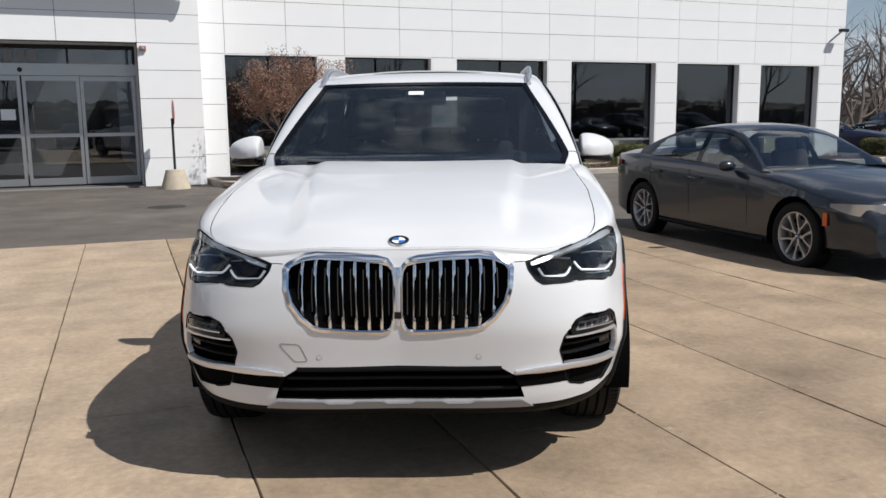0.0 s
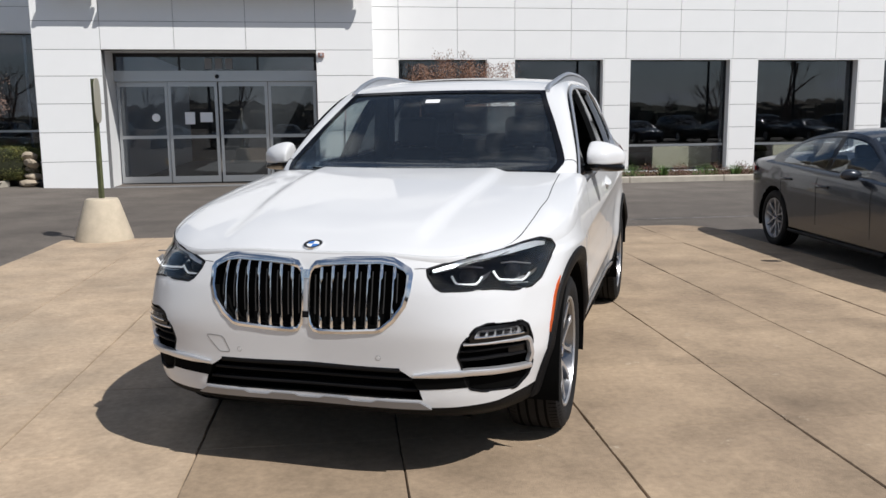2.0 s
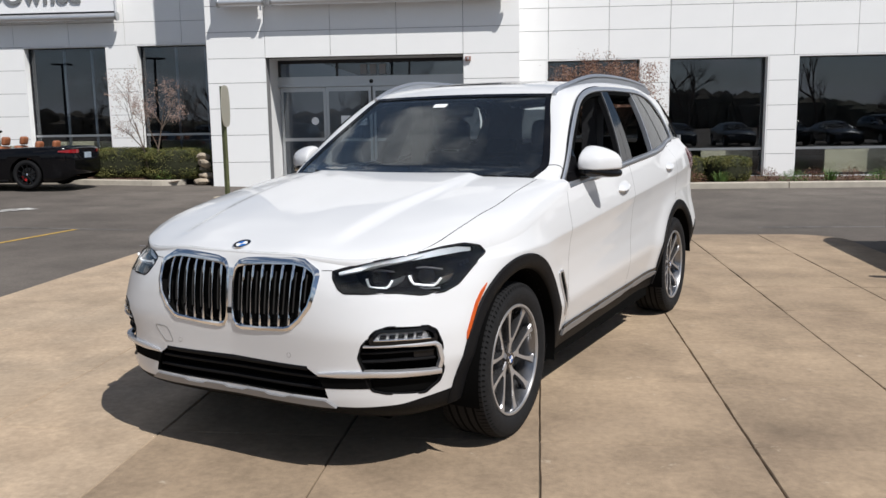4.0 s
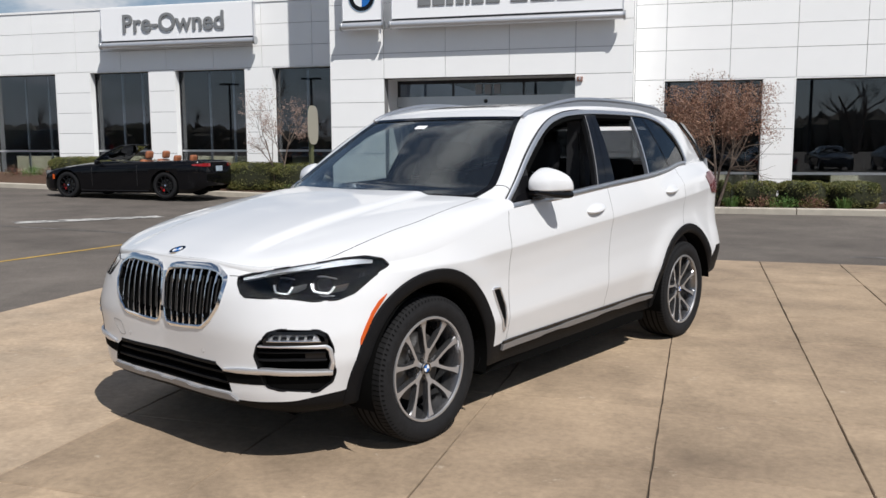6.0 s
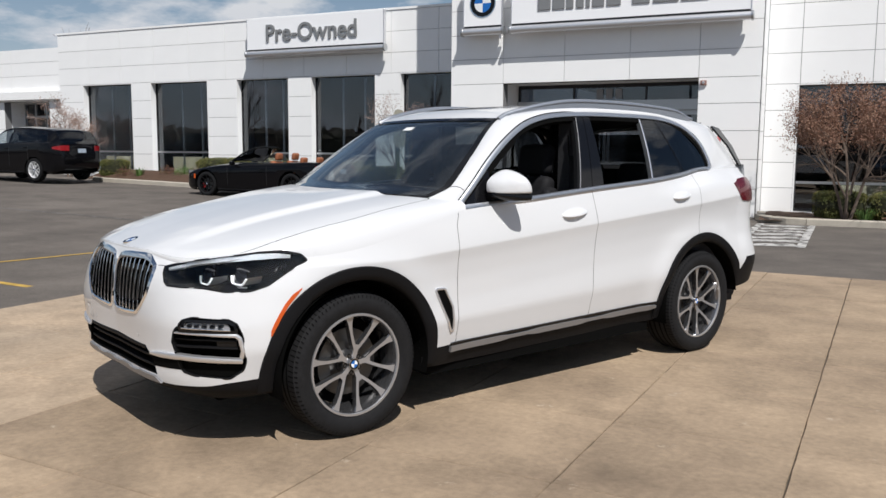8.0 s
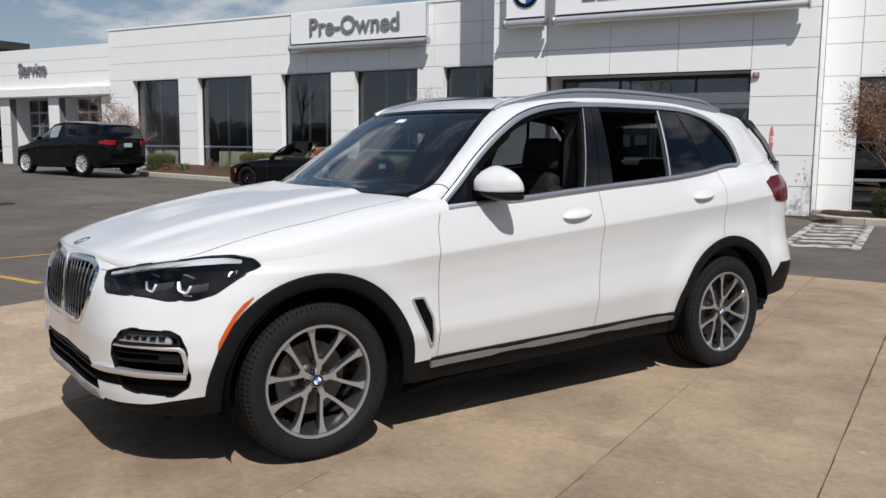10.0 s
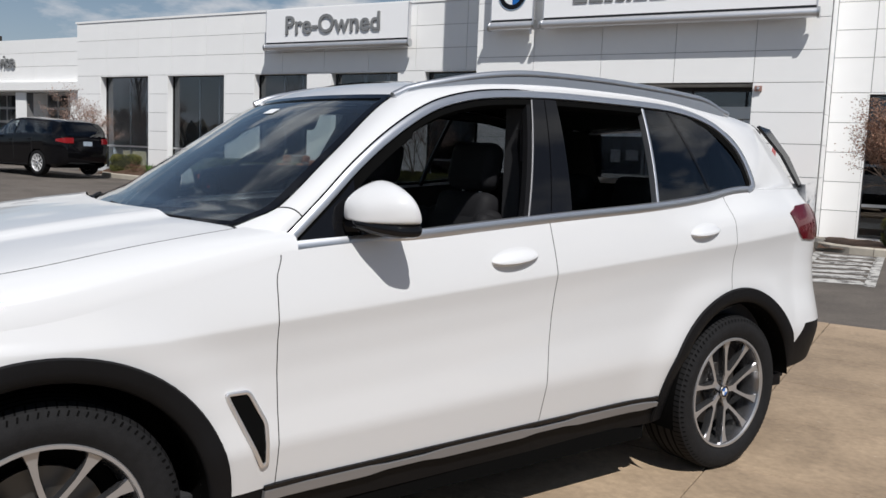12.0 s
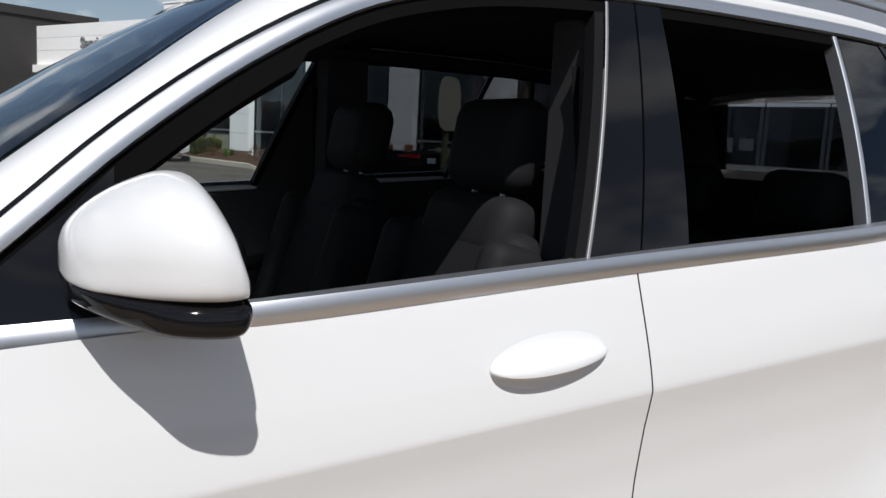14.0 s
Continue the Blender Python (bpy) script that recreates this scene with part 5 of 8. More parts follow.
def side_windows(s):
    fn = mirror_fn(glass_point, s)
    n = 60
    top = [dlo_top(i / n) for i in range(n + 1)]
    belt = [(3.12 - (3.12 - 0.630) * i / 40, belt_z(3.12 - (3.12 - 0.630) * i / 40)) for i in range(41)]
    def belt_point(y, z):
        f = smoothstep(0.72, 1.3, y)
        return (s * (glass_x(y, z) * (1 - f) + (half_width(y, belt_z(y)) - 0.003) * f), y, z)
    gap = []
    for i in range(n + 1):
        (y0, z0), (y1, z1) = top[max(0, i - 1)], top[min(n, i + 1)]
        l = math.hypot(y1 - y0, z1 - z0)
        gap.append((top[i][0] - (z1 - z0) / l * 0.0175, top[i][1] + (y1 - y0) / l * 0.0175))
    ribbon("trim_gap", gap[:-6], 0.006, M_GLOSSBLACK, suv, off=0.009, thick=0.03, fn=fn)
    ribbon("window_trim", top, 0.030, M_TRIM, suv, off=0.010, thick=0.02, fn=fn, label="satin aluminium window surround", round_top=True)
    ribbon("belt_trim", [(y, z + 0.004) for y, z in belt], 0.032, M_TRIM, suv, off=0.008, thick=0.03, fn=belt_point, round_top=True, label="satin aluminium belt strip")
    # dark door frames inside the surround
    ribbon("door_frame", [(y + (0.026 if y < 1.2 else 0.0) - (0.03 if y > 3 else 0), z - 0.022 if z > 1.3 else z) for y, z in top], 0.034, M_DARK, suv, off=0.0, thick=0.03, fn=fn)
    # pillars
    patch("pillar_cover", [(1.825, 1.672), (1.896, 1.676), (1.776, 1.214), (1.664, 1.212)], M_GLOSSBLACK, suv, off=0.003,
          thick=0.02, fn=fn, step=0.06, label="gloss black door pillar")
    patch("pillar_cover", [(1.901, 1.676), (1.962, 1.674), (1.894, 1.232), (1.781, 1.215)], M_GLOSSBLACK, suv, off=0.003, thick=0.02, fn=fn, step=0.06, label="gloss black door pillar")
    ribbon("window_guide", dense([(1.812, 1.668), (1.650, 1.212)], 8), 0.020, M_BLACKPLASTIC, suv, off=0.0, thick=0.03, fn=fn)
    if s > 0:
        ribbon("guide_bead", dense([(1.828, 1.668), (1.664, 1.212)], 8), 0.006, M_SKID, suv, off=0.004, thick=0.01, fn=fn, round_top=True)
    ribbon("rear_guide", dense([(2.492, 1.674), (2.412, 1.258)], 8), 0.014, M_TRIM if s > 0 else M_BLACKPLASTIC, suv, off=0.004, thick=0.03, fn=fn, round_top=True)
    ribbon("quarter_bar", dense([(2.665, 1.680), (2.817, 1.294)], 8), 0.016, M_GLOSSBLACK, suv, off=0.004, thick=0.02, fn=fn)
    patch("quarter_glass", [(2.505, 1.672), (2.66, 1.672), (2.81, 1.298), (2.425, 1.262)], M_TINT, suv, off=0.002, thick=0.004, fn=fn, step=0.06)
    patch("quarter_glass", [(2.672, 1.672), (2.80, 1.66), (2.95, 1.60), (3.06, 1.50), (3.12, 1.42), (3.13, 1.345), (3.07, 1.325), (2.823, 1.298)], M_TINT, suv, off=0.002, thick=0.004, fn=fn, step=0.06)
    # black triangle at the mirror foot
    patch("mirror_triangle", [(0.715, 1.13), (0.90, 1.29), (0.955, 1.345), (0.945, 1.165)], M_GLOSSBLACK, suv, off=0.002, thick=0.02, fn=fn, step=0.05)
    if s < 0:
        for o in ([(0.96, 1.165), (0.96, 1.34), (1.13, 1.47), (1.32, 1.572), (1.48, 1.62), (1.66, 1.648), (1.80, 1.655), (1.645, 1.215)], [(1.96, 1.66), (2.48, 1.66), (2.40, 1.262), (1.895, 1.235)]):
            g = patch("door_glass", o, M_GLASS if o[0][0] < 1 else M_TINT, suv, off=-0.012, thick=0.004, fn=fn, step=0.08)
            g.visible_shadow = False


for s in (1, -1):
    side_windows(s)
    bm = bmesh.new()
    pts = [Vector(cant_point(0.245 + 0.645 * i / 30)) for i in range(31)]
    tube(bm, [(s * (p.x + 0.012), p.y, p.z + 0.004 + 0.038 * smoothstep(0, 9, i) * smoothstep(30, 26, i)) for i, p in enumerate(pts)], 0.0155, n=8)
    part("roof_rail", bm, M_TRIM, suv, "satin aluminium roof rail", smooth=60)
    bm = bmesh.new()
    grid(bm, [[(s * (p.x + w), p.y, p.z + h) for w, h in ((-0.008, 0.035 * k), (-0.008, -0.01), (0.03, -0.02), (0.03, 0.03 * k))]
              for p, k in ((p, smoothstep(0, 9, i) * smoothstep(30, 26, i)) for i, p in enumerate(pts)) if k > 0.02])
    part("rail_foot", bm, M_TRIM, suv, smooth=40)
    patch("tail_light", flip([(4.66, 1.222), (4.76, 1.252), (5.0, 1.262), (5.5, 1.25), (5.5, 1.10), (5.0, 1.085), (4.83, 1.092), (4.74, 1.13)], s), M_RED, suv, off=0.006, thick=0.01, fn=body_point, step=0.06,
          label="dark red wraparound tail light")


def round_rows(rows, k=4):
    """Rows between the given ones, along a smooth curve through them."""
    out = []
    for i in range(len(rows) - 1):
        four = [np.array(rows[max(0, min(len(rows) - 1, i + j))], dtype=float) for j in (-1, 0, 1, 2)]
        for q in range(k):
            t = q / k
            p = 0.5 * (2 * four[1] + (four[2] - four[0]) * t + (2 * four[0] - 5 * four[1] + 4 * four[2] - four[3]) * t ** 2 + (3 * four[1] - four[0] - 3 * four[2] + four[3]) * t ** 3)
            out.append([tuple(c) for c in p])
    return out + [[tuple(c) for c in rows[-1]]]


def build_mirror(s):
    m = empty("door_mirror")
    m.parent = suv
    m.location = (-0.070 if s < 0 else 0.022, -0.028, 0.014)

    def shell(rows, name, material, label=""):
        bm = bmesh.new()
        vs = grid(bm, round_rows(rows), close_u=True)
        bm.faces.new(vs[0][::-1])
        bm.faces.new(vs[-1])
        part(name, bm, material, m, label, smooth=60)

    dome = rounded([(0.0, 0.0), (0.0, 0.72), (0.05, 0.97), (0.28, 1.01), (0.60, 0.90), (0.88, 0.70), (0.99, 0.46), (1.0, 0.10), (0.95, -0.01), (0.5, -0.02)], 0.42, 5)
    slab_ring = rounded([(0.0, 0.1), (0.02, 1.0), (0.5, 1.0), (0.98, 1.0), (1.0, 0.2), (0.85, 0.0), (0.4, -0.05)], 0.42, 6)

    def ring(y, x0, x1, z0, z1, form=dome):
        return [(s * (x0 + (x1 - x0) * u), y, z0 + (z1 - z0) * v) for u, v in form]
    shell([ring(0.912, 0.905, 0.930, 1.216, 1.246), ring(0.918, 0.898, 0.965, 1.208, 1.266), ring(0.935, 0.895, 1.005, 1.204, 1.288), ring(0.960, 0.894, 1.038, 1.203, 1.308),
           ring(0.990, 0.894, 1.072, 1.203, 1.324), ring(1.020, 0.894, 1.094, 1.203, 1.334), ring(1.050, 0.895, 1.104, 1.203, 1.330), ring(1.070, 0.897, 1.102, 1.203, 1.308),
           ring(1.080, 0.900, 1.098, 1.204, 1.277), ring(1.086, 0.903, 1.092, 1.205, 1.252)], "cap", M_PAINT, "white mirror cap")
    shell([ring(0.918, 0.900, 0.965, 1.186, 1.208, slab_ring), ring(0.94, 0.897, 1.010, 1.178, 1.207, slab_ring), ring(0.97, 0.895, 1.045, 1.168, 1.206, slab_ring),
           ring(1.01, 0.894, 1.088, 1.160, 1.204, slab_ring), ring(1.072, 0.894, 1.102, 1.158, 1.204, slab_ring), ring(1.090, 0.90, 1.092, 1.172, 1.202, slab_ring)], "lower_shell", M_GLOSSBLACK, "gloss black mirror base")
    shell([ring(1.0865, 0.904, 1.084, 1.204, 1.250), ring(1.090, 0.907, 1.081, 1.206, 1.246)], "rim", M_GLOSSBLACK)
    shell([ring(1.0905, 0.915, 1.074, 1.208, 1.240), ring(1.092, 0.92, 1.07, 1.21, 1.238)], "mirror_glass", M_CHROME)
    bm = bmesh.new()
    grid(bm, [[(s * x, y, z) for x, y, z in r] for r in (
        [(0.80, 0.86, 1.158), (0.80, 0.86, 1.19), (0.80, 1.02, 1.20), (0.80, 1.02, 1.160)], [(0.925, 0.96, 1.168), (0.925, 0.96, 1.20), (0.925, 1.06, 1.205), (0.925, 1.06, 1.168)])], close_u=True)
    part("foot", bm, M_GLOSSBLACK, m, smooth=40)


for s in (1, -1):
    build_mirror(s)


# wheels
def build_wheel():
    """Tyre, ten-spoke alloy in five V pairs, disc and hub; faces +x, centred on the hub."""
    w = empty("wheel")
    n = 72
    bm = bmesh.new()
    prof = [(-0.11, 0.262), (-0.128, 0.30), (-0.128, 0.335), (-0.112, 0.362), (-0.085, 0.3705), (0.085, 0.3705), (0.112, 0.362), (0.128, 0.335), (0.130, 0.305), (0.120, 0.275), (0.110, 0.262)]
    rows = [[(x - 0.0, r * math.cos(2 * math.pi * i / n), r * math.sin(2 * math.pi * i / n)) for i in range(n)] for x, r in prof]
    grid(bm, rows, close_u=True)
    tyre = part("tyre", bm, M_RUBBER, w, "black tyre with grooved tread", smooth=40)
    bm = bmesh.new()
    for gx in (-0.062, -0.022, 0.022, 0.062):
        grid(bm, [[(gx + dx, r * math.cos(2 * math.pi * i / n), r * math.sin(2 * math.pi * i / n)) for i in range(n)] for dx, r in ((-0.006, 0.3712), (0.006, 0.3712))], close_u=True)
    for i in range(90):
        t = 2 * math.pi * i / 90
        for x0, x1, r0, r1 in ((0.118, 0.1255, 0.3585, 0.346), (0.078, 0.113, 0.3720, 0.3632), (-0.113, -0.078, 0.3632, 0.3720)):
            vs = [bm.verts.new((x, r * math.cos(t + d), r * math.sin(t + d))) for x, r, d in ((x0, r0, 0), (x1, r1, 0.012), (x1, r1, 0.026), (x0, r0, 0.014))]
            bm.faces.new(vs)
    part("tread_pattern", bm, M_DARK, tyre)
    bm = bmesh.new()
    prof = [(0.108, 0.266), (0.117, 0.262), (0.117, 0.254), (0.100, 0.246), (0.03, 0.228), (-0.10, 0.236)]
    grid(bm, [[(x, r * math.cos(2 * math.pi * i / n), r * math.sin(2 * math.pi * i / n)) for i in range(n)] for x, r in prof], close_u=True)
    rim = part("rim", bm, M_WHEEL, w, smooth=40)
    bm = bmesh.new()
    grid(bm, [[(x, r * math.cos(2 * math.pi * i / n), r * math.sin(2 * math.pi * i / n)) for i in range(n)] for x, r in ((0.109, 0.2665), (0.1185, 0.263), (0.1185, 0.2535), (0.110, 0.250))], close_u=True)
    part("rim_lip", bm, M_WHEELCUT, rim, smooth=40)
    def arm(path, half, rise, deep):
        """One spoke arm along (y, z) points: a flat machined face with chamfers over dark flanks."""
        bm, rows = bmesh.new(), []
        for i, (py, pz) in enumerate(path):
            (ay, az), (by, bz) = path[max(0, i - 1)], path[min(len(path) - 1, i + 1)]
            l = math.hypot(by - ay, bz - az)
            ny, nz = -(bz - az) / l, (by - ay) / l
            rows.append([(rise[i] + dx, py + ny * o * half[i], pz + nz * o * half[i]) for o, dx in ((-0.75, -deep), (-1.0, -0.006), (-0.80, 0.0), (0.80, 0.0), (1.0, -0.006), (0.75, -deep))])
        vs = grid(bm, rows)
        bm.faces.new(vs[0])
        bm.faces.new(vs[-1])
        ob = part("spoke", bm, [M_WHEEL, M_WHEELCUT], rim, smooth=30)
        for pl in ob.data.polygons:
            pl.material_index = 1 if abs(pl.normal.x) > 0.9 else 0

    for k in range(5):
        # a stem from the hub forks into two arms that flare into the rim
        mid = math.pi / 2 + 2 * math.pi * k / 5
        c, sn = math.cos(mid), math.sin(mid)
        to = lambda u, v: (u * c - v * sn, u * sn + v * c)
        arm([to(u, 0.0) for u in (0.026, 0.045, 0.065, 0.086, 0.100)], (0.015, 0.0155, 0.0165, 0.0205, 0.019), (0.079, 0.080, 0.082, 0.0845, 0.086), 0.032)
        for side in (1, -1):
            path, half, rise = [], [], []
            for i in range(13):
                t = i / 12
                path.append(to(0.080 + 0.160 * t, side * (0.0085 + 0.0765 * t + 0.006 * math.sin(math.pi * t))))
                half.append(lerp_list(t, (0.0, 0.15, 0.5, 0.75, 0.90, 1.0), (0.0105, 0.0100, 0.0098, 0.0140, 0.0215, 0.030)))
                rise.append(0.0842 + 0.020 * t)
            arm(path, half, rise, 0.038)
    bm = bmesh.new()
    cyl(bm, (0.02, 0, 0), (0.074, 0, 0), 0.070, 0.058, n=40)
    part("hub", bm, M_WHEEL, rim, smooth=40)
    for k in range(5):
        t = math.pi / 2 + 2 * math.pi * (k + 0.5) / 5
        bm = bmesh.new()
        cyl(bm, (0.06, 0.046 * math.cos(t), 0.046 * math.sin(t)), (0.0745, 0.046 * math.cos(t), 0.046 * math.sin(t)), 0.0125, n=16)
        part("bolt_hole", bm, M_DARK, w, smooth=40)
        bm = bmesh.new()
        cyl(bm, (0.06, 0.046 * math.cos(t), 0.046 * math.sin(t)), (0.0765, 0.046 * math.cos(t), 0.046 * math.sin(t)), 0.0085, 0.0075, n=6)
        part("wheel_bolt", bm, M_DISC, w, smooth=False)
    bm = bmesh.new()
    cyl(bm, (0.0, 0, 0), (0.015, 0, 0), 0.174, n=48)
    part("brake_disc", bm, M_DISC, w, smooth=40)
    bm = bmesh.new()
    t0, t1 = math.radians(-35), math.radians(35)
    rows = []
    for i in range(9):
        t = t0 + (t1 - t0) * i / 8
        rows.append([(x, -r * math.cos(t), r * math.sin(t)) for x, r in ((-0.03, 0.115), (0.042, 0.12), (0.042, 0.185), (-0.03, 0.19))])
    grid(bm, rows, close_u=True)
    part("caliper", bm, M_DISC, w, smooth=40)
    bm = bmesh.new()
    cyl(bm, (-0.10, 0, 0), (-0.02, 0, 0), 0.225, n=32)
    part("barrel", bm, M_DARK, w, smooth=40)
    build_badge(Vector((0.088, 0, 0)), Vector((1, 0, 0)), 0.030, w, "centre_cap")
    return w


wheel = build_wheel()
wheel.parent = suv
wheel.matrix_world = pose(0.83, 0, 0.3705, -12, 0, 0)
for m in (pose(0.83, WHEELBASE, 0.3705, -14, 0, 0), pose(-0.858, -0.03, 0.3705, 20, 0, 182), pose(-0.83, WHEELBASE, 0.3705, 33, 0, 180)):
    w2 = copy_thing(wheel, m)
    w2.parent = suv

# ---- the white car: cabin ----
def soft_slab(w, h, d, r=0.04, n=4, pinch=0.0, bow=0.0):
    """A cushion: a rounded box w x d x h with a crowned face."""
    bm = bmesh.new()
    bmesh.ops.create_grid(bm, x_segments=1, y_segments=1, size=0.5)
    bmesh.ops.delete(bm, geom=bm.faces[:], context="FACES")
    bm.clear()
    box(bm, -w / 2, w / 2, -d / 2, d / 2, 0, h)
    bmesh.ops.bevel(bm, geom=bm.edges[:], offset=r, segments=n, profile=0.5, affect="EDGES")
    return bm


def build_seat(x, y):
    """A front seat with bolsters and a winged headrest."""
    seat = empty("seat")
    seat.parent = suv
    seat.location = (x, y, 0.0)

    def put(name, bm, m):
        bmesh.ops.transform(bm, matrix=m, verts=bm.verts[:])
        part(name, bm, M_LEATHER, seat, smooth=60)
    put("cushion", soft_slab(0.50, 0.16, 0.52, 0.06), pose(0, -0.10, 0.50, 8, 0, 0))
    for s in (1, -1):
        put("bolster", soft_slab(0.09, 0.18, 0.50, 0.04), pose(s * 0.24, -0.10, 0.52, 8, 0, 0))
        put("side_bolster", soft_slab(0.085, 0.56, 0.15, 0.04), pose(s * 0.225, 0.17, 0.66, -16, 0, 0))
    put("backrest", soft_slab(0.47, 0.62, 0.13, 0.055), pose(0, 0.20, 0.62, -16, 0, 0))
    put("shoulder", soft_slab(0.36, 0.16, 0.12, 0.05), pose(0, 0.34, 1.13, -16, 0, 0))
    put("headrest", soft_slab(0.29, 0.21, 0.11, 0.05), pose(0, 0.385, 1.29, -10, 0, 0))
    bm = bmesh.new()
    for s in (1, -1):
        cyl(bm, (s * 0.06, 0.37, 1.2), (s * 0.06, 0.40, 1.34), 0.007, n=8)
    part("headrest_post", bm, M_SATIN, seat)


build_seat(0.39, 1.42)
build_seat(-0.39, 1.42)


def build_cabin():
    def add(name, bm, m=M_INTERIOR, smooth=50):
        return part(name, bm, m, suv, smooth=smooth)
    add("cabin_floor", boxes((-0.82, 0.82, 0.40, 3.6, 0.30, 0.36)))
    bm = soft_slab(1.62, 0.30, 0.55, 0.08)
    bmesh.ops.transform(bm, matrix=pose(0, 0.88, 0.82), verts=bm.verts[:])
    add("dashboard", bm)
    bm = soft_slab(0.42, 0.09, 0.26, 0.04)
    bmesh.ops.transform(bm, matrix=pose(0.39, 0.92, 1.08), verts=bm.verts[:])
    add("instrument_hood", bm)
    add("display", boxes((-0.16, 0.13, 1.135, 1.15, 1.02, 1.16), bev=0.004), M_GLOSSBLACK)
    bm = soft_slab(0.24, 0.32, 0.95, 0.05)
    bmesh.ops.transform(bm, matrix=pose(0, 1.5, 0.36), verts=bm.verts[:])
    add("centre_console", bm)
    # steering wheel
    bm = bmesh.new()
    m = pose(0.39, 1.16, 1.02, 68, 0, 0)
    tube(bm, [m @ Vector((0.18 * math.cos(t), 0.18 * math.sin(t), 0)) for t in np.linspace(0, 2 * math.pi, 40)[:-1]], 0.016, n=10, closed=True)
    wheel_rim = add("steering_wheel", bm, M_LEATHER)
    bm = bmesh.new()
    for t in (0, math.pi, -math.pi / 2):
        cyl(bm, m @ Vector((0, 0, 0)), m @ Vector((0.175 * math.cos(t), 0.175 * math.sin(t), 0)), 0.016, n=8)
    cyl(bm, m @ Vector((0, 0, -0.03)), m @ Vector((0, 0, 0.02)), 0.07, n=20)
    part("steering_spokes", bm, M_INTERIOR, wheel_rim, smooth=40)
    # rear bench
    for x in (-0.45, 0.0, 0.45):
        bm = soft_slab(0.46 if x else 0.36, 0.62, 0.14, 0.05)
        bmesh.ops.transform(bm, matrix=pose(x, 2.55, 0.58, -20, 0, 0), verts=bm.verts[:])
        add("rear_backrest", bm, M_LEATHER)
        bm = soft_slab(0.26, 0.17, 0.11, 0.045)
        bmesh.ops.transform(bm, matrix=pose(x, 2.78, 1.20, -14, 0, 0), verts=bm.verts[:])
        add("rear_headrest", bm, M_LEATHER)
    bm = soft_slab(1.40, 0.18, 0.54, 0.06)
    bmesh.ops.transform(bm, matrix=pose(0, 2.28, 0.46, 6, 0, 0), verts=bm.verts[:])
    add("rear_cushion", bm, M_LEATHER)
    # inner doors and linings
    for s in (1, -1):
        bm = bmesh.new()
        grid(bm, [[(s * (half_width(y, z if k < 5 else belt_z(y)) - 0.075 - 0.03 * (z < 1.0)), y, z if k < 5 else belt_z(y) - 0.012) for y in [0.5 + 0.1 * i for i in range(33)]] for k, z in enumerate((0.32, 0.6, 0.8, 0.98, 1.05, 1.15))])
        add("door_lining", bm)
        bm = bmesh.new()
        grid(bm, [[(s * w, y, belt_z(y) - 0.014) for w in (half_width(y, belt_z(y)) - 0.075, half_width(y, belt_z(y)) - 0.02)] for y in [0.62 + 0.1 * i for i in range(32)]])
        add("door_capping", bm, M_BLACKPLASTIC)
        bm = bmesh.new()
        tube(bm, [(s * 0.80, 1.25, 0.92), (s * 0.76, 1.35, 0.93), (s * 0.76, 1.6, 0.95), (s * 0.80, 1.72, 0.96)], 0.025, n=8)
        add("door_pull", bm, M_LEATHER)
        # dark pillar linings behind the outer frame
        bm = bmesh.new()
        rows = []
        for i in range(61):
            y, z = dlo_top(i / 60)
            q = Vector(cant_point(min(1.0, i / 60 * 1.02)))
            p = Vector(glass_point(y, z))
            inn = Vector((p.x - 0.03, p.y + (0.025 if y < 1.2 else 0), p.z - 0.045 if z > 1.3 else p.z))
            mid = Vector((min(p.x, 0.66) - 0.09, p.y + 0.02, p.z - 0.02)) if y > 1.45 else Vector((p.x - 0.055, p.y + 0.01, p.z - 0.03))
            rows.append([(s * v.x, v.y, v.z) for v in (Vector((p.x - 0.012, p.y, p.z)), inn, mid)])
        grid(bm, rows)
        add("pillar_lining", bm)
        add("centre_pillar", boxes(*[(s * 0.66 - 0.05, s * 0.66 + 0.05, 1.80, 1.94, 1.10, 1.64)]))
        bm = bmesh.new()
        grid(bm, [[(s * (glass_x(y, z) - 0.03), y, z) for y in (1.66 + 0.36 * (z - 1.2), 1.90 + 0.16 * (z - 1.2))] for z in (1.12, 1.3, 1.45, 1.6, 1.70)])
        add("pillar_cover_inner", bm)
        # belt hanging at the pillar
        bm = bmesh.new()
        grid(bm, [[(s * x, 1.78 + 0.02 * k, z), (s * x, 1.83 + 0.02 * k, z)] for k, (x, z) in enumerate(((0.70, 1.55), (0.72, 1.3), (0.75, 1.0), (0.76, 0.6)))])
        add("seat_belt", bm, M_BLACKPLASTIC)
        bm = bmesh.new()
        grid(bm, [[(s * (glass_x(y, z) - 0.04), y, z) for y in (3.05, 3.2, 3.4)] for z in (1.25, 1.4, 1.55, 1.68)])
        add("rear_pillar_lining", bm)
        bm = bmesh.new()
        grid(bm, [[(s * x, y, z) for x, y in zip(xs, ys)] for z, xs, ys in ((0.5, (0.86, 0.85, 0.80, 0.70), (2.9, 3.4, 3.62, 3.74)), (1.0, (0.86, 0.84, 0.79, 0.70), (2.9, 3.4, 3.62, 3.74)),
             (1.30, (0.80, 0.77, 0.73, 0.66), (3.05, 3.4, 3.58, 3.70)), (1.345, (0.79, 0.755, 0.715, 0.65), (3.1, 3.36, 3.54, 3.66)), (1.5, (0.735, 0.70, 0.66, 0.61), (3.12, 3.34, 3.47, 3.56)),
             (1.62, (0.66, 0.64, 0.61, 0.56), (3.1, 3.28, 3.38, 3.46)))])
        add("cargo_lining", bm)
    bm = bmesh.new()
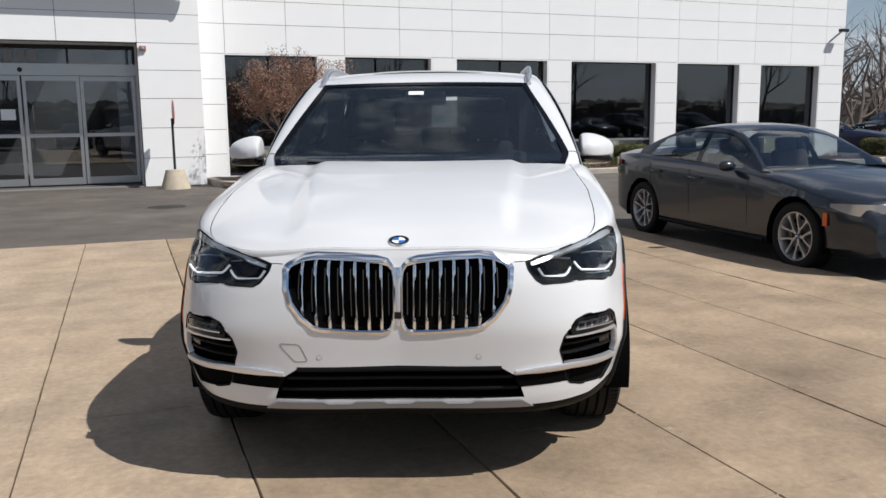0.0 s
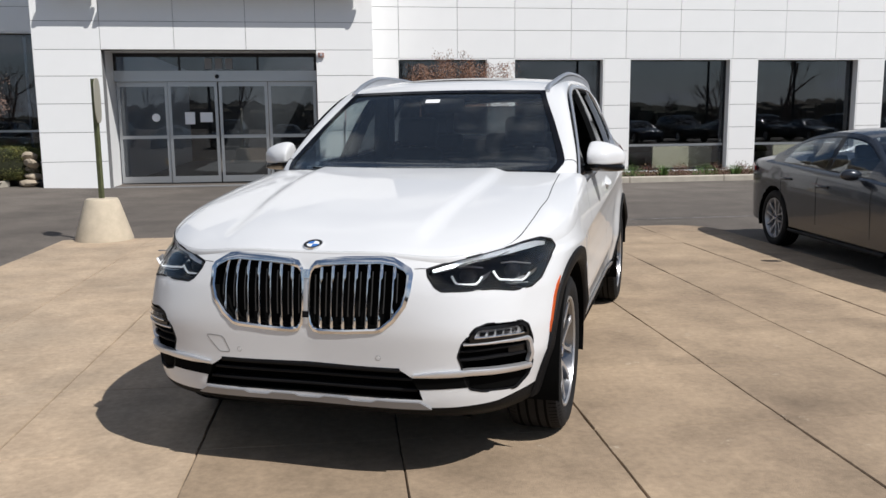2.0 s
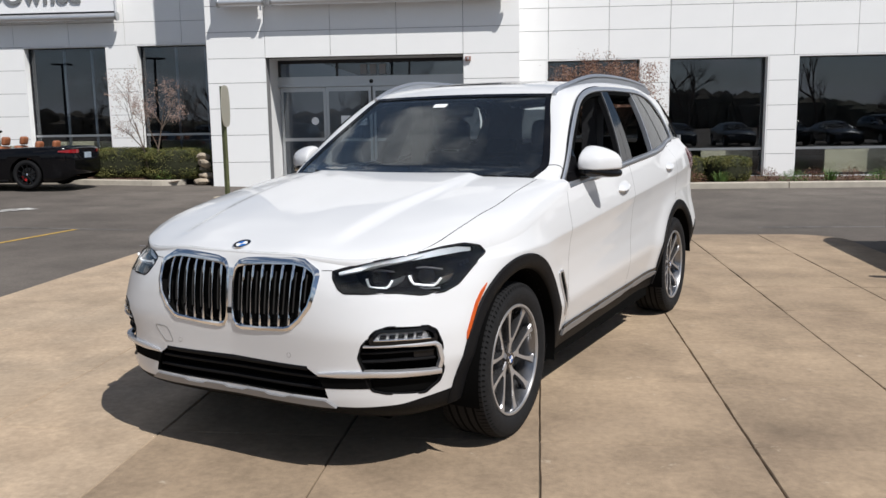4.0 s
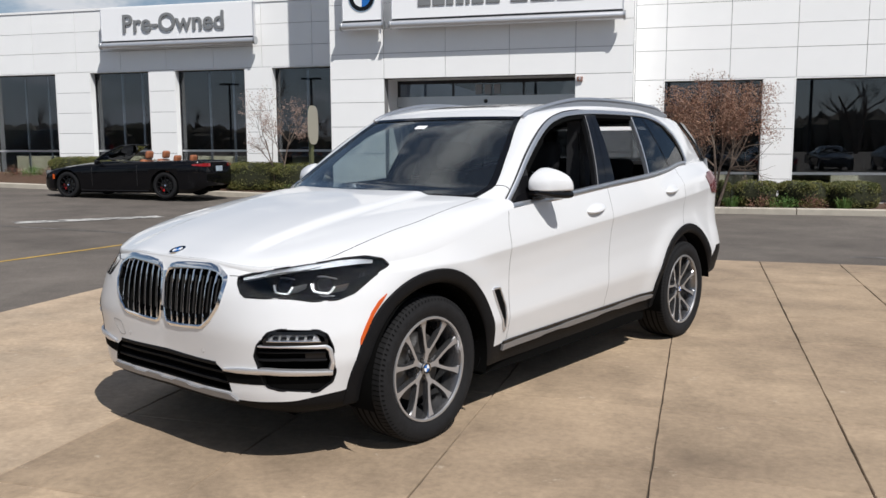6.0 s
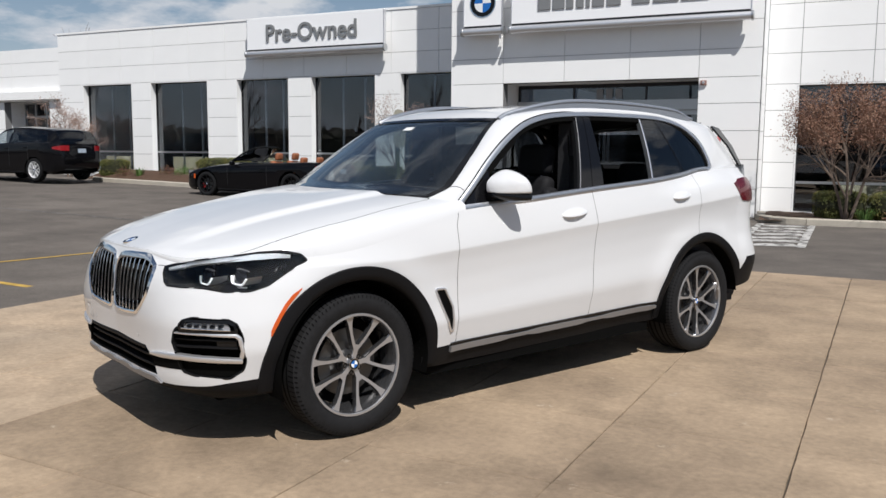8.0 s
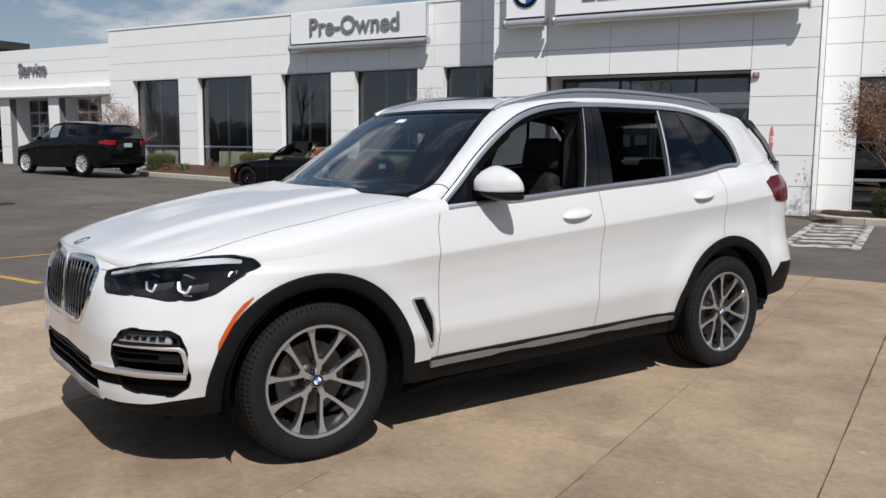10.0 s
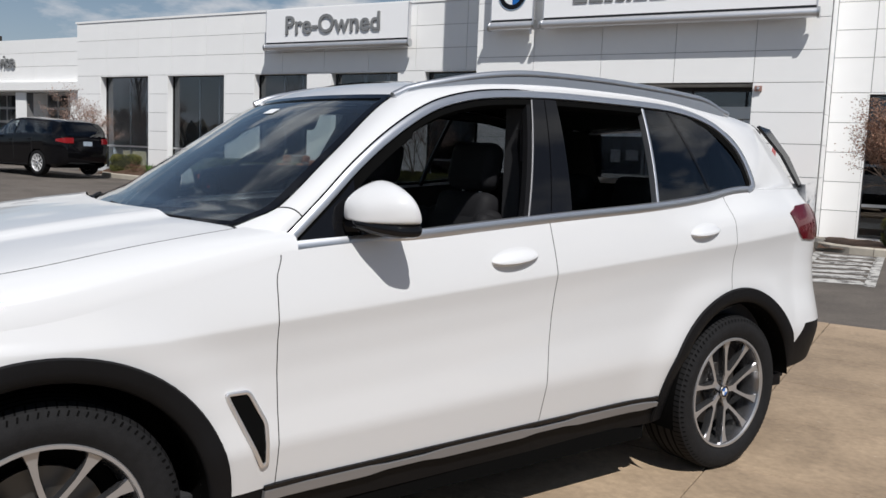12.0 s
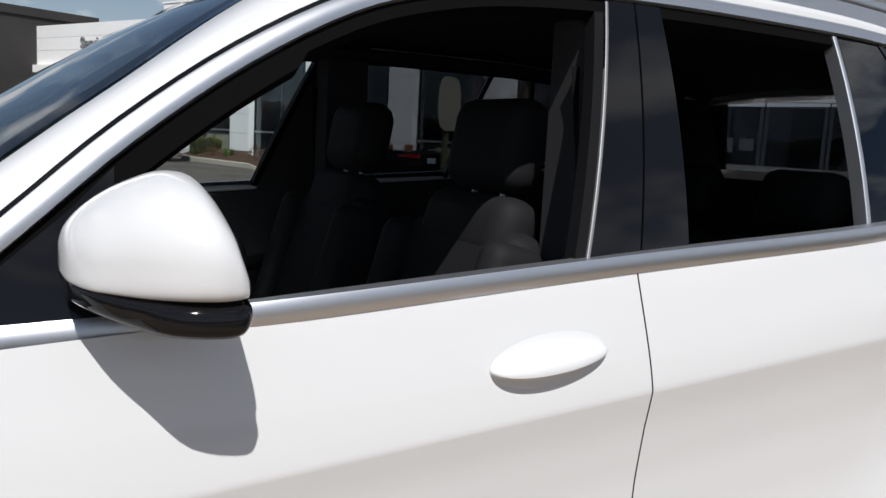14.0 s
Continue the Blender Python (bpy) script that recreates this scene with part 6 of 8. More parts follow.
    grid(bm, [[(x * 0.97, y, z - 0.035) for x, y, z in r] for r in roof_rows()])
    add("headliner", bm)
    bm = bmesh.new()
    grid(bm, [[(x, 3.74 - 0.22 * abs(x / 0.7) ** 3, z) for x in np.linspace(-0.7, 0.7, 9)] for z in (0.5, 0.9, 1.30)])
    add("tailgate_lining", bm)
    add("parcel_cover", boxes((-0.72, 0.72, 2.85, 3.6, 1.0, 1.03)))
    bm = soft_slab(0.26, 0.09, 0.05, 0.02)
    bmesh.ops.transform(bm, matrix=pose(0.0, 1.16, 1.52, -20), verts=bm.verts[:])
    add("rear_view_mirror", bm, M_GLOSSBLACK)


build_cabin()

# ---- entrance ----
def build_entrance():
    D = 17.6
    # soffit and side cheeks of the recess
    box_thing("ceiling", "white soffit of the entrance recess", "ceiling", M_PANEL, (-5.15, -0.24, BLOCK_D + 0.302, D + 0.1, 3.19, 3.3))
    box_thing("wall_entrance_cheek", "white cheeks of the entrance recess", "wall", M_PANEL, (-5.5, -5.152, BLOCK_D + 0.302, 30, -0.3, 3.5), (-0.238, 0.1, BLOCK_D + 0.302, 30, -0.3, 3.5))
    e = empty("door_1", HALL, "aluminium sliding glass entrance doors with a transom", "door", kind="structure")
    x0, x1 = -5.15, -0.24
    part("head", boxes((x0, x1, D - 0.06, D + 0.12, 2.50, 2.76)), M_ALU, e, "wide aluminium door header")
    part("transom_frame", boxes((x0, x1, D, D + 0.08, 3.10, 3.188), (x0, x0 + 0.06, D, D + 0.08, 2.76, 3.10), (x1 - 0.06, x1, D, D + 0.08, 2.76, 3.10),
                                (-3.62, -3.57, D, D + 0.08, 2.76, 3.10), (-1.72, -1.67, D, D + 0.08, 2.76, 3.10)), M_MULLION, e)
    for a, b in ((x0 + 0.06, -3.62), (-3.57, -1.72), (-1.67, x1 - 0.06)):
        part("transom_pane", boxes((a, b, D + 0.03, D + 0.042, 2.76, 3.10)), M_WINGLASS, e)
    leaves = [(-5.12, -3.92), (-3.90, -2.71), (-2.67, -1.48), (-1.46, -0.27)]
    for i, (a, b) in enumerate(leaves):
        y = D + (0.0 if i in (1, 2) else 0.05)
        leaf = part("door_leaf", boxes((a, a + 0.07, y, y + 0.045, 0.0, 2.49), (b - 0.07, b, y, y + 0.045, 0.0, 2.49), (a + 0.07, b - 0.07, y, y + 0.045, 2.38, 2.49),
                                       (a + 0.07, b - 0.07, y, y + 0.045, 0.0, 0.16), (a + 0.07, b - 0.07, y, y + 0.045, 1.10, 1.18)), M_ALU, e)
        for z0, z1 in ((0.16, 1.10), (1.18, 2.38)):
            part("pane", boxes((a + 0.07, b - 0.07, y + 0.016, y + 0.028, z0, z1)), M_WINGLASS, leaf)
    for a, z, w, h in ((-3.52, 1.45, 0.24, 0.30), (-3.15, 1.50, 0.30, 0.24)):
        part("notice", boxes((a, a + w, D - 0.006, D - 0.002, z, z + h)), M_SIGNWHITE, e, "white paper notice")
    bm = bmesh.new()
    cyl(bm, (-4.22, D + 0.03, 1.62), (-4.22, D + 0.036, 1.62), 0.10, n=24)
    part("door_sticker", bm, M_SIGNWHITE, e, "round pale sticker")
    bm = bmesh.new()
    cyl(bm, (-2.69, D - 0.06, 2.62), (-2.69, D - 0.10, 2.62), 0.055, 0.03, n=14)
    part("sensor_eye", bm, M_GLOSSBLACK, e)
    # building number as plain bars
    for k in range(3):
        a = -2.98 + 0.25 * k
        part("number_bar", boxes((a, a + 0.17, D - 0.012, D - 0.001, 2.80, 3.06)), M_SKID, e)
    # red strobe beside the entrance
    st = empty("alarm_strobe", HALL @ pose(-0.12, BLOCK_D - 0.035, 3.05), "small red alarm strobe on the panels", "alarm")
    part("body", boxes((-0.07, 0.07, -0.06, 0.0, -0.05, 0.06), bev=0.008), mat("strobe_red", (0.30, 0.17, 0.14), 0.4), st)
    bm = bmesh.new()
    cyl(bm, (0, -0.06, 0.01), (0, -0.09, 0.01), 0.035, 0.025, n=12)
    part("lens", bm, M_SATIN, st)
    # lamp arm high on the east wing, and a hose tap on the wall
    c = empty("wall_camera", HALL @ pose(22.0, RIGHT_D - 0.035, 4.15), "white wall camera on a short arm", "camera")
    bm = bmesh.new()
    cyl(bm, (0, 0, -0.28), (0.22, -0.30, 0.05), 0.035, n=10)
    part("arm", bm, M_ALU, c)
    part("head", boxes((0.12, 0.45, -0.38, -0.24, 0.02, 0.12), bev=0.01), M_MULLION, c)


build_entrance()


# ---- signs ----
def sign_box(name, label, s0, s1, d, z0, z1, depth=0.28):
    """A shallow light box hung on a round rail with brackets."""
    g = empty(name, HALL @ pose(s0, d, z0), label, "sign")
    w, h = s1 - s0, z1 - z0
    part("face", boxes((0, w, 0, 0.10, 0.0, h), bev=0.006), M_SIGNWHITE, g, "white sign face")
    for x in (-0.02, w):
        part("edge", boxes((x, x + 0.02, -0.01, 0.12, -0.03, h)), M_SATIN, g)
    bm = bmesh.new()
    cyl(bm, (-0.06, 0.02, -0.14), (w + 0.06, 0.02, -0.14), 0.095, n=24)
    part("rail", bm, M_SATIN, g, "satin metal support tube", smooth=40)
    for x in (-0.07, w + 0.02):
        bm = bmesh.new()
        cyl(bm, (x, 0.02, -0.14), (x + 0.05, 0.02, -0.14), 0.115, n=24)
        part("end_cap", bm, M_ALU, g, smooth=40)
    for x in (0.25, w - 0.3):
        part("bracket", boxes((x, x + 0.06, 0.06, depth, -0.10, 0.02)), M_ALU, g)
    part("dark_gap", boxes((0, w, 0.0, 0.09, -0.045, -0.004)), M_MULLION, g)
    return g


pre = sign_box("wall_sign", "white used-car sign reading Pre-Owned", -15.0, -9.85, 18.42, 4.68, 5.66, 0.38)
text_mesh("Pre-Owned", 0.74, 0.02, M_SIGNGREY, pre, pose(2.50, -0.03, 0.25, 90, 0, 0), bold=0.010)
emblem = sign_box("wall_sign", "square white emblem sign over the entrance", -6.12, -5.08, 16.12, 4.62, 5.8, 0.38)
p_em = Vector((0.52, -0.005, 0.56))
build_badge(p_em, Vector((0, -1, 0)), 0.36, emblem, "roundel")
dealer = sign_box("wall_sign", "long white dealer name sign over the entrance", -4.80, 0.88, 16.12, 4.62, 5.8, 0.38)
# the dealer's name stands as plain grey bars, one for each letter
for a, b, top in ((0.69, 1.02, 0.80), (1.07, 1.38, 0.64), (1.42, 1.60, 0.74), (1.67, 1.86, 0.64), (1.91, 2.01, 0.80), (2.07, 2.36, 0.64), (2.42, 2.76, 0.80),
                  (3.03, 3.44, 0.80), (3.52, 4.10, 0.80), (4.16, 4.78, 0.80)):
    part("name_bar", boxes((a, b, -0.03, -0.001, 0.28, top), bev=0.012), M_SIGNGREY, dealer)
part("cable_box", boxes((-0.34, -0.30, 0.0, 0.04, -0.34, -0.22)), M_SIGNWHITE, dealer)

# ---- service wing, set back ----
SERV_D = 20.3
S_OPEN = [(-36.6, -33.8, 0.40, 3.35), (-33.1, -30.3, 0.40, 3.35), (-29.6, -26.8, 0.40, 3.35)]
ws_wall = wall_with_openings("wall_service", "white panel service bay wall", -60.0, -24.35, SERV_D, -0.2, 5.5, S_OPEN, 3.35)
panel_field(ws_wall, cells_for(-60.0, -24.36, 0.3, 5.5, S_OPEN, [1.2, 2.2, 3.35, 4.4, 4.95], [-60 + 6.2 * k for k in range(6)]), SERV_D)
box_thing("roof_service", "flat roof of the service wing", "roof", M_KERB, (-60, -24.35, SERV_D + 0.3, 45, 5.0, 5.2))
box_thing("canopy", "white band over the service doors", "trim", M_PANEL, (-60, -24.4, SERV_D - 0.25, SERV_D - 0.04, 3.42, 3.75))
service = empty("wall_sign", HALL @ pose(-31.2, SERV_D - 0.04, 4.42), "dark metal letters reading Service", "sign")
text_mesh("Service", 0.68, 0.03, M_SIGNGREY, service, pose(0, -0.07, 0.0, 90, 0, 0), bold=0.01)


def garage_door(n, s0, s1, foot, head):
    g = empty("door_%d" % n, HALL, "glazed aluminium overhead service door", "door", kind="structure")
    d = SERV_D + 0.95
    cols, rows = 4, 5
    for i in range(rows + 1):
        z = foot + (head - foot) * i / rows
        part("rail", boxes((s0, s1, d, d + 0.06, z - 0.05, z + 0.05)), M_ALU, g)
    for i in range(cols + 1):
        x = s0 + (s1 - s0) * i / cols
        part("stile", boxes((x - 0.04, x + 0.04, d + 0.003, d + 0.057, foot + 0.051, head - 0.051)), M_ALU, g)
    for i in range(rows):
        z0, z1 = foot + (head - foot) * i / rows + 0.05, foot + (head - foot) * (i + 1) / rows - 0.05
        part("pane", boxes((s0, s1, d + 0.025, d + 0.035, z0, z1)), M_WINGLASS, g)


box_thing("wall_service_jamb", "white deep jambs between the service doors", "wall", M_PANEL, (-33.8, -33.1, SERV_D + 0.302, SERV_D + 1.1, 0.3, 3.6), (-30.3, -29.6, SERV_D + 0.302, SERV_D + 1.1, 0.3, 3.6),
          (-26.8, -26.0, SERV_D + 0.302, SERV_D + 1.1, 0.3, 3.6), (-36.6, -26.8, SERV_D + 0.302, SERV_D + 1.1, 3.36, 3.6))
for i, o in enumerate(S_OPEN):
    garage_door(i + 2, *o)
box_thing("wall_service_back", "back wall added behind the service bays, dimness put into its colour", "wall", M_ROOM, (-60, -24.35, 30, 30.3, -0.3, 5.0))
M_ANNEX = mat("annex_brown", (0.03, 0.028, 0.027), 0.7, vary=0.2, scale=0.4)
annex = empty("dark_annex", HALL, "dark brown flat-roofed annex beside the service bays", "building")
part("wall", boxes((-60, -35.9, 16.0, 23.2, 0.2, 5.9)), M_ANNEX, annex)
part("roof_band", boxes((-60.1, -35.82, 15.9, 23.3, 5.9, 6.28)), M_ANNEX, annex)

# ---- kerbs, planting beds ----
def kerb_line(pts, label, w=0.16, h=0.14):
    """A kerb of stones along points (s, d)."""
    k = empty("kerb", HALL, label, "kerb", kind="structure")
    pts = [Vector(p) for p in pts]
    for a, b in zip(pts[:-1], pts[1:]):
        n = max(1, int(round((b - a).length / 2.4)))
        side = Vector((-(b - a).y, (b - a).x)).normalized() * w
        for i in range(n):
            p, q = a.lerp(b, (i + 0.004) / n), a.lerp(b, (i + 0.996) / n)
            z = ground_height((p.x + q.x) / 2)
            bm = bmesh.new()
            rows = []
            for c in (p, q):
                g = ground_height(c.x)
                rows.append([(c.x, c.y, g - 0.2), (c.x, c.y, g + h - 0.02), (c.x + side.x * 0.15, c.y + side.y * 0.15, g + h), (c.x + side.x, c.y + side.y, g + h),
                             (c.x + side.x, c.y + side.y, g - 0.2)])
            vs = grid(bm, rows)
            for r in vs:
                bm.faces.new(r)
            part("kerbstone", bm, M_KERB, k)


def arc_pts(c, r, a0, a1, n=6):
    return [(c[0] + r * math.cos(radians(a0 + (a1 - a0) * i / n)), c[1] + r * math.sin(radians(a0 + (a1 - a0) * i / n))) for i in range(n + 1)]


kerb_line([(1.15, 16.9)] + arc_pts((2.3, 16.05), 1.1, 165, 270, 5) + [(24.0, 14.95)], "pale concrete kerb round the showroom planting bed")
kerb_line(arc_pts((-19.6, 17.3), 1.0, 180, 270, 4) + [(-8.2, 16.3)] + arc_pts((-8.2, 17.0), 0.7, 270, 350, 4), "pale concrete kerb round the west planting bed")


def west_bank(s, d):
    """How far the bark is heaped up towards the used car wing."""
    return 0.24 * smoothstep(16.42, 17.6, d) if s < -7 else 0.0


def bed(name, label, s0, s1, d0, d1, rise):
    bm = bmesh.new()
    rng = random.Random(3)
    n, k = int((s1 - s0) * 4), int((d1 - d0) * 4) + 1
    grid(bm, [[(s0 + (s1 - s0) * i / n, d0 + (d1 - d0) * j / k, ground_height(s0 + (s1 - s0) * i / n) + rise + west_bank(s0, d0 + (d1 - d0) * j / k) + rng.uniform(-0.02, 0.03) + 0.05 * math.sin(math.pi * j / k))
               for i in range(n + 1)] for j in range(k + 1)])
    ob = obj(name, bm, M_MULCH, smooth=True)
    ob.matrix_world = HALL
    tagged(ob, label, "planting bed", kind="structure")


bed("planting_bed_east", "brown bark mulch bed along the showroom", 1.35, 24.0, 15.06, RIGHT_D - 0.05, 0.07)
bed("planting_bed_west", "brown bark mulch bed along the used car wing", -20.45, -7.6, 16.42, LEFT_D - 0.05, 0.07)

# ---- painted lines ----
def stripe(name, label, pts, w, material, mtx=None):
    bm = bmesh.new()
    (a, b), (c, d) = pts
    way = Vector((c - a, d - b)).normalized()
    sd = Vector((-way.y, way.x)) * w / 2
    n = max(1, int((Vector((c - a, d - b))).length / 1.0))
    rows = []
    for i in range(n + 1):
        x, y = a + (c - a) * i / n, b + (d - b) * i / n
        rows.append([(x + sd.x, y + sd.y, ground_height(x) + 0.004), (x - sd.x, y - sd.y, ground_height(x) + 0.004)])
    grid(bm, rows)
    ob = obj(name, bm, material)
    ob.matrix_world = SITE
    tagged(ob, label, "road marking", kind="structure")


stripe("lane_line", "worn pale lane line on the asphalt", ((-22, 7.9), (-4.3, 7.85)), 0.09, M_LINE_FAINT)
stripe("lane_line", "worn pale lane line on the asphalt", ((-6.6, 2.7), (-5.7, 7.8)), 0.09, M_LINE_Y)
stripe("stall_line", "worn yellow stall line", ((-9.5, 2.0), (-3.95, 2.08)), 0.10, M_LINE_Y)
stripe("stall_line", "worn white arrow stroke on the asphalt", ((-9.6, 8.4), (-8.0, 10.6)), 0.5, M_LINE_W)
stripe("stall_line", "worn white stall line", ((4.4, 7.9), (14, 7.9)), 0.10, M_LINE_FAINT)
stripe("edge_line", "yellow line along the pad edge", ((-3.9, 7.28), (4.0, 6.93)), 0.06, M_LINE_Y)
for x in (1.42, 2.42):
    stripe("crossing_border", "white border of a worn crossing", ((x, 10.4), (x, 14.9)), 0.14, M_LINE_W)
for k in range(7):
    stripe("crossing_bar", "worn white crossing bar", ((1.5, 10.5 + 0.65 * k), (2.34, 10.75 + 0.65 * k)), 0.40, M_LINE_W)
for s, d in ((-4.35, 8.35), (-0.2, 11.6), (-13.3, 7.0)):
    bm = bmesh.new()
    cyl(bm, (s, d, ground_height(s) - 0.05), (s, d, ground_height(s) + 0.004), 0.33, n=24)
    ob = obj("manhole_cover", bm, mat("cast_iron", (0.03, 0.028, 0.027), 0.6, 0.4, bump=0.4, bump_scale=80))
    ob.matrix_world = SITE
    tagged(ob, "dark cast iron cover in the asphalt", "manhole cover", kind="structure")


# ---- sign posts ----
def build_near_sign():
    x, y = -5.75, 5.10
    t = empty("sign_post", pose(x, y, 0.0), "green steel post with an oval sign in a concrete plinth", "sign")
    bm = bmesh.new()
    prof = [(0.36, -0.05), (0.355, 0.03), (0.21, 0.50), (0.19, 0.53), (0.0, 0.535)]
    grid(bm, [[(r * math.cos(2 * math.pi * i / 28), r * math.sin(2 * math.pi * i / 28), z) for i in range(28)] for r, z in prof], close_u=True)
    part("plinth", bm, mat("plinth_concrete", (0.50, 0.43, 0.33), 0.85, vary=0.12, scale=6, bump=0.25, bump_scale=70), t, "tapered tan concrete plinth", smooth=40)
    part("post", boxes((-0.025, 0.025, -0.025, 0.025, 0.53, 2.04)), mat("green_steel", (0.095, 0.105, 0.05), 0.55, 0.2, vary=0.3, scale=12), t)
    bm = bmesh.new()
    way = Vector((-0.49, 0.872, 0))
    nrm = Vector((0.872, 0.49, 0))
    ring = []
    for off in (-0.004, 0.004):
        row = []
        for i in range(32):
            th = 2 * math.pi * i / 32
            c, sn = math.cos(th), math.sin(th)
            q = way * (0.22 * math.copysign(abs(c) ** 0.6, c)) + Vector((0, 0, 1.77 + 0.28 * math.copysign(abs(sn) ** 0.7, sn))) + nrm * (0.035 + off)
            row.append(tuple(q))
        ring.append(row)
    vs = grid(bm, ring, close_u=True)
    bm.faces.new(vs[0][::-1])
    bm.faces.new(vs[1])
    part("sign_plate", bm, mat("sign_back", (0.40, 0.38, 0.31), 0.5, 0.2), t, "plain grey-green sign back")


build_near_sign()


def build_stop_sign():
    g = ground_height(0.35)
    t = empty("stop_sign", SITE @ pose(0.35, 15.7, g), "red octagonal stop sign on a post in a concrete plinth", "sign")
    bm = bmesh.new()
    prof = [(0.32, 0.0), (0.31, 0.05), (0.20, 0.42), (0.0, 0.43)]
    grid(bm, [[(r * math.cos(2 * math.pi * i / 24), r * math.sin(2 * math.pi * i / 24), z) for i in range(24)] for r, z in prof], close_u=True)
    part("plinth", bm, MATS["plinth_concrete"], t, smooth=40)
    part("post", boxes((-0.025, 0.025, -0.025, 0.025, 0.42, 1.55)), M_MULLION, t)
    # the plate faces east along the front
    bm = bmesh.new()
    rows = [[(x, 0.29 * math.cos(math.pi / 8 + math.pi * i / 4), 1.68 + 0.29 * math.sin(math.pi / 8 + math.pi * i / 4)) for i in range(8)] for x in (0.026, 0.034)]
    vs = grid(bm, rows, close_u=True)
    bm.faces.new(vs[0])
    bm.faces.new(vs[1])
    part("plate", bm, mat("sign_red", (0.50, 0.03, 0.03), 0.4), t)
    text_mesh("STOP", 0.2, 0.001, M_SIGNWHITE, t, pose(0.036, 0.0, 1.61, 90, 0, 90))


build_stop_sign()

# ---- plants ----
M_BARK = mat("bark", (0.16, 0.12, 0.095), 0.9, vary=0.3, scale=20, bump=0.4, bump_scale=60)
M_TWIG = mat("bare_twig", (0.13, 0.10, 0.085), 0.9, vary=0.3, scale=4)


def leaf_mat(name, a, b):
    m = mat(name, a, 0.65, second=b, sec_scale=6.0, sec_pos=(0.4, 0.6), vary=0.35, scale=40)
    m.node_tree.nodes["Principled BSDF"].inputs["Subsurface Weight"].default_value = 0.0
    return m


M_HEDGE = leaf_mat("boxwood_leaf", (0.078, 0.092, 0.022), (0.16, 0.15, 0.040))
# very dark green: shade between the leaves is put into this colour
M_HEDGESHADE = mat("hedge_shade", (0.022, 0.024, 0.010), 0.95, vary=0.4, scale=25)
M_CRAB = leaf_mat("bronze_leaf", (0.22, 0.105, 0.070), (0.30, 0.18, 0.12))
M_BLOSSOM = leaf_mat("pale_bud", (0.42, 0.30, 0.25), (0.30, 0.19, 0.15))
M_GRASSY = leaf_mat("lily_leaf", (0.06, 0.13, 0.025), (0.09, 0.15, 0.03))
M_REDSTEM = leaf_mat("red_bush", (0.16, 0.06, 0.05), (0.11, 0.09, 0.03))


def leaf_cards(bm, pts, size, rng, up=0.4):
    """Small folded leaves at the given places."""
    for p in pts:
        a = Vector((rng.gauss(0, 1), rng.gauss(0, 1), rng.gauss(0, 1))).normalized()
        b = a.cross(Vector((rng.gauss(0, 1), rng.gauss(0, 1), rng.gauss(0, 1)))).normalized()
        l, w = size * rng.uniform(0.6, 1.3), size * rng.uniform(0.35, 0.6)
        p = Vector(p)
        n = a.cross(b) * w * 0.3
        v = [bm.verts.new(p - a * l), bm.verts.new(p + b * w + n), bm.verts.new(p + a * l), bm.verts.new(p - b * w + n)]
        bm.faces.new(v)


def build_hedge(w, d, h, seed):
    """A clipped box bush: a core with the inner shade in its colour, a skin of small leaves with bumps and gaps."""
    rng = random.Random(seed)
    t = empty("box_bush")
    core = bmesh.new()
    pts = []

    def skin_point(u, v, k=1.0):
        cu, su, cv, sv = math.cos(u), math.sin(u), math.cos(v), math.sin(v)
        f = lambda c, e: math.copysign(abs(c) ** e, c)
        x, y, z = f(cv, 0.55) * f(cu, 0.6), f(cv, 0.55) * f(su, 0.6), f(sv, 0.45)
        lump = 1 + 0.07 * noise.noise(Vector((x * 2.2 + seed, y * 2.2, z * 2.2))) + 0.04 * noise.noise(Vector((x * 6, y * 6 + seed, z * 6)))
        return Vector((x * w / 2 * lump * k, y * d / 2 * lump * k, max(0.02, h * 0.5 + z * h * 0.5 * lump * k)))
    rows = []
    for j in range(13):
        v = -math.pi / 2 + math.pi * j / 12
        rows.append([tuple(skin_point(2 * math.pi * i / 24, v, 0.93)) for i in range(24)])
    grid(core, rows, close_u=True)
    part("inner_growth", core, M_HEDGESHADE, t, smooth=60)
    bm = bmesh.new()
    n = int(2600 * (w * h + d * h + w * d))
    for _ in range(n):
        u, v = rng.uniform(0, 2 * math.pi), math.asin(rng.uniform(-0.9, 1))
        pts.append(skin_point(u, v, rng.uniform(0.93, 1.035)))
    leaf_cards(bm, pts, 0.020, rng)
    part("leaves", bm, M_HEDGE, t, flip=False)
    return t


HEDGES = "clipped bushes along the building"
h1 = build_hedge(0.98, 0.92, 0.60, 1)
h2 = build_hedge(1.75, 1.2, 0.80, 2)
HEDGE_AT = [(h1, 2.9, 15.95, 20), (h1, 3.95, 15.9, 75), (h1, 4.95, 15.95, 140), (h1, 5.98, 15.9, 200), (h2, -7.75, 17.2, 10), (h2, -9.25, 17.25, 185), (h2, -12.55, 17.0, 0), (h2, -11.2, 17.1, 170),
            (h1, -20.0, 17.3, 50), (h2, -15.3, 17.5, 5), (h1, 12.9, 16.2, 120), (h1, 22.9, 16.4, 33)]
seen = set()
for o, s, d, r in HEDGE_AT:
    m = SITE @ pose(s, d, ground_height(s) + 0.09 + 0.2 * west_bank(s, d), 0, 0, r)
    if o in seen:
        c = copy_thing(o, m)
    else:
        o.matrix_world = m
        seen.add(o)
        c = o
    tagged(c, "clipped olive-green box bush on bark mulch", "bush", HEDGES)


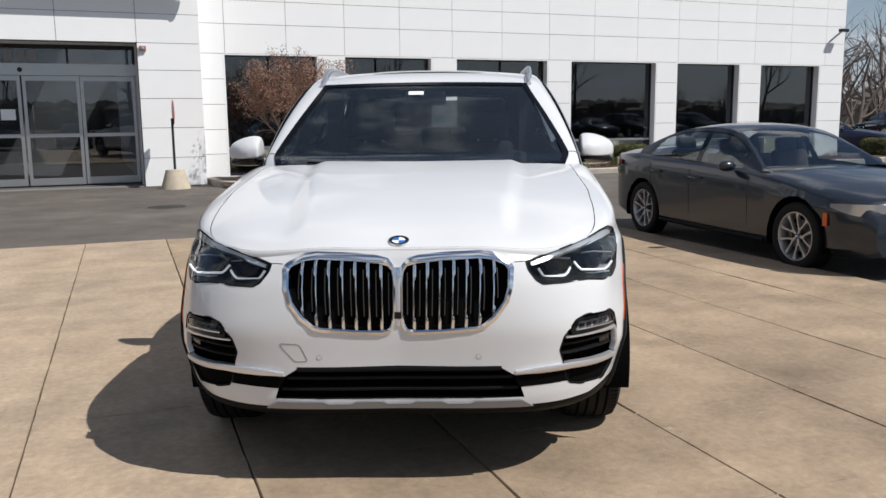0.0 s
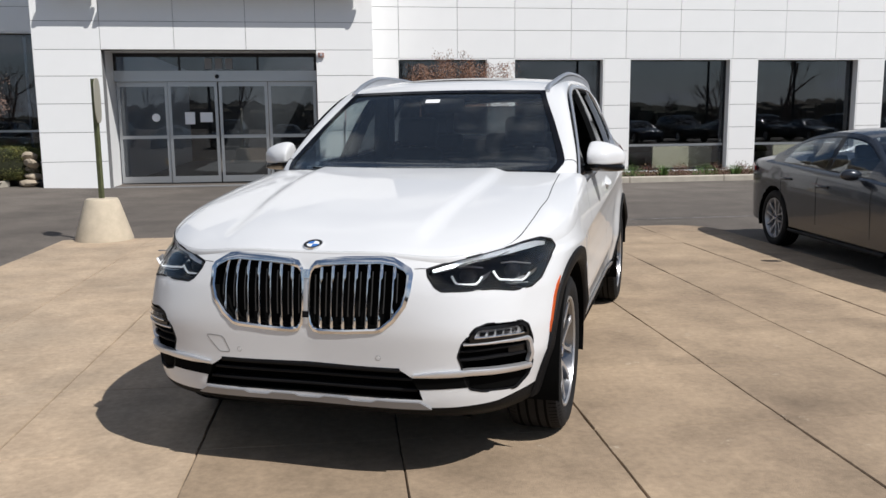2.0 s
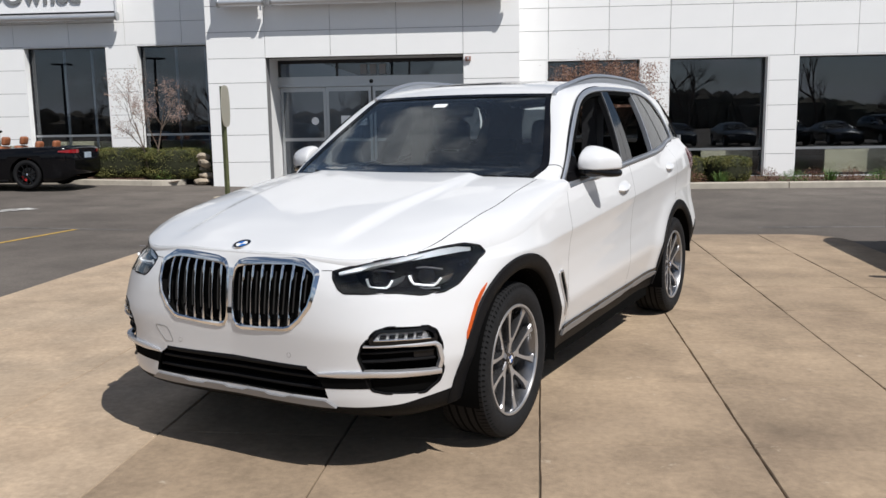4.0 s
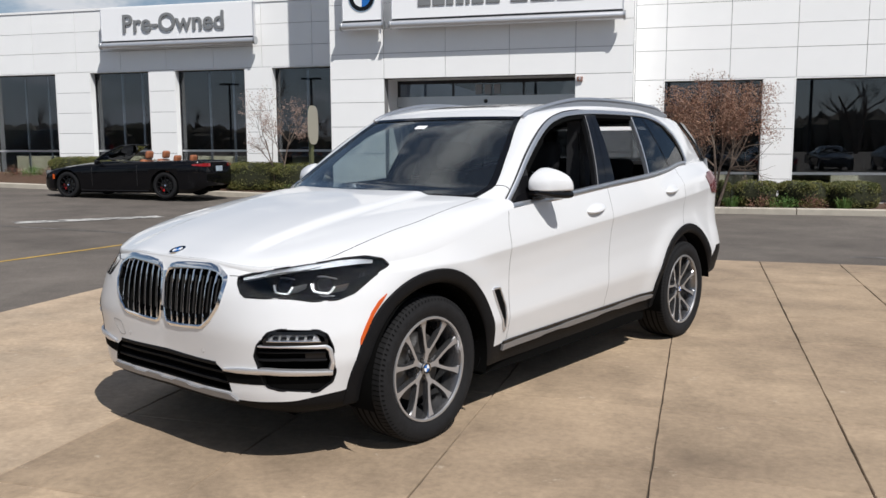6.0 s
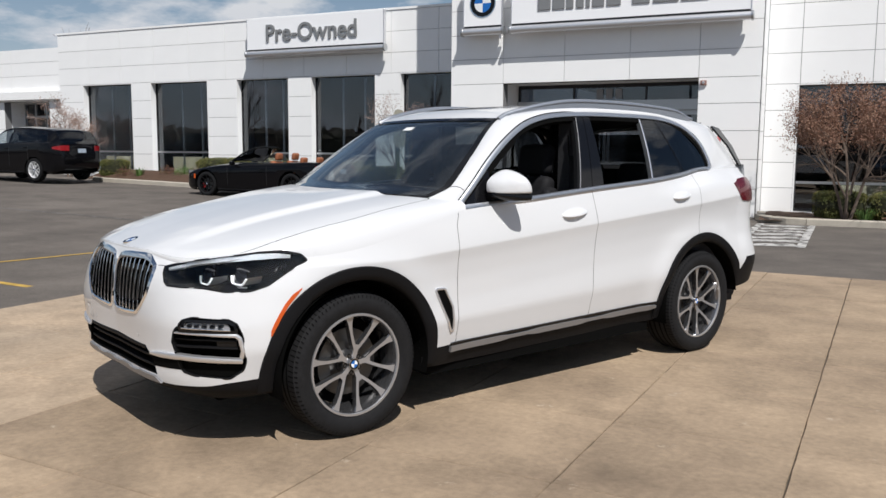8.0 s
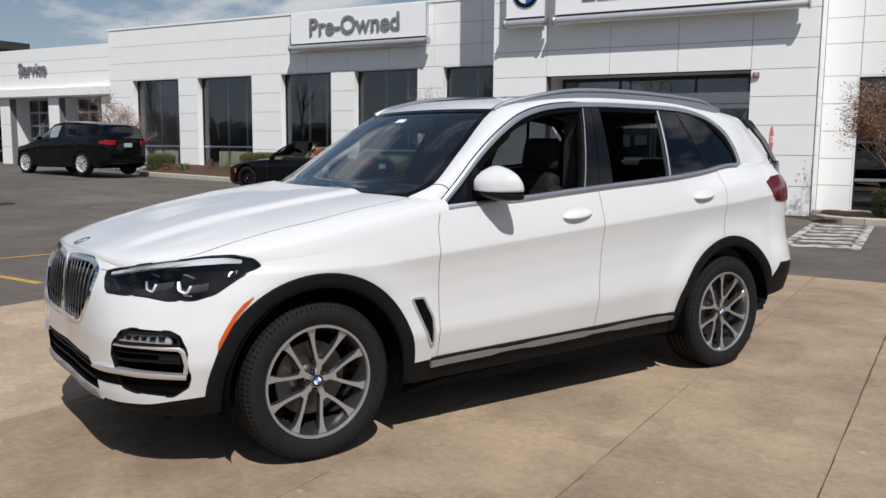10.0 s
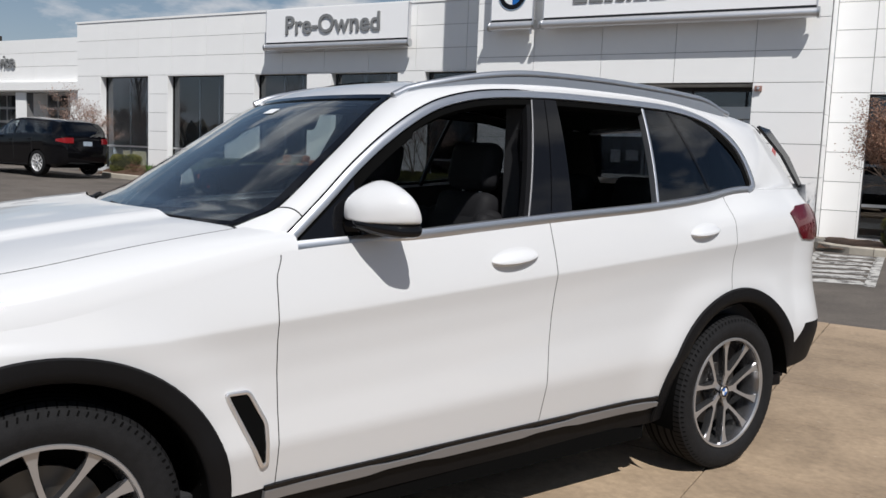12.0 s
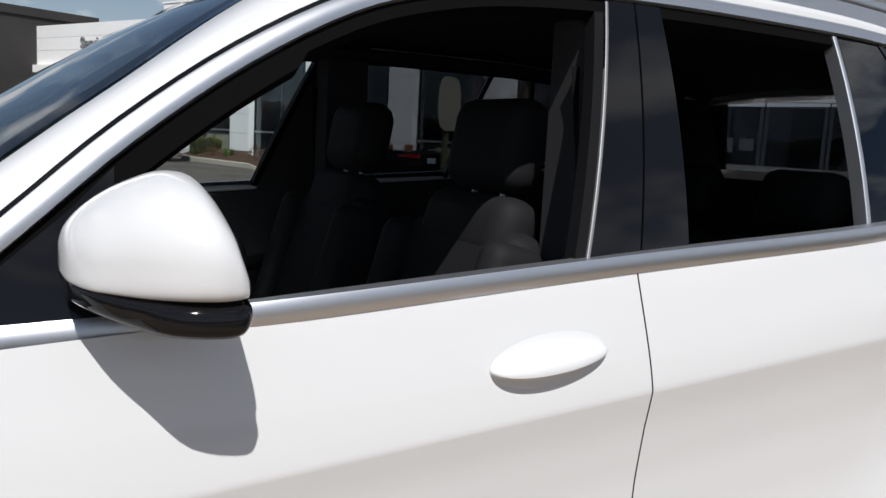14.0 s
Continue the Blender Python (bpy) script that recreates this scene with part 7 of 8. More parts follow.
def build_tree(name, label, m, height, spread_r, stems, leaf, n_leaf, leaf_size, seed, crown_from=0.45, trunk_r=0.04, category="tree", flat=0.35, low=0.3):
    """A small tree: leaning stems fork into limbs and twigs; leaves sit along the twigs."""
    rng = random.Random(seed)
    t = empty(name, m, label, category)
    wood, ends = bmesh.new(), []

    def limb(p, way, length, r, depth):
        pts, rs = [p.copy()], [r]
        q = p.copy()
        w = way.copy()
        k = 4
        for i in range(k):
            w = (w + Vector((rng.gauss(0, 0.14), rng.gauss(0, 0.14), rng.gauss(0.03, 0.08)))).normalized()
            q = q + w * length / k
            pts.append(q.copy())
            rs.append(r * (1 - 0.55 * (i + 1) / k))
        tube(wood, pts, rs, n=6 if depth < 2 else 4)
        if depth >= 3:
            for i in range(1, k + 1):
                ends.append((pts[i], length * 0.35))
            return
        if depth == 2:
            ends.append((pts[-1], length * 0.4))
        for _ in range(rng.choice((3, 4)) if depth else 4):
            at = rng.uniform(0.45, 1.0)
            b = pts[min(k, int(at * k))]
            out = (w + Vector((rng.gauss(0, 0.75), rng.gauss(0, 0.75), rng.gauss(0.1, flat)))).normalized()
            limb(b, out, length * rng.uniform(0.5, 0.75), rs[min(k, int(at * k))] * 0.65, depth + 1)
    for i in range(stems):
        a = 2 * math.pi * i / max(1, stems) + rng.uniform(-0.4, 0.4)
        lean = Vector((math.cos(a) * 0.32, math.sin(a) * 0.32, 1)).normalized() if stems > 1 else Vector((rng.gauss(0, 0.05), rng.gauss(0, 0.05), 1)).normalized()
        limb(Vector((math.cos(a) * 0.06 * (stems > 1), math.sin(a) * 0.06 * (stems > 1), 0)), lean, height * crown_from, trunk_r, 0)
    tops = [v.co.z for v in wood.verts]
    f = height / max(tops)
    wide = max(max(abs(v.co.x), abs(v.co.y)) for v in wood.verts)
    g = spread_r / wide
    for v in wood.verts:
        k = smoothstep(0.0, height * crown_from, v.co.z)
        v.co = Vector((v.co.x * (1 + (g - 1) * k), v.co.y * (1 + (g - 1) * k), v.co.z * f))
    part("trunk", wood, M_BARK if leaf else M_TWIG, t, smooth=60)
    if leaf:
        bm = bmesh.new()
        pts = []
        for _ in range(n_leaf):
            p, r = rng.choice(ends)
            q = p + Vector((rng.gauss(0, 1), rng.gauss(0, 1), rng.gauss(0, 0.8))) * r * 0.5
            k = smoothstep(0.0, height * crown_from, q.z)
            pts.append((q.x * (1 + (g - 1) * k), q.y * (1 + (g - 1) * k), q.z * f if q.z * f > low + rng.gauss(0, 0.14) else low + rng.uniform(0.0, 1.0) * (height - low) * 0.8))
        leaf_cards(bm, pts, leaf_size, rng)
        part("crown", bm, leaf, t, flip=False)
    return t


build_tree("ornamental_tree", "bronze-leaved multi-stem crab apple before a window", SITE @ pose(3.05, 15.5, ground_height(3) + 0.08), 3.0, 1.42, 4, M_CRAB, 17000, 0.022, 4, 0.45, 0.036, low=1.62)
build_tree("ornamental_tree", "sparse pale-budding crab apple by the entrance", SITE @ pose(-8.35, 16.75, ground_height(-8.3) + 0.08), 2.9, 1.15, 2, M_BLOSSOM, 2600, 0.021, 8, 0.40, 0.030)
build_tree("ornamental_tree", "pale-budding ornamental tree near the service bays", SITE @ pose(-22.6, 17.6, ground_height(-22)), 3.0, 1.6, 3, M_BLOSSOM, 5200, 0.024, 12, 0.40, 0.034)


def build_tuft(seed, material, n=70, h=0.30, r=0.22):
    rng = random.Random(seed)
    bm = bmesh.new()
    for _ in range(n):
        a, q = rng.uniform(0, 2 * math.pi), rng.uniform(0, r * 0.6)
        base = Vector((q * math.cos(a), q * math.sin(a), 0))
        out = Vector((math.cos(a), math.sin(a), 0)) * rng.uniform(0.1, r)
        hh = h * rng.uniform(0.6, 1.1)
        w = Vector((-math.sin(a), math.cos(a), 0)) * 0.009
        p1, p2 = base + out * 0.45 + Vector((0, 0, hh * 0.75)), base + out + Vector((0, 0, hh))
        v = [bm.verts.new(base - w), bm.verts.new(base + w), bm.verts.new(p1 + w * 0.8), bm.verts.new(p1 - w * 0.8), bm.verts.new(p2)]
        bm.faces.new(v[:4])
        bm.faces.new((v[3], v[2], v[4]))
    return bm


def build_low_bush(seed, material, n=260, r=0.32, h=0.36):
    rng = random.Random(seed)
    bm = bmesh.new()
    pts = []
    for _ in range(n):
        a = rng.uniform(0, 2 * math.pi)
        q = r * math.sqrt(rng.random())
        pts.append((q * math.cos(a), q * math.sin(a), h * rng.random() * (1.1 - q / r * 0.6)))
    leaf_cards(bm, pts, 0.026, rng)
    for _ in range(14):
        a = rng.uniform(0, 2 * math.pi)
        q = r * rng.random()
        cyl(bm, (0.03 * math.cos(a), 0.03 * math.sin(a), 0), (q * math.cos(a), q * math.sin(a), h * rng.uniform(0.6, 1.0)), 0.005, 0.003, n=4)
    return bm


tuft = obj("day_lily", build_tuft(1, M_GRASSY), M_GRASSY, flip=False)
low1 = obj("low_shrub", build_low_bush(2, M_REDSTEM), M_REDSTEM, flip=False)
low2 = obj("low_shrub", build_low_bush(3, M_GRASSY, 320), M_GRASSY, flip=False)
rng_p = random.Random(11)
first = set()
PLANT_ROWS = [(s, 15.25 + rng_p.uniform(0, 0.1)) for s in [3.4, 4.0, 4.5, 5.1, 5.7]] + [(s, 15.45 + rng_p.uniform(0, 0.5)) for s in [6.9, 7.4, 7.9, 8.3, 8.8, 9.3, 9.7, 10.1, 10.5, 11.0, 11.5, 12.1, 12.6, 13.2, 13.8, 14.6, 15.4, 16.3, 17.2, 18.5, 20.0]]
PLANT_ROWS += [(s, 16.8 + rng_p.uniform(0, 0.8)) for s in [-8.0, -8.7, -9.8, -10.6, -11.4, -13.6, -14.0, -14.5, -15.0, -15.5, -16.0, -16.5, -17.0, -17.6, -18.6, -19.2]]
for k, (s, d) in enumerate(PLANT_ROWS):
    o = (tuft, low1, low2, low1)[k % 4]
    m = SITE @ pose(s, d, ground_height(s) + 0.08 + west_bank(s, d), 0, 0, rng_p.uniform(0, 360))
    if o in first:
        c = copy_thing(o, m)
    else:
        o.matrix_world = m
        first.add(o)
        c = o
    lab = "green tuft of day lily leaves in bark mulch" if o is tuft else "low reddish shrub in bark mulch" if o is low1 else "low green shrub in bark mulch"
    tagged(c, lab, "plant", "bed plants")

# rocks by the entrance corner
def build_rock(seed, r):
    bm = bmesh.new()
    bmesh.ops.create_icosphere(bm, subdivisions=2, radius=r)
    for v in bm.verts:
        n = noise.noise(v.co * (2.2 / r) + Vector((seed, 0, 0)))
        v.co = Vector((v.co.x * 1.3, v.co.y, v.co.z * 0.55)) * (1 + 0.25 * n)
    return bm


for k in range(5):
    o = obj("landscape_rock", build_rock(k, 0.17), mat("buff_rock", (0.36, 0.30, 0.23), 0.9, vary=0.25, scale=7, bump=0.5, bump_scale=30))
    o.matrix_world = SITE @ pose(-7.05 + 0.10 * (k % 2), 16.75 + 0.12 * (k % 3), ground_height(-7) + 0.10 + 0.15 * k, 8 * k, 5 * k, 40 * k)
    tagged(o, "stacked buff limestone rock beside the bushes", "rock", "stacked rocks")

# ---- bare trees beyond the lot ----
far_a = build_tree("bare_tree", "tall leafless tree beyond the lot", pose(62, 66, -0.05), 13.0, 5.0, 1, None, 0, 0, 21, 0.36, 0.20, flat=0.6)
far_b = build_tree("bare_tree", "tall leafless tree beyond the lot", pose(70, 60, -0.05), 11.0, 5.5, 2, None, 0, 0, 22, 0.34, 0.16, flat=0.6)
rng_t = random.Random(9)
for k in range(46):
    a = 2 * math.pi * k / 46 + rng_t.uniform(-0.05, 0.05)
    r = rng_t.uniform(85, 130)
    c = copy_thing(far_a if k % 2 else far_b, pose(r * math.cos(a), r * math.sin(a), -0.05, 0, 0, rng_t.uniform(0, 360)))
    c.scale = [rng_t.uniform(0.75, 1.25)] * 3
for k, (x, y) in enumerate(((25.5, 52), (29.5, 56), (28, 62), (33.5, 66), (31, 70), (38, 74), (36, 80), (42, 78), (44, 88))):
    c = copy_thing(far_a if k % 2 else far_b, pose(x, y, -0.05, 0, 0, 50 * k))
    c.scale = [0.70 + 0.1 * (k % 3)] * 3
for k in range(26):
    a = radians(-150 + 6.4 * k + rng_t.uniform(-3, 3))
    r = rng_t.uniform(95, 135)
    c = copy_thing(far_a if k % 2 else far_b, pose(r * math.cos(a), r * math.sin(a), -0.05, 0, 0, rng_t.uniform(0, 360)))
    c.scale = [rng_t.uniform(0.5, 0.8)] * 3
for o in list(scene.objects):
    if o.name.startswith("bare_tree"):
        tagged(o, "tall leafless tree beyond the lot", "tree", "bare trees")


def build_far_woods():
    """A low belt of brush and evergreens round the lot."""
    rng = random.Random(31)
    bm = bmesh.new()
    for k in range(4200):
        a = rng.uniform(0, 2 * math.pi)
        r = rng.uniform(132, 150)
        h = rng.uniform(3.4, 6.0) * (1 + 0.25 * math.sin(5 * a) + 0.15 * math.sin(13 * a))
        b = Vector((r * math.cos(a), r * math.sin(a), -0.3))
        w = rng.uniform(1.2, 2.8)
        vs = [bm.verts.new(b + Vector((w * math.cos(t), w * math.sin(t), 0))) for t in (0.3, 2.4, 4.5)]
        mid = [bm.verts.new(b + Vector((w * 1.1 * math.cos(t), w * 1.1 * math.sin(t), h * 0.8))) for t in (0.9, 3.0, 5.1)]
        top = bm.verts.new(b + Vector((rng.uniform(-0.5, 0.5), rng.uniform(-0.5, 0.5), h)))
        for i in range(3):
            bm.faces.new((vs[i], vs[(i + 1) % 3], mid[i]))
            bm.faces.new((mid[i], vs[(i + 1) % 3], mid[(i + 1) % 3]))
            bm.faces.new((mid[i], mid[(i + 1) % 3], top))
    ob = obj("backdrop", bm, mat("far_brush", (0.17, 0.15, 0.125), 0.95, second=(0.085, 0.095, 0.065), sec_scale=0.05, vary=0.3, scale=0.4), flip=False)
    tagged(ob, "distant brown brush and woods round the lot", "woods", kind="stuff")


build_far_woods()

# ---- other cars ----
def car_paint(name, c, rough=0.3):
    return mat(name, c, rough, 0.35, coat=0.55)


M_CARWIN = mat("parked_car_glass", (0.74, 0.79, 0.80), 0.0, trans=1.0, ior=1.5)


def spec_sedan():
    return dict(wb=2.81, front=-0.80, rear=3.84, width=0.905, nose=(0.24, 5.0), chin=0.03, r=0.332, ride=0.20, axle=0.332,
                hood=((-0.80, 0.56), (-0.76, 0.72), (-0.55, 0.80), (-0.2, 0.875), (0.3, 0.94), (0.62, 0.970)),
                belt=((-0.80, 0.54), (-0.7, 0.68), (0.0, 0.82), (0.6, 0.90), (1.5, 0.945), (2.6, 0.985), (3.4, 1.0), (3.75, 0.96), (3.84, 0.82)),
                roof=((0.62, 0.955), (1.0, 1.19), (1.32, 1.345), (1.7, 1.398), (2.1, 1.392), (2.45, 1.335), (2.75, 1.225), (3.02, 1.105), (3.3, 1.082), (3.7, 1.060), (3.84, 0.86)),
                glass=(0.62, 3.02), roof_w=0.57, pillars=((1.30, 1.72), (1.78, 1.80)), doors=(0.72, 1.78, 2.62), side=((0.95, 1.73), (1.81, 2.50), (2.52, 2.66)), ws=1.30, rw=2.50, dlo=(0.92, 2.74, 0.62), bp=1.72, lamp=(0.645, 0.075))


def spec_suv():
    return dict(wb=2.93, front=-0.85, rear=4.00, width=0.96, r=0.365, ride=0.25, axle=0.365,
                hood=((-0.85, 0.55), (-0.80, 0.85), (-0.6, 0.95), (0.0, 1.05), (0.45, 1.13)),
                belt=((-0.85, 0.55), (-0.75, 0.80), (0.0, 0.95), (0.6, 1.10), (1.7, 1.18), (3.0, 1.22), (3.7, 1.20), (3.93, 1.10), (4.0, 0.85)),
                roof=((0.45, 1.13), (0.85, 1.38), (1.2, 1.62), (1.65, 1.715), (2.2, 1.73), (2.8, 1.70), (3.25, 1.67), (3.58, 1.62), (3.64, 1.585), (3.75, 1.45), (3.86, 1.30), (3.94, 1.16), (3.98, 1.06), (4.0, 0.9)),
                glass=(0.45, 3.93), roof_w=0.66, pillars=(), doors=(0.72, 1.80, 2.70), side=(), ws=1.22, rw=3.60, rw_foot=1.17, dlo=(0.78, 3.52, 0.55), bp=1.74, lamp=(0.84, 0.06), tail=0.17, tail_l=0.26, tint=True)


def spec_cabrio():
    d = spec_sedan()
    d.update(roof=((0.70, 0.95), (1.05, 1.14), (1.40, 1.31), (1.46, 1.32)), glass=(0.62, 1.46), doors=(0.75, 2.05), side=(), open_top=True, ride=0.15, tail_h=0.5, tail_l=0.28)
    for k in ("hood", "belt", "roof"):
        d[k] = tuple((y, 0.94 * z) for y, z in d[k])
    return d


WHEEL_COATS = {}
M_TAILRED = mat("tail_red", (0.24, 0.008, 0.012), 0.15, coat=0.8)


def build_parked_car(name, spec, paint, label, spokes_mat, detail=True):
    """Body skin from cross sections, cabin of glass and pillars, wheels, lamps, handles. Nose towards -y."""
    t = empty(name)
    tagged(t, label, "car")
    col = lambda pts, y: ease_list(y, [p[0] for p in pts], [p[1] for p in pts])
    wb, W = spec["wb"], spec["width"]
    n = 64
    y0, y1 = spec["front"], spec["rear"]
    ys = [y0 + (y1 - y0) * 0.5 * (1 - math.cos(math.pi * i / n)) for i in range(n + 1)]
    cab0, cab1 = spec["glass"]
    roof0 = spec["roof"][0][0]

    def plan(y):
        f = max(0.0, (0.35 - y) / (0.35 - y0))
        b = max(0.0, (y - (y1 - 1.0)) / 1.0)
        return W * (1 - spec.get("nose", (0.40, 4.0))[0] * f ** spec.get("nose", (0.40, 4.0))[1]) * (1 - 0.30 * b ** 4.0)

    def deck(y):
        return col(spec["hood"], y) if y < roof0 else (col(spec["belt"], y) + 0.02 if spec.get("open_top") or y > cab1 else col(spec["belt"], y))
    bm = bmesh.new()
    rows = []
    for y in ys:
        w, bz = plan(y), col(spec["belt"], y)
        e = min(1.0, max(0.0, (y - y0) / 0.12))
        lo = spec["ride"] + spec.get("chin", 0.14) * max(0.0, 1 - (y - y0) / 0.35) ** 2 + 0.16 * max(0.0, 1 - (y1 - y) / 0.5) ** 2
        top = max(deck(y), bz + 0.01) if not (cab0 <= y <= cab1 and not spec.get("open_top")) else bz + 0.005
        if y > cab1 and not spec.get("open_top"):
            top = max(col(spec["roof"], y), bz + 0.01)
        sec = [(w * 0.86, lo), (w * 0.975, lo + 0.08), (w * 0.985, lo + (bz - lo) * 0.35), (w * 0.99, lo + (bz - lo) * 0.58), (w * 1.0, lo + (bz - lo) * 0.78), (w * 0.965, bz - 0.02), (w * 0.93, bz + 0.004)]
        if cab0 + 0.25 <= y <= cab1 - 0.2:
            sec += [(w * 0.90, bz + 0.004)] * 3
        else:
            for k in (0.75, 0.4, 0.0):
                sec.append((w * 0.92 * k, bz + (top - bz) * (1 - k ** 2.5)))
        left = [(x, y, z) for x, z in sec]
        right = [(-x, y, z) for x, z in sec]
        rows.append((left, right))
    for side in (0, 1):
        grid(bm, [r[side] for r in rows])
    for end in (0, -1):
        a, b = rows[end]
        vs = [bm.verts.new(p) for p in a] + [bm.verts.new(p) for p in b[::-1]]
        bm.faces.new(vs)
    bmesh.ops.remove_doubles(bm, verts=bm.verts[:], dist=0.001)
    cut = spec["r"] + 0.055
    # finer skin round the wheels, cut to a circle
    es = [e for e in bm.edges if any(min(math.hypot(v.co.y - q, v.co.z - spec["axle"]) for q in (0, wb)) < cut + 0.12 for v in e.verts) and abs(e.verts[0].co.x) > 0.55]
    bmesh.ops.subdivide_edges(bm, edges=es, cuts=3, use_grid_fill=True)
    for v in bm.verts:
        for q in (0, wb):
            dy, dz = v.co.y - q, v.co.z - spec["axle"]
            r = math.hypot(dy, dz)
            if abs(v.co.x) > 0.55 and cut - 0.02 < r < cut + 0.02:
                v.co.y, v.co.z = q + dy * cut / r, spec["axle"] + dz * cut / r
    dead = [f for f in bm.faces if all(abs(v.co.x) > 0.5 and min(math.hypot(v.co.y - q, v.co.z - spec["axle"]) for q in (0, wb)) < cut + 0.004 for v in f.verts)]
    bmesh.ops.delete(bm, geom=dead, context="FACES")
    part("body", bm, paint, t, smooth=42)
    part("underbody", boxes((-W * 0.80, W * 0.80, y0 + 0.5, y1 - 0.4, spec["ride"] - 0.02, spec["ride"] + 0.06)), M_DARK, t)
    for q in (0.0, wb):
        for s in (1, -1):
            bm = bmesh.new()
            rr = [[(s * x, q + (cut + 0.004) * math.cos(a), spec["axle"] + (cut + 0.004) * math.sin(a)) for a in np.linspace(-0.3, math.pi + 0.3, 26)] for x in (W * 0.985, W * 0.62)]
            rr.append([(s * W * 0.61, q, spec["axle"])] * 26)
            grid(bm, rr)
            part("wheel_housing", bm, M_DARK, t)
    # cabin
    if not spec.get("open_top"):
        ks = (0.0, 0.05, 0.25, 0.5, 0.72, 0.85, 0.90, 1.0)
        caps = (0.94, 0.8, 0.6, 0.4, 0.2, 0.0)
        n_up, rw = len(ks), spec["roof_w"]
        gy = [cab0 + (cab1 - cab0) * i / 150 for i in range(151)]
        secs = []
        for y in gy:
            w, bz, rz = plan(y) * 0.91, col(spec["belt"], y), col(spec["roof"], y)
            f = min(1.0, max(0.0, (rz - bz) / 0.42))
            up = [(w + (rw - w) * f * k ** 1.2, bz + (rz - 0.045 * f - bz) * k) for k in ks]
            secs.append((up + [(up[-1][0] * k, rz - 0.045 * f * k ** 3) for k in caps], bz))
        front, back, lean = spec["dlo"]
        pieces = {}
        for i in range(150):
            yc, bz = (gy[i] + gy[i + 1]) / 2, secs[i][1]
            for j in range(len(secs[0][0]) - 1):
                zc = secs[i][0][j][1] - bz
                if j >= n_up - 1:
                    if yc < spec["ws"]:
                        nm = "windscreen" if j > n_up - 1 else "roof"
                    elif yc > spec["rw"]:
                        nm = "rear_window" if j > n_up - 1 and secs[i][0][-1][1] > spec.get("rw_foot", 0.0) else "roof"
                    else:
                        nm = "roof"
                elif yc < front or yc > back - lean * zc:
                    nm = "pillar"
                elif j in (0, 5):
                    nm = "window_trim"
                elif j == 6:
                    nm = "pillar"
                elif abs(yc - spec["bp"] - 0.16 * zc) < 0.05:
                    nm = "door_pillar"
                else:
                    nm = "side_glass" if yc < spec["bp"] + 0.16 * zc else "rear_side_glass"
                for sd in (1, -1):
                    quad = [(sd * secs[u][0][v][0], gy[u], secs[u][0][v][1]) for u, v in ((i, j), (i + 1, j), (i + 1, j + 1), (i, j + 1))]
                    pieces.setdefault((nm, 0 if nm in ("roof", "windscreen", "rear_window") else sd), []).append(quad)
        for (nm, sd), quads in pieces.items():
            g = bmesh.new()
            for q in quads:
                g.faces.new([g.verts.new(c) for c in q])
            bmesh.ops.remove_doubles(g, verts=g.verts[:], dist=0.0008)
            is_glass = "glass" in nm or nm in ("windscreen", "rear_window")
            if is_glass:
                bmesh.ops.recalc_face_normals(g, faces=g.faces[:])
                solid(g, 0.004)
            gl = part(nm, g, (M_TINT if spec.get("tint") and nm != "windscreen" and nm != "side_glass" else M_CARWIN) if is_glass else M_GLOSSBLACK if nm in ("window_trim", "door_pillar") else paint, t, smooth=50)
            if is_glass:
                gl.visible_shadow = False
        for s in (-0.38, 0.38):
            for y in (1.55, 2.45):
                b = soft_slab(0.46, 0.55, 0.16, 0.06)
                bmesh.ops.transform(b, matrix=pose(s, y, 0.55, -14, 0, 0), verts=b.verts[:])
                part("seat", b, M_LEATHER, t, smooth=50)
                b = soft_slab(0.26, 0.18, 0.10, 0.04)
                bmesh.ops.transform(b, matrix=pose(s, y + 0.17, spec["belt"][4][1] + 0.10, -10, 0, 0), verts=b.verts[:])
                part("headrest", b, M_LEATHER, t, smooth=50)
        part("cabin_floor", boxes((-0.72, 0.72, 0.5, y1 - 0.6, 0.30, 0.36)), M_INTERIOR, t)
        b = soft_slab(1.35, 0.25, 0.45, 0.07)
        bmesh.ops.transform(b, matrix=pose(0, 0.95, spec["belt"][3][1] - 0.22), verts=b.verts[:])
        part("dashboard", b, M_INTERIOR, t, smooth=50)
    else:
        # windscreen frame and tan seats of the open car
        f = bmesh.new()
        tube(f, [(0.70, 0.72, 0.93), (0.63, 1.10, 1.17), (0.56, 1.44, 1.315), (0.0, 1.36, 1.345), (-0.56, 1.44, 1.315), (-0.63, 1.10, 1.17), (-0.70, 0.72, 0.93)], 0.028, n=8)
        part("windscreen_frame", f, paint, t, smooth=60)
        g = bmesh.new()
        grid(g, [[(0.69, 0.73, 0.93), (0.3, 0.62, 0.95), (-0.3, 0.62, 0.95), (-0.69, 0.73, 0.93)], [(0.56, 1.43, 1.31), (0.25, 1.37, 1.34), (-0.25, 1.37, 1.34), (-0.56, 1.43, 1.31)]])
        part("windscreen", g, M_CARWIN, t, smooth=60)
        tan = mat("cognac_leather", (0.28, 0.10, 0.045), 0.5, vary=0.15, scale=10)
        for s in (-0.38, 0.38):
            for y, h in ((1.88, 0.57), (2.68, 0.46)):
                b = soft_slab(0.46, h, 0.17, 0.06)
                bmesh.ops.transform(b, matrix=pose(s, y, 0.42, -16, 0, 0), verts=b.verts[:])
                part("seat", b, tan, t, smooth=50)
                b = soft_slab(0.27, 0.20, 0.11, 0.05)
                bmesh.ops.transform(b, matrix=pose(s, y + 0.2, 0.42 + h, -10, 0, 0), verts=b.verts[:])
                part("headrest", b, tan, t, smooth=50)
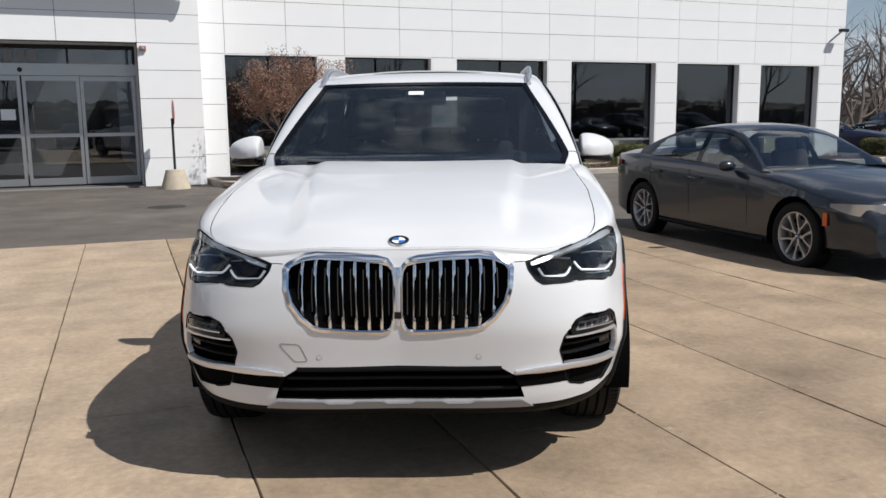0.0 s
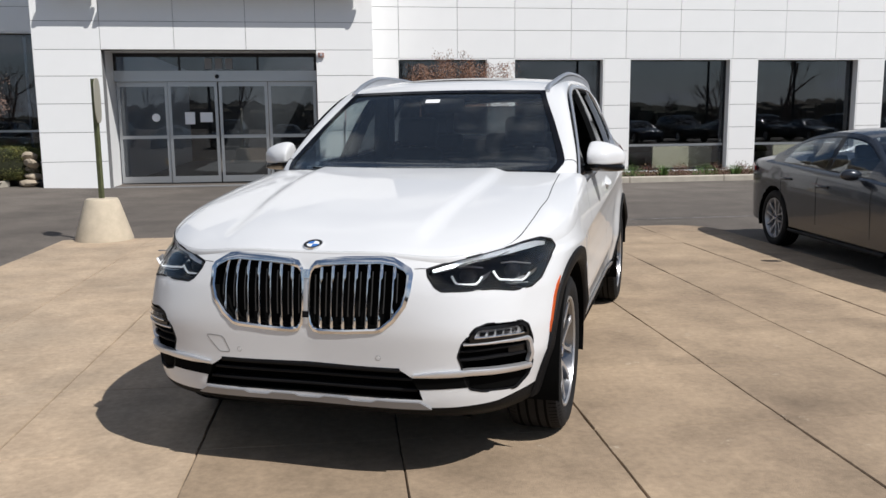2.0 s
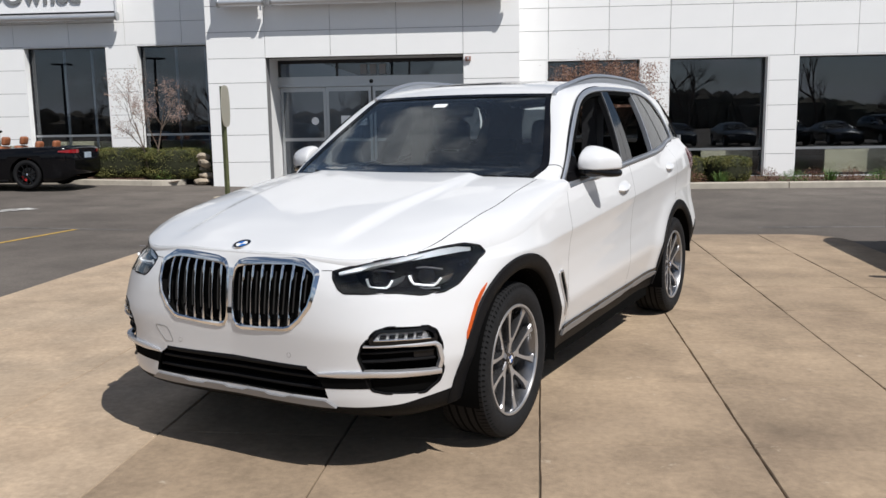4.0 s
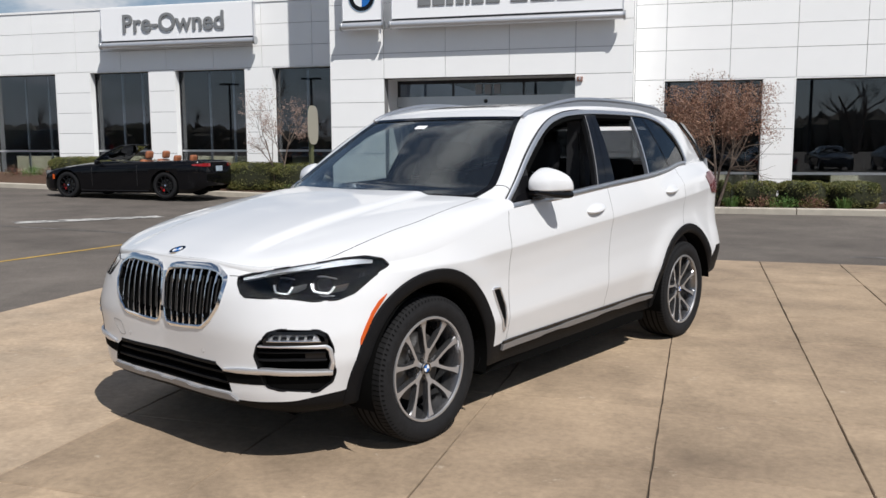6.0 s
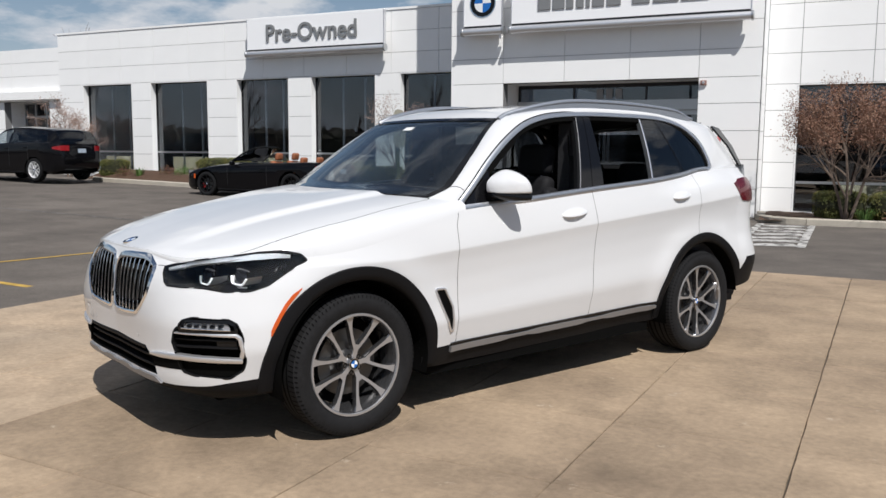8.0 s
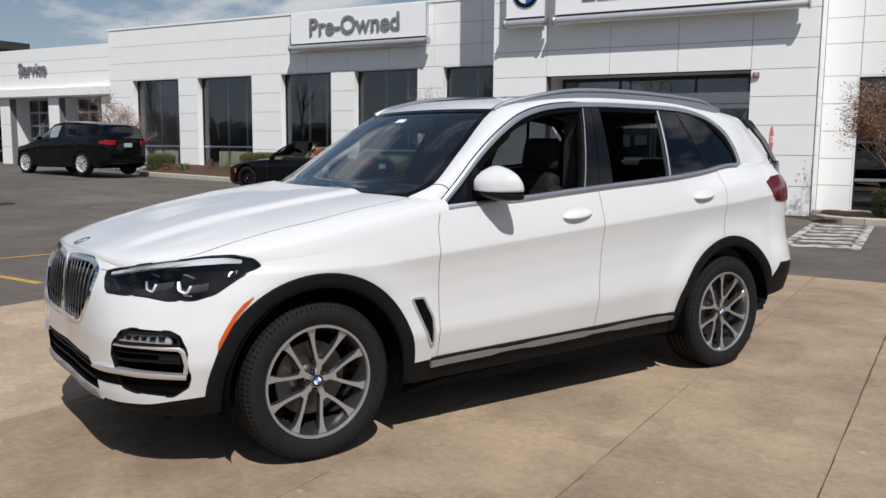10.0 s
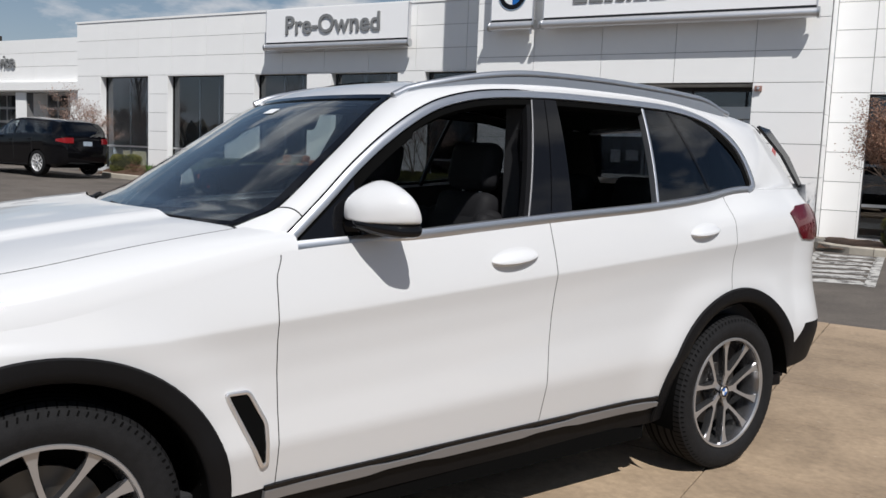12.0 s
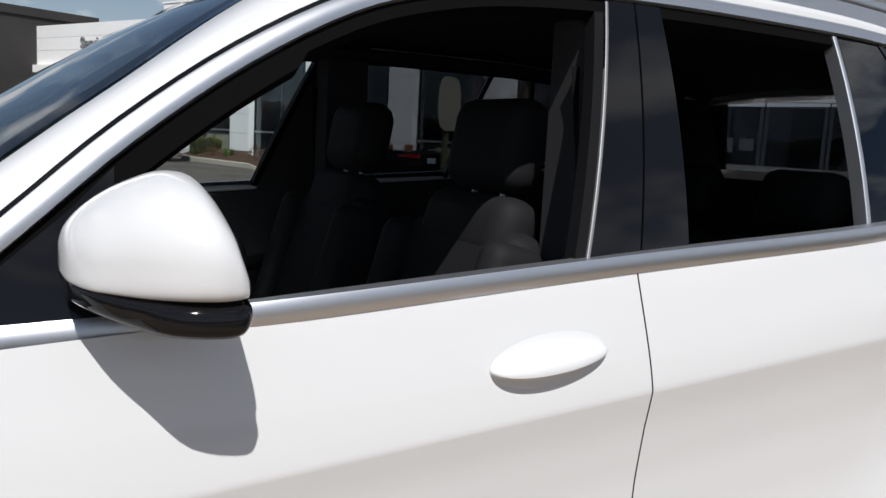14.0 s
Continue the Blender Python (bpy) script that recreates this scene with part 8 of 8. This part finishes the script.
        part("cockpit", boxes((-0.70, 0.70, 0.85, 2.85, 0.915, 0.921)), M_INTERIOR, t)
    # wheels
    k = spec["r"] / 0.3705
    for s in (1, -1):
        for q in (0.0, wb):
            w2 = copy_thing(wheel, Matrix())
            w2.parent = t
            w2.matrix_basis = pose(s * (W - 0.125), q, spec["axle"], 10 * (q + 2) * s, 0, 0 if s > 0 else 180) @ Matrix.Diagonal((k * 0.92, k, k, 1))
            for o in w2.children_recursive if spokes_mat else ():
                kind = o.name.split(".")[0]
                if kind in ("spoke", "rim", "rim_lip", "caliper"):
                    key = (o.data.name, name)
                    if key not in WHEEL_COATS:
                        me = o.data.copy()
                        for i in range(len(me.materials)):
                            me.materials[i] = spokes_mat[1] if kind == "caliper" else spokes_mat[0]
                        WHEEL_COATS[key] = me
                    o.data = WHEEL_COATS[key]
    # lamps, handles, mirrors, seams
    for s in (1, -1):
        hz = col(spec["hood"], y0 + 0.2)
        bm = bmesh.new()
        rows = []
        for i in range(8):
            f = i / 7
            y = y0 + 0.02 + 0.34 * f ** 1.3
            x = plan(y) * (0.62 + 0.388 * min(1, f * 2.2) ** 0.6)
            zc = spec["lamp"][0] + 0.035 * f
            hh = spec["lamp"][1] * (1 - 0.75 * f ** 2)
            rows.append([(s * (x + 0.012), y - 0.012, zc - hh), (s * (x + 0.012), y - 0.016, zc + hh * 0.6)])
        grid(bm, rows)
        solid(bm, 0.015)
        tail_l = spec.get("tail_l", 0.50)
        part("headlight", bm, mat("clear_lamp", (0.52, 0.54, 0.57), 0.16, 0.6, coat=1.0), t, "clear wraparound headlight", smooth=50)
        bm = bmesh.new()
        rows = []
        for i in range(6):
            y = y1 - tail_l + (tail_l - 0.04) * (i / 5)
            x = plan(y) * (1.0 - 0.02 * i / 5)
            zc = col(spec["belt"], y if tail_l == 0.50 else y1 - 0.5) - spec.get("tail", 0.10)
            hh = (0.03 + 0.05 * (i / 5)) * spec.get("tail_h", 1.0)
            rows.append([(s * (x + 0.014), y + 0.010, zc - hh), (s * (x + 0.012), y + 0.010, zc + hh)])
        xl = rows[-1]
        rows.append([(s * plan(y1) * 0.72, y1 + 0.012, xl[0][2]), (s * plan(y1) * 0.72, y1 + 0.012, xl[1][2])])
        grid(bm, rows)
        solid(bm, 0.012)
        part("tail_light", bm, M_TAILRED, t, "red tail light", smooth=50)
        bm = bmesh.new()
        ym = y0 + 0.40
        box(bm, s * (plan(ym) + 0.006) - 0.006, s * (plan(ym) + 0.006) + 0.006, ym - 0.02, ym + 0.03, 0.48, 0.60)
        part("side_marker", bm, M_ORANGE, t)
        for dy in spec["doors"]:
            bm = bmesh.new()
            pts = []
            for f in np.linspace(0.06, 0.99, 9):
                lo, bz = spec["ride"] + 0.05, col(spec["belt"], dy)
                z = lo + (bz - lo) * f
                pts.append((s * (plan(dy) * lerp_list(f, (0, 0.1, 0.35, 0.58, 0.78, 0.97, 1.0), (0.93, 0.975, 0.985, 0.99, 1.0, 0.965, 0.93)) + 0.0005), dy, z))
            tube(bm, pts, 0.004, n=4)
            part("door_seam", bm, M_SEAM, t)
        for a in spec["doors"][1:]:
            bm = bmesh.new()
            z = col(spec["belt"], a) - 0.16
            tube(bm, [(s * (plan(a) + x), a - 0.26 + 0.045 * i, z) for i, x in enumerate((0.0, 0.03, 0.035, 0.035, 0.03, 0.0))], 0.014, n=8)
            part("door_handle", bm, paint, t, smooth=60)
        bm = bmesh.new()
        bmesh.ops.create_icosphere(bm, subdivisions=3, radius=1.0)
        bz = col(spec["belt"], 0.9)
        bmesh.ops.transform(bm, matrix=pose(s * (W + 0.06), 0.98, bz + 0.04) @ Matrix.Diagonal((0.105, 0.065, 0.058, 1)), verts=bm.verts[:])
        for v in bm.verts:
            v.co.y = min(v.co.y, 1.02)
        part("door_mirror", bm, paint, t, smooth=60)
        bm = bmesh.new()
        tube(bm, [(s * (plan(y) * 0.985 + 0.004), y, spec["ride"] + 0.045) for y in np.linspace(spec["r"] + 0.1, wb - spec["r"] - 0.1, 8)], 0.02, n=6)
        part("sill_trim", bm, M_BLACKPLASTIC, t)
    gz = col(spec["belt"], y0 + 0.1)
    part("lower_grille", boxes((-W * 0.55, W * 0.55, y0 - 0.012, y0 + 0.05, 0.28, 0.40), bev=0.01), M_DARK, t)
    for s in (1, -1):
        part("grille", boxes((s * 0.16 - 0.13, s * 0.16 + 0.13, y0 - 0.016, y0 + 0.05, gz - 0.14, gz - 0.01), bev=0.02), M_CHROME, t)
        part("grille_mesh", boxes((s * 0.16 - 0.115, s * 0.16 + 0.115, y0 - 0.022, y0 + 0.02, gz - 0.125, gz - 0.025), bev=0.01), M_DARK, t)
    part("number_plate", boxes((-0.145, 0.145, y1 - 0.01, y1 + 0.022, col(spec["belt"], y1 - 0.1) - 0.23, col(spec["belt"], y1 - 0.1) - 0.10), bev=0.003), mat("plate_paint", (0.34, 0.40, 0.47), 0.45, vary=0.25, scale=18), t, "pale blue-grey plate")
    return t


def park(t, s, d, heading, wb_off=0.0):
    """Puts a car's front axle at (s, d) of the site; heading: degrees of the nose from the direction along the front (+x)."""
    th = heading + 90 + BUILD_TURN
    p = SITE @ Vector((s, d, 0))
    z = ground_height(s)
    t.matrix_world = pose(p.x, p.y, z, 0, 0, th)
    return t


P_GREY = car_paint("grey_metallic", (0.026, 0.031, 0.041), 0.26)
P_BLACK = mat("black_paint", (0.003, 0.003, 0.004), 0.10, spec=0.32)
P_BLUE = car_paint("navy_paint", (0.012, 0.016, 0.045))
sedan = build_parked_car("sedan", spec_sedan(), P_GREY, "dark grey metallic four-door sedan parked beside the pad", (M_WHEELCUT, M_DISC))
sedan.matrix_world = pose(4.22, 4.36, -0.05, 0, 0, 19.0)
suv2 = build_parked_car("suv_black", spec_suv(), P_BLACK, "black sport utility vehicle parked by the service bays", (mat("bright_wheel", (0.75, 0.75, 0.76), 0.3, 0.4), M_DISC))
suv2.name = "parked_suv"
park(suv2, -22.80, 14.97, 179.0)
cabrio = build_parked_car("convertible", spec_cabrio(), P_BLACK, "black convertible with tan seats and its top down", (M_GLOSSBLACK, mat("red_caliper", (0.5, 0.02, 0.02), 0.4)))
park(cabrio, -12.95, 14.85, 181.0)
ROW = "cars parked across the lot"
far1 = copy_thing(suv2, pose(23.2, 45.0, -0.05, 0, 0, -70))
tagged(far1, "dark sport utility vehicle parked behind the showroom", "car", ROW)
far2 = copy_thing(sedan, SITE @ pose(24.6, 18.0, -0.05, 0, 0, 40))
for o in far2.children_recursive:
    if o.type == "MESH" and o.data.materials and o.data.materials[0] == P_GREY:
        o.data = o.data.copy()
        o.data.materials[0] = P_BLUE
tagged(far2, "navy blue sedan parked past the showroom corner", "car", ROW)
# the rows behind the camera, which the windows mirror
rng_c = random.Random(2)
for k in range(11):
    c = copy_thing((sedan, suv2)[k % 2], pose(-16 + 3.1 * k, -17.5 + 1.2 * k, -0.05, 0, 0, 205))
    tagged(c, "dark car in the row across the lot", "car", ROW)
for k in range(10):
    q = SITE @ Vector((14.5 + 3.0 * k, -10.5, -0.05))
    c = copy_thing((sedan, suv2)[k % 2], pose(q.x, q.y, q.z, 0, 0, BUILD_TURN + 180))
    tagged(c, "dark car in the row across the lot", "car", ROW)


def build_hydrant():
    g = empty("fire_hydrant", SITE @ pose(26.2, 19.6, -0.05), "red fire hydrant past the building corner", "hydrant")
    red = mat("hydrant_red", (0.50, 0.06, 0.03), 0.5)
    bm = bmesh.new()
    prof = [(0.13, 0), (0.13, 0.04), (0.09, 0.06), (0.09, 0.45), (0.12, 0.47), (0.12, 0.51), (0.10, 0.55), (0.05, 0.64), (0.02, 0.67), (0.0, 0.68)]
    grid(bm, [[(r * math.cos(2 * math.pi * i / 16), r * math.sin(2 * math.pi * i / 16), z) for i in range(16)] for r, z in prof], close_u=True)
    part("barrel", bm, red, g, smooth=40)
    for a in (0, 120, 240):
        bm = bmesh.new()
        w = Vector((math.cos(radians(a)), math.sin(radians(a)), 0))
        cyl(bm, w * 0.07 + Vector((0, 0, 0.36)), w * 0.17 + Vector((0, 0, 0.36)), 0.05, n=10)
        part("nozzle", bm, red, g, smooth=40)


build_hydrant()


def build_light_pole(x, y):
    t = empty("light_pole", pose(x, y, -0.05), "dark lot light pole with twin heads", "street lamp", "lot light poles")
    bm = bmesh.new()
    cyl(bm, (0, 0, 0), (0, 0, 0.7), 0.28, 0.26, n=20)
    part("base", bm, M_KERB, t, smooth=40)
    bm = bmesh.new()
    cyl(bm, (0, 0, 0.7), (0, 0, 7.6), 0.13, 0.10, n=12)
    part("pole", bm, M_MULLION, t, smooth=40)
    for s in (1, -1):
        part("lamp_head", boxes((s * 0.5 - 0.4, s * 0.5 + 0.4, -0.18, 0.18, 7.45, 7.62), bev=0.02), M_MULLION, t)
    return t


for k in range(9):
    q = SITE @ Vector((-40 + 10.5 * k, -33 + 4 * (k % 2), 0))
    build_light_pole(q.x, q.y)
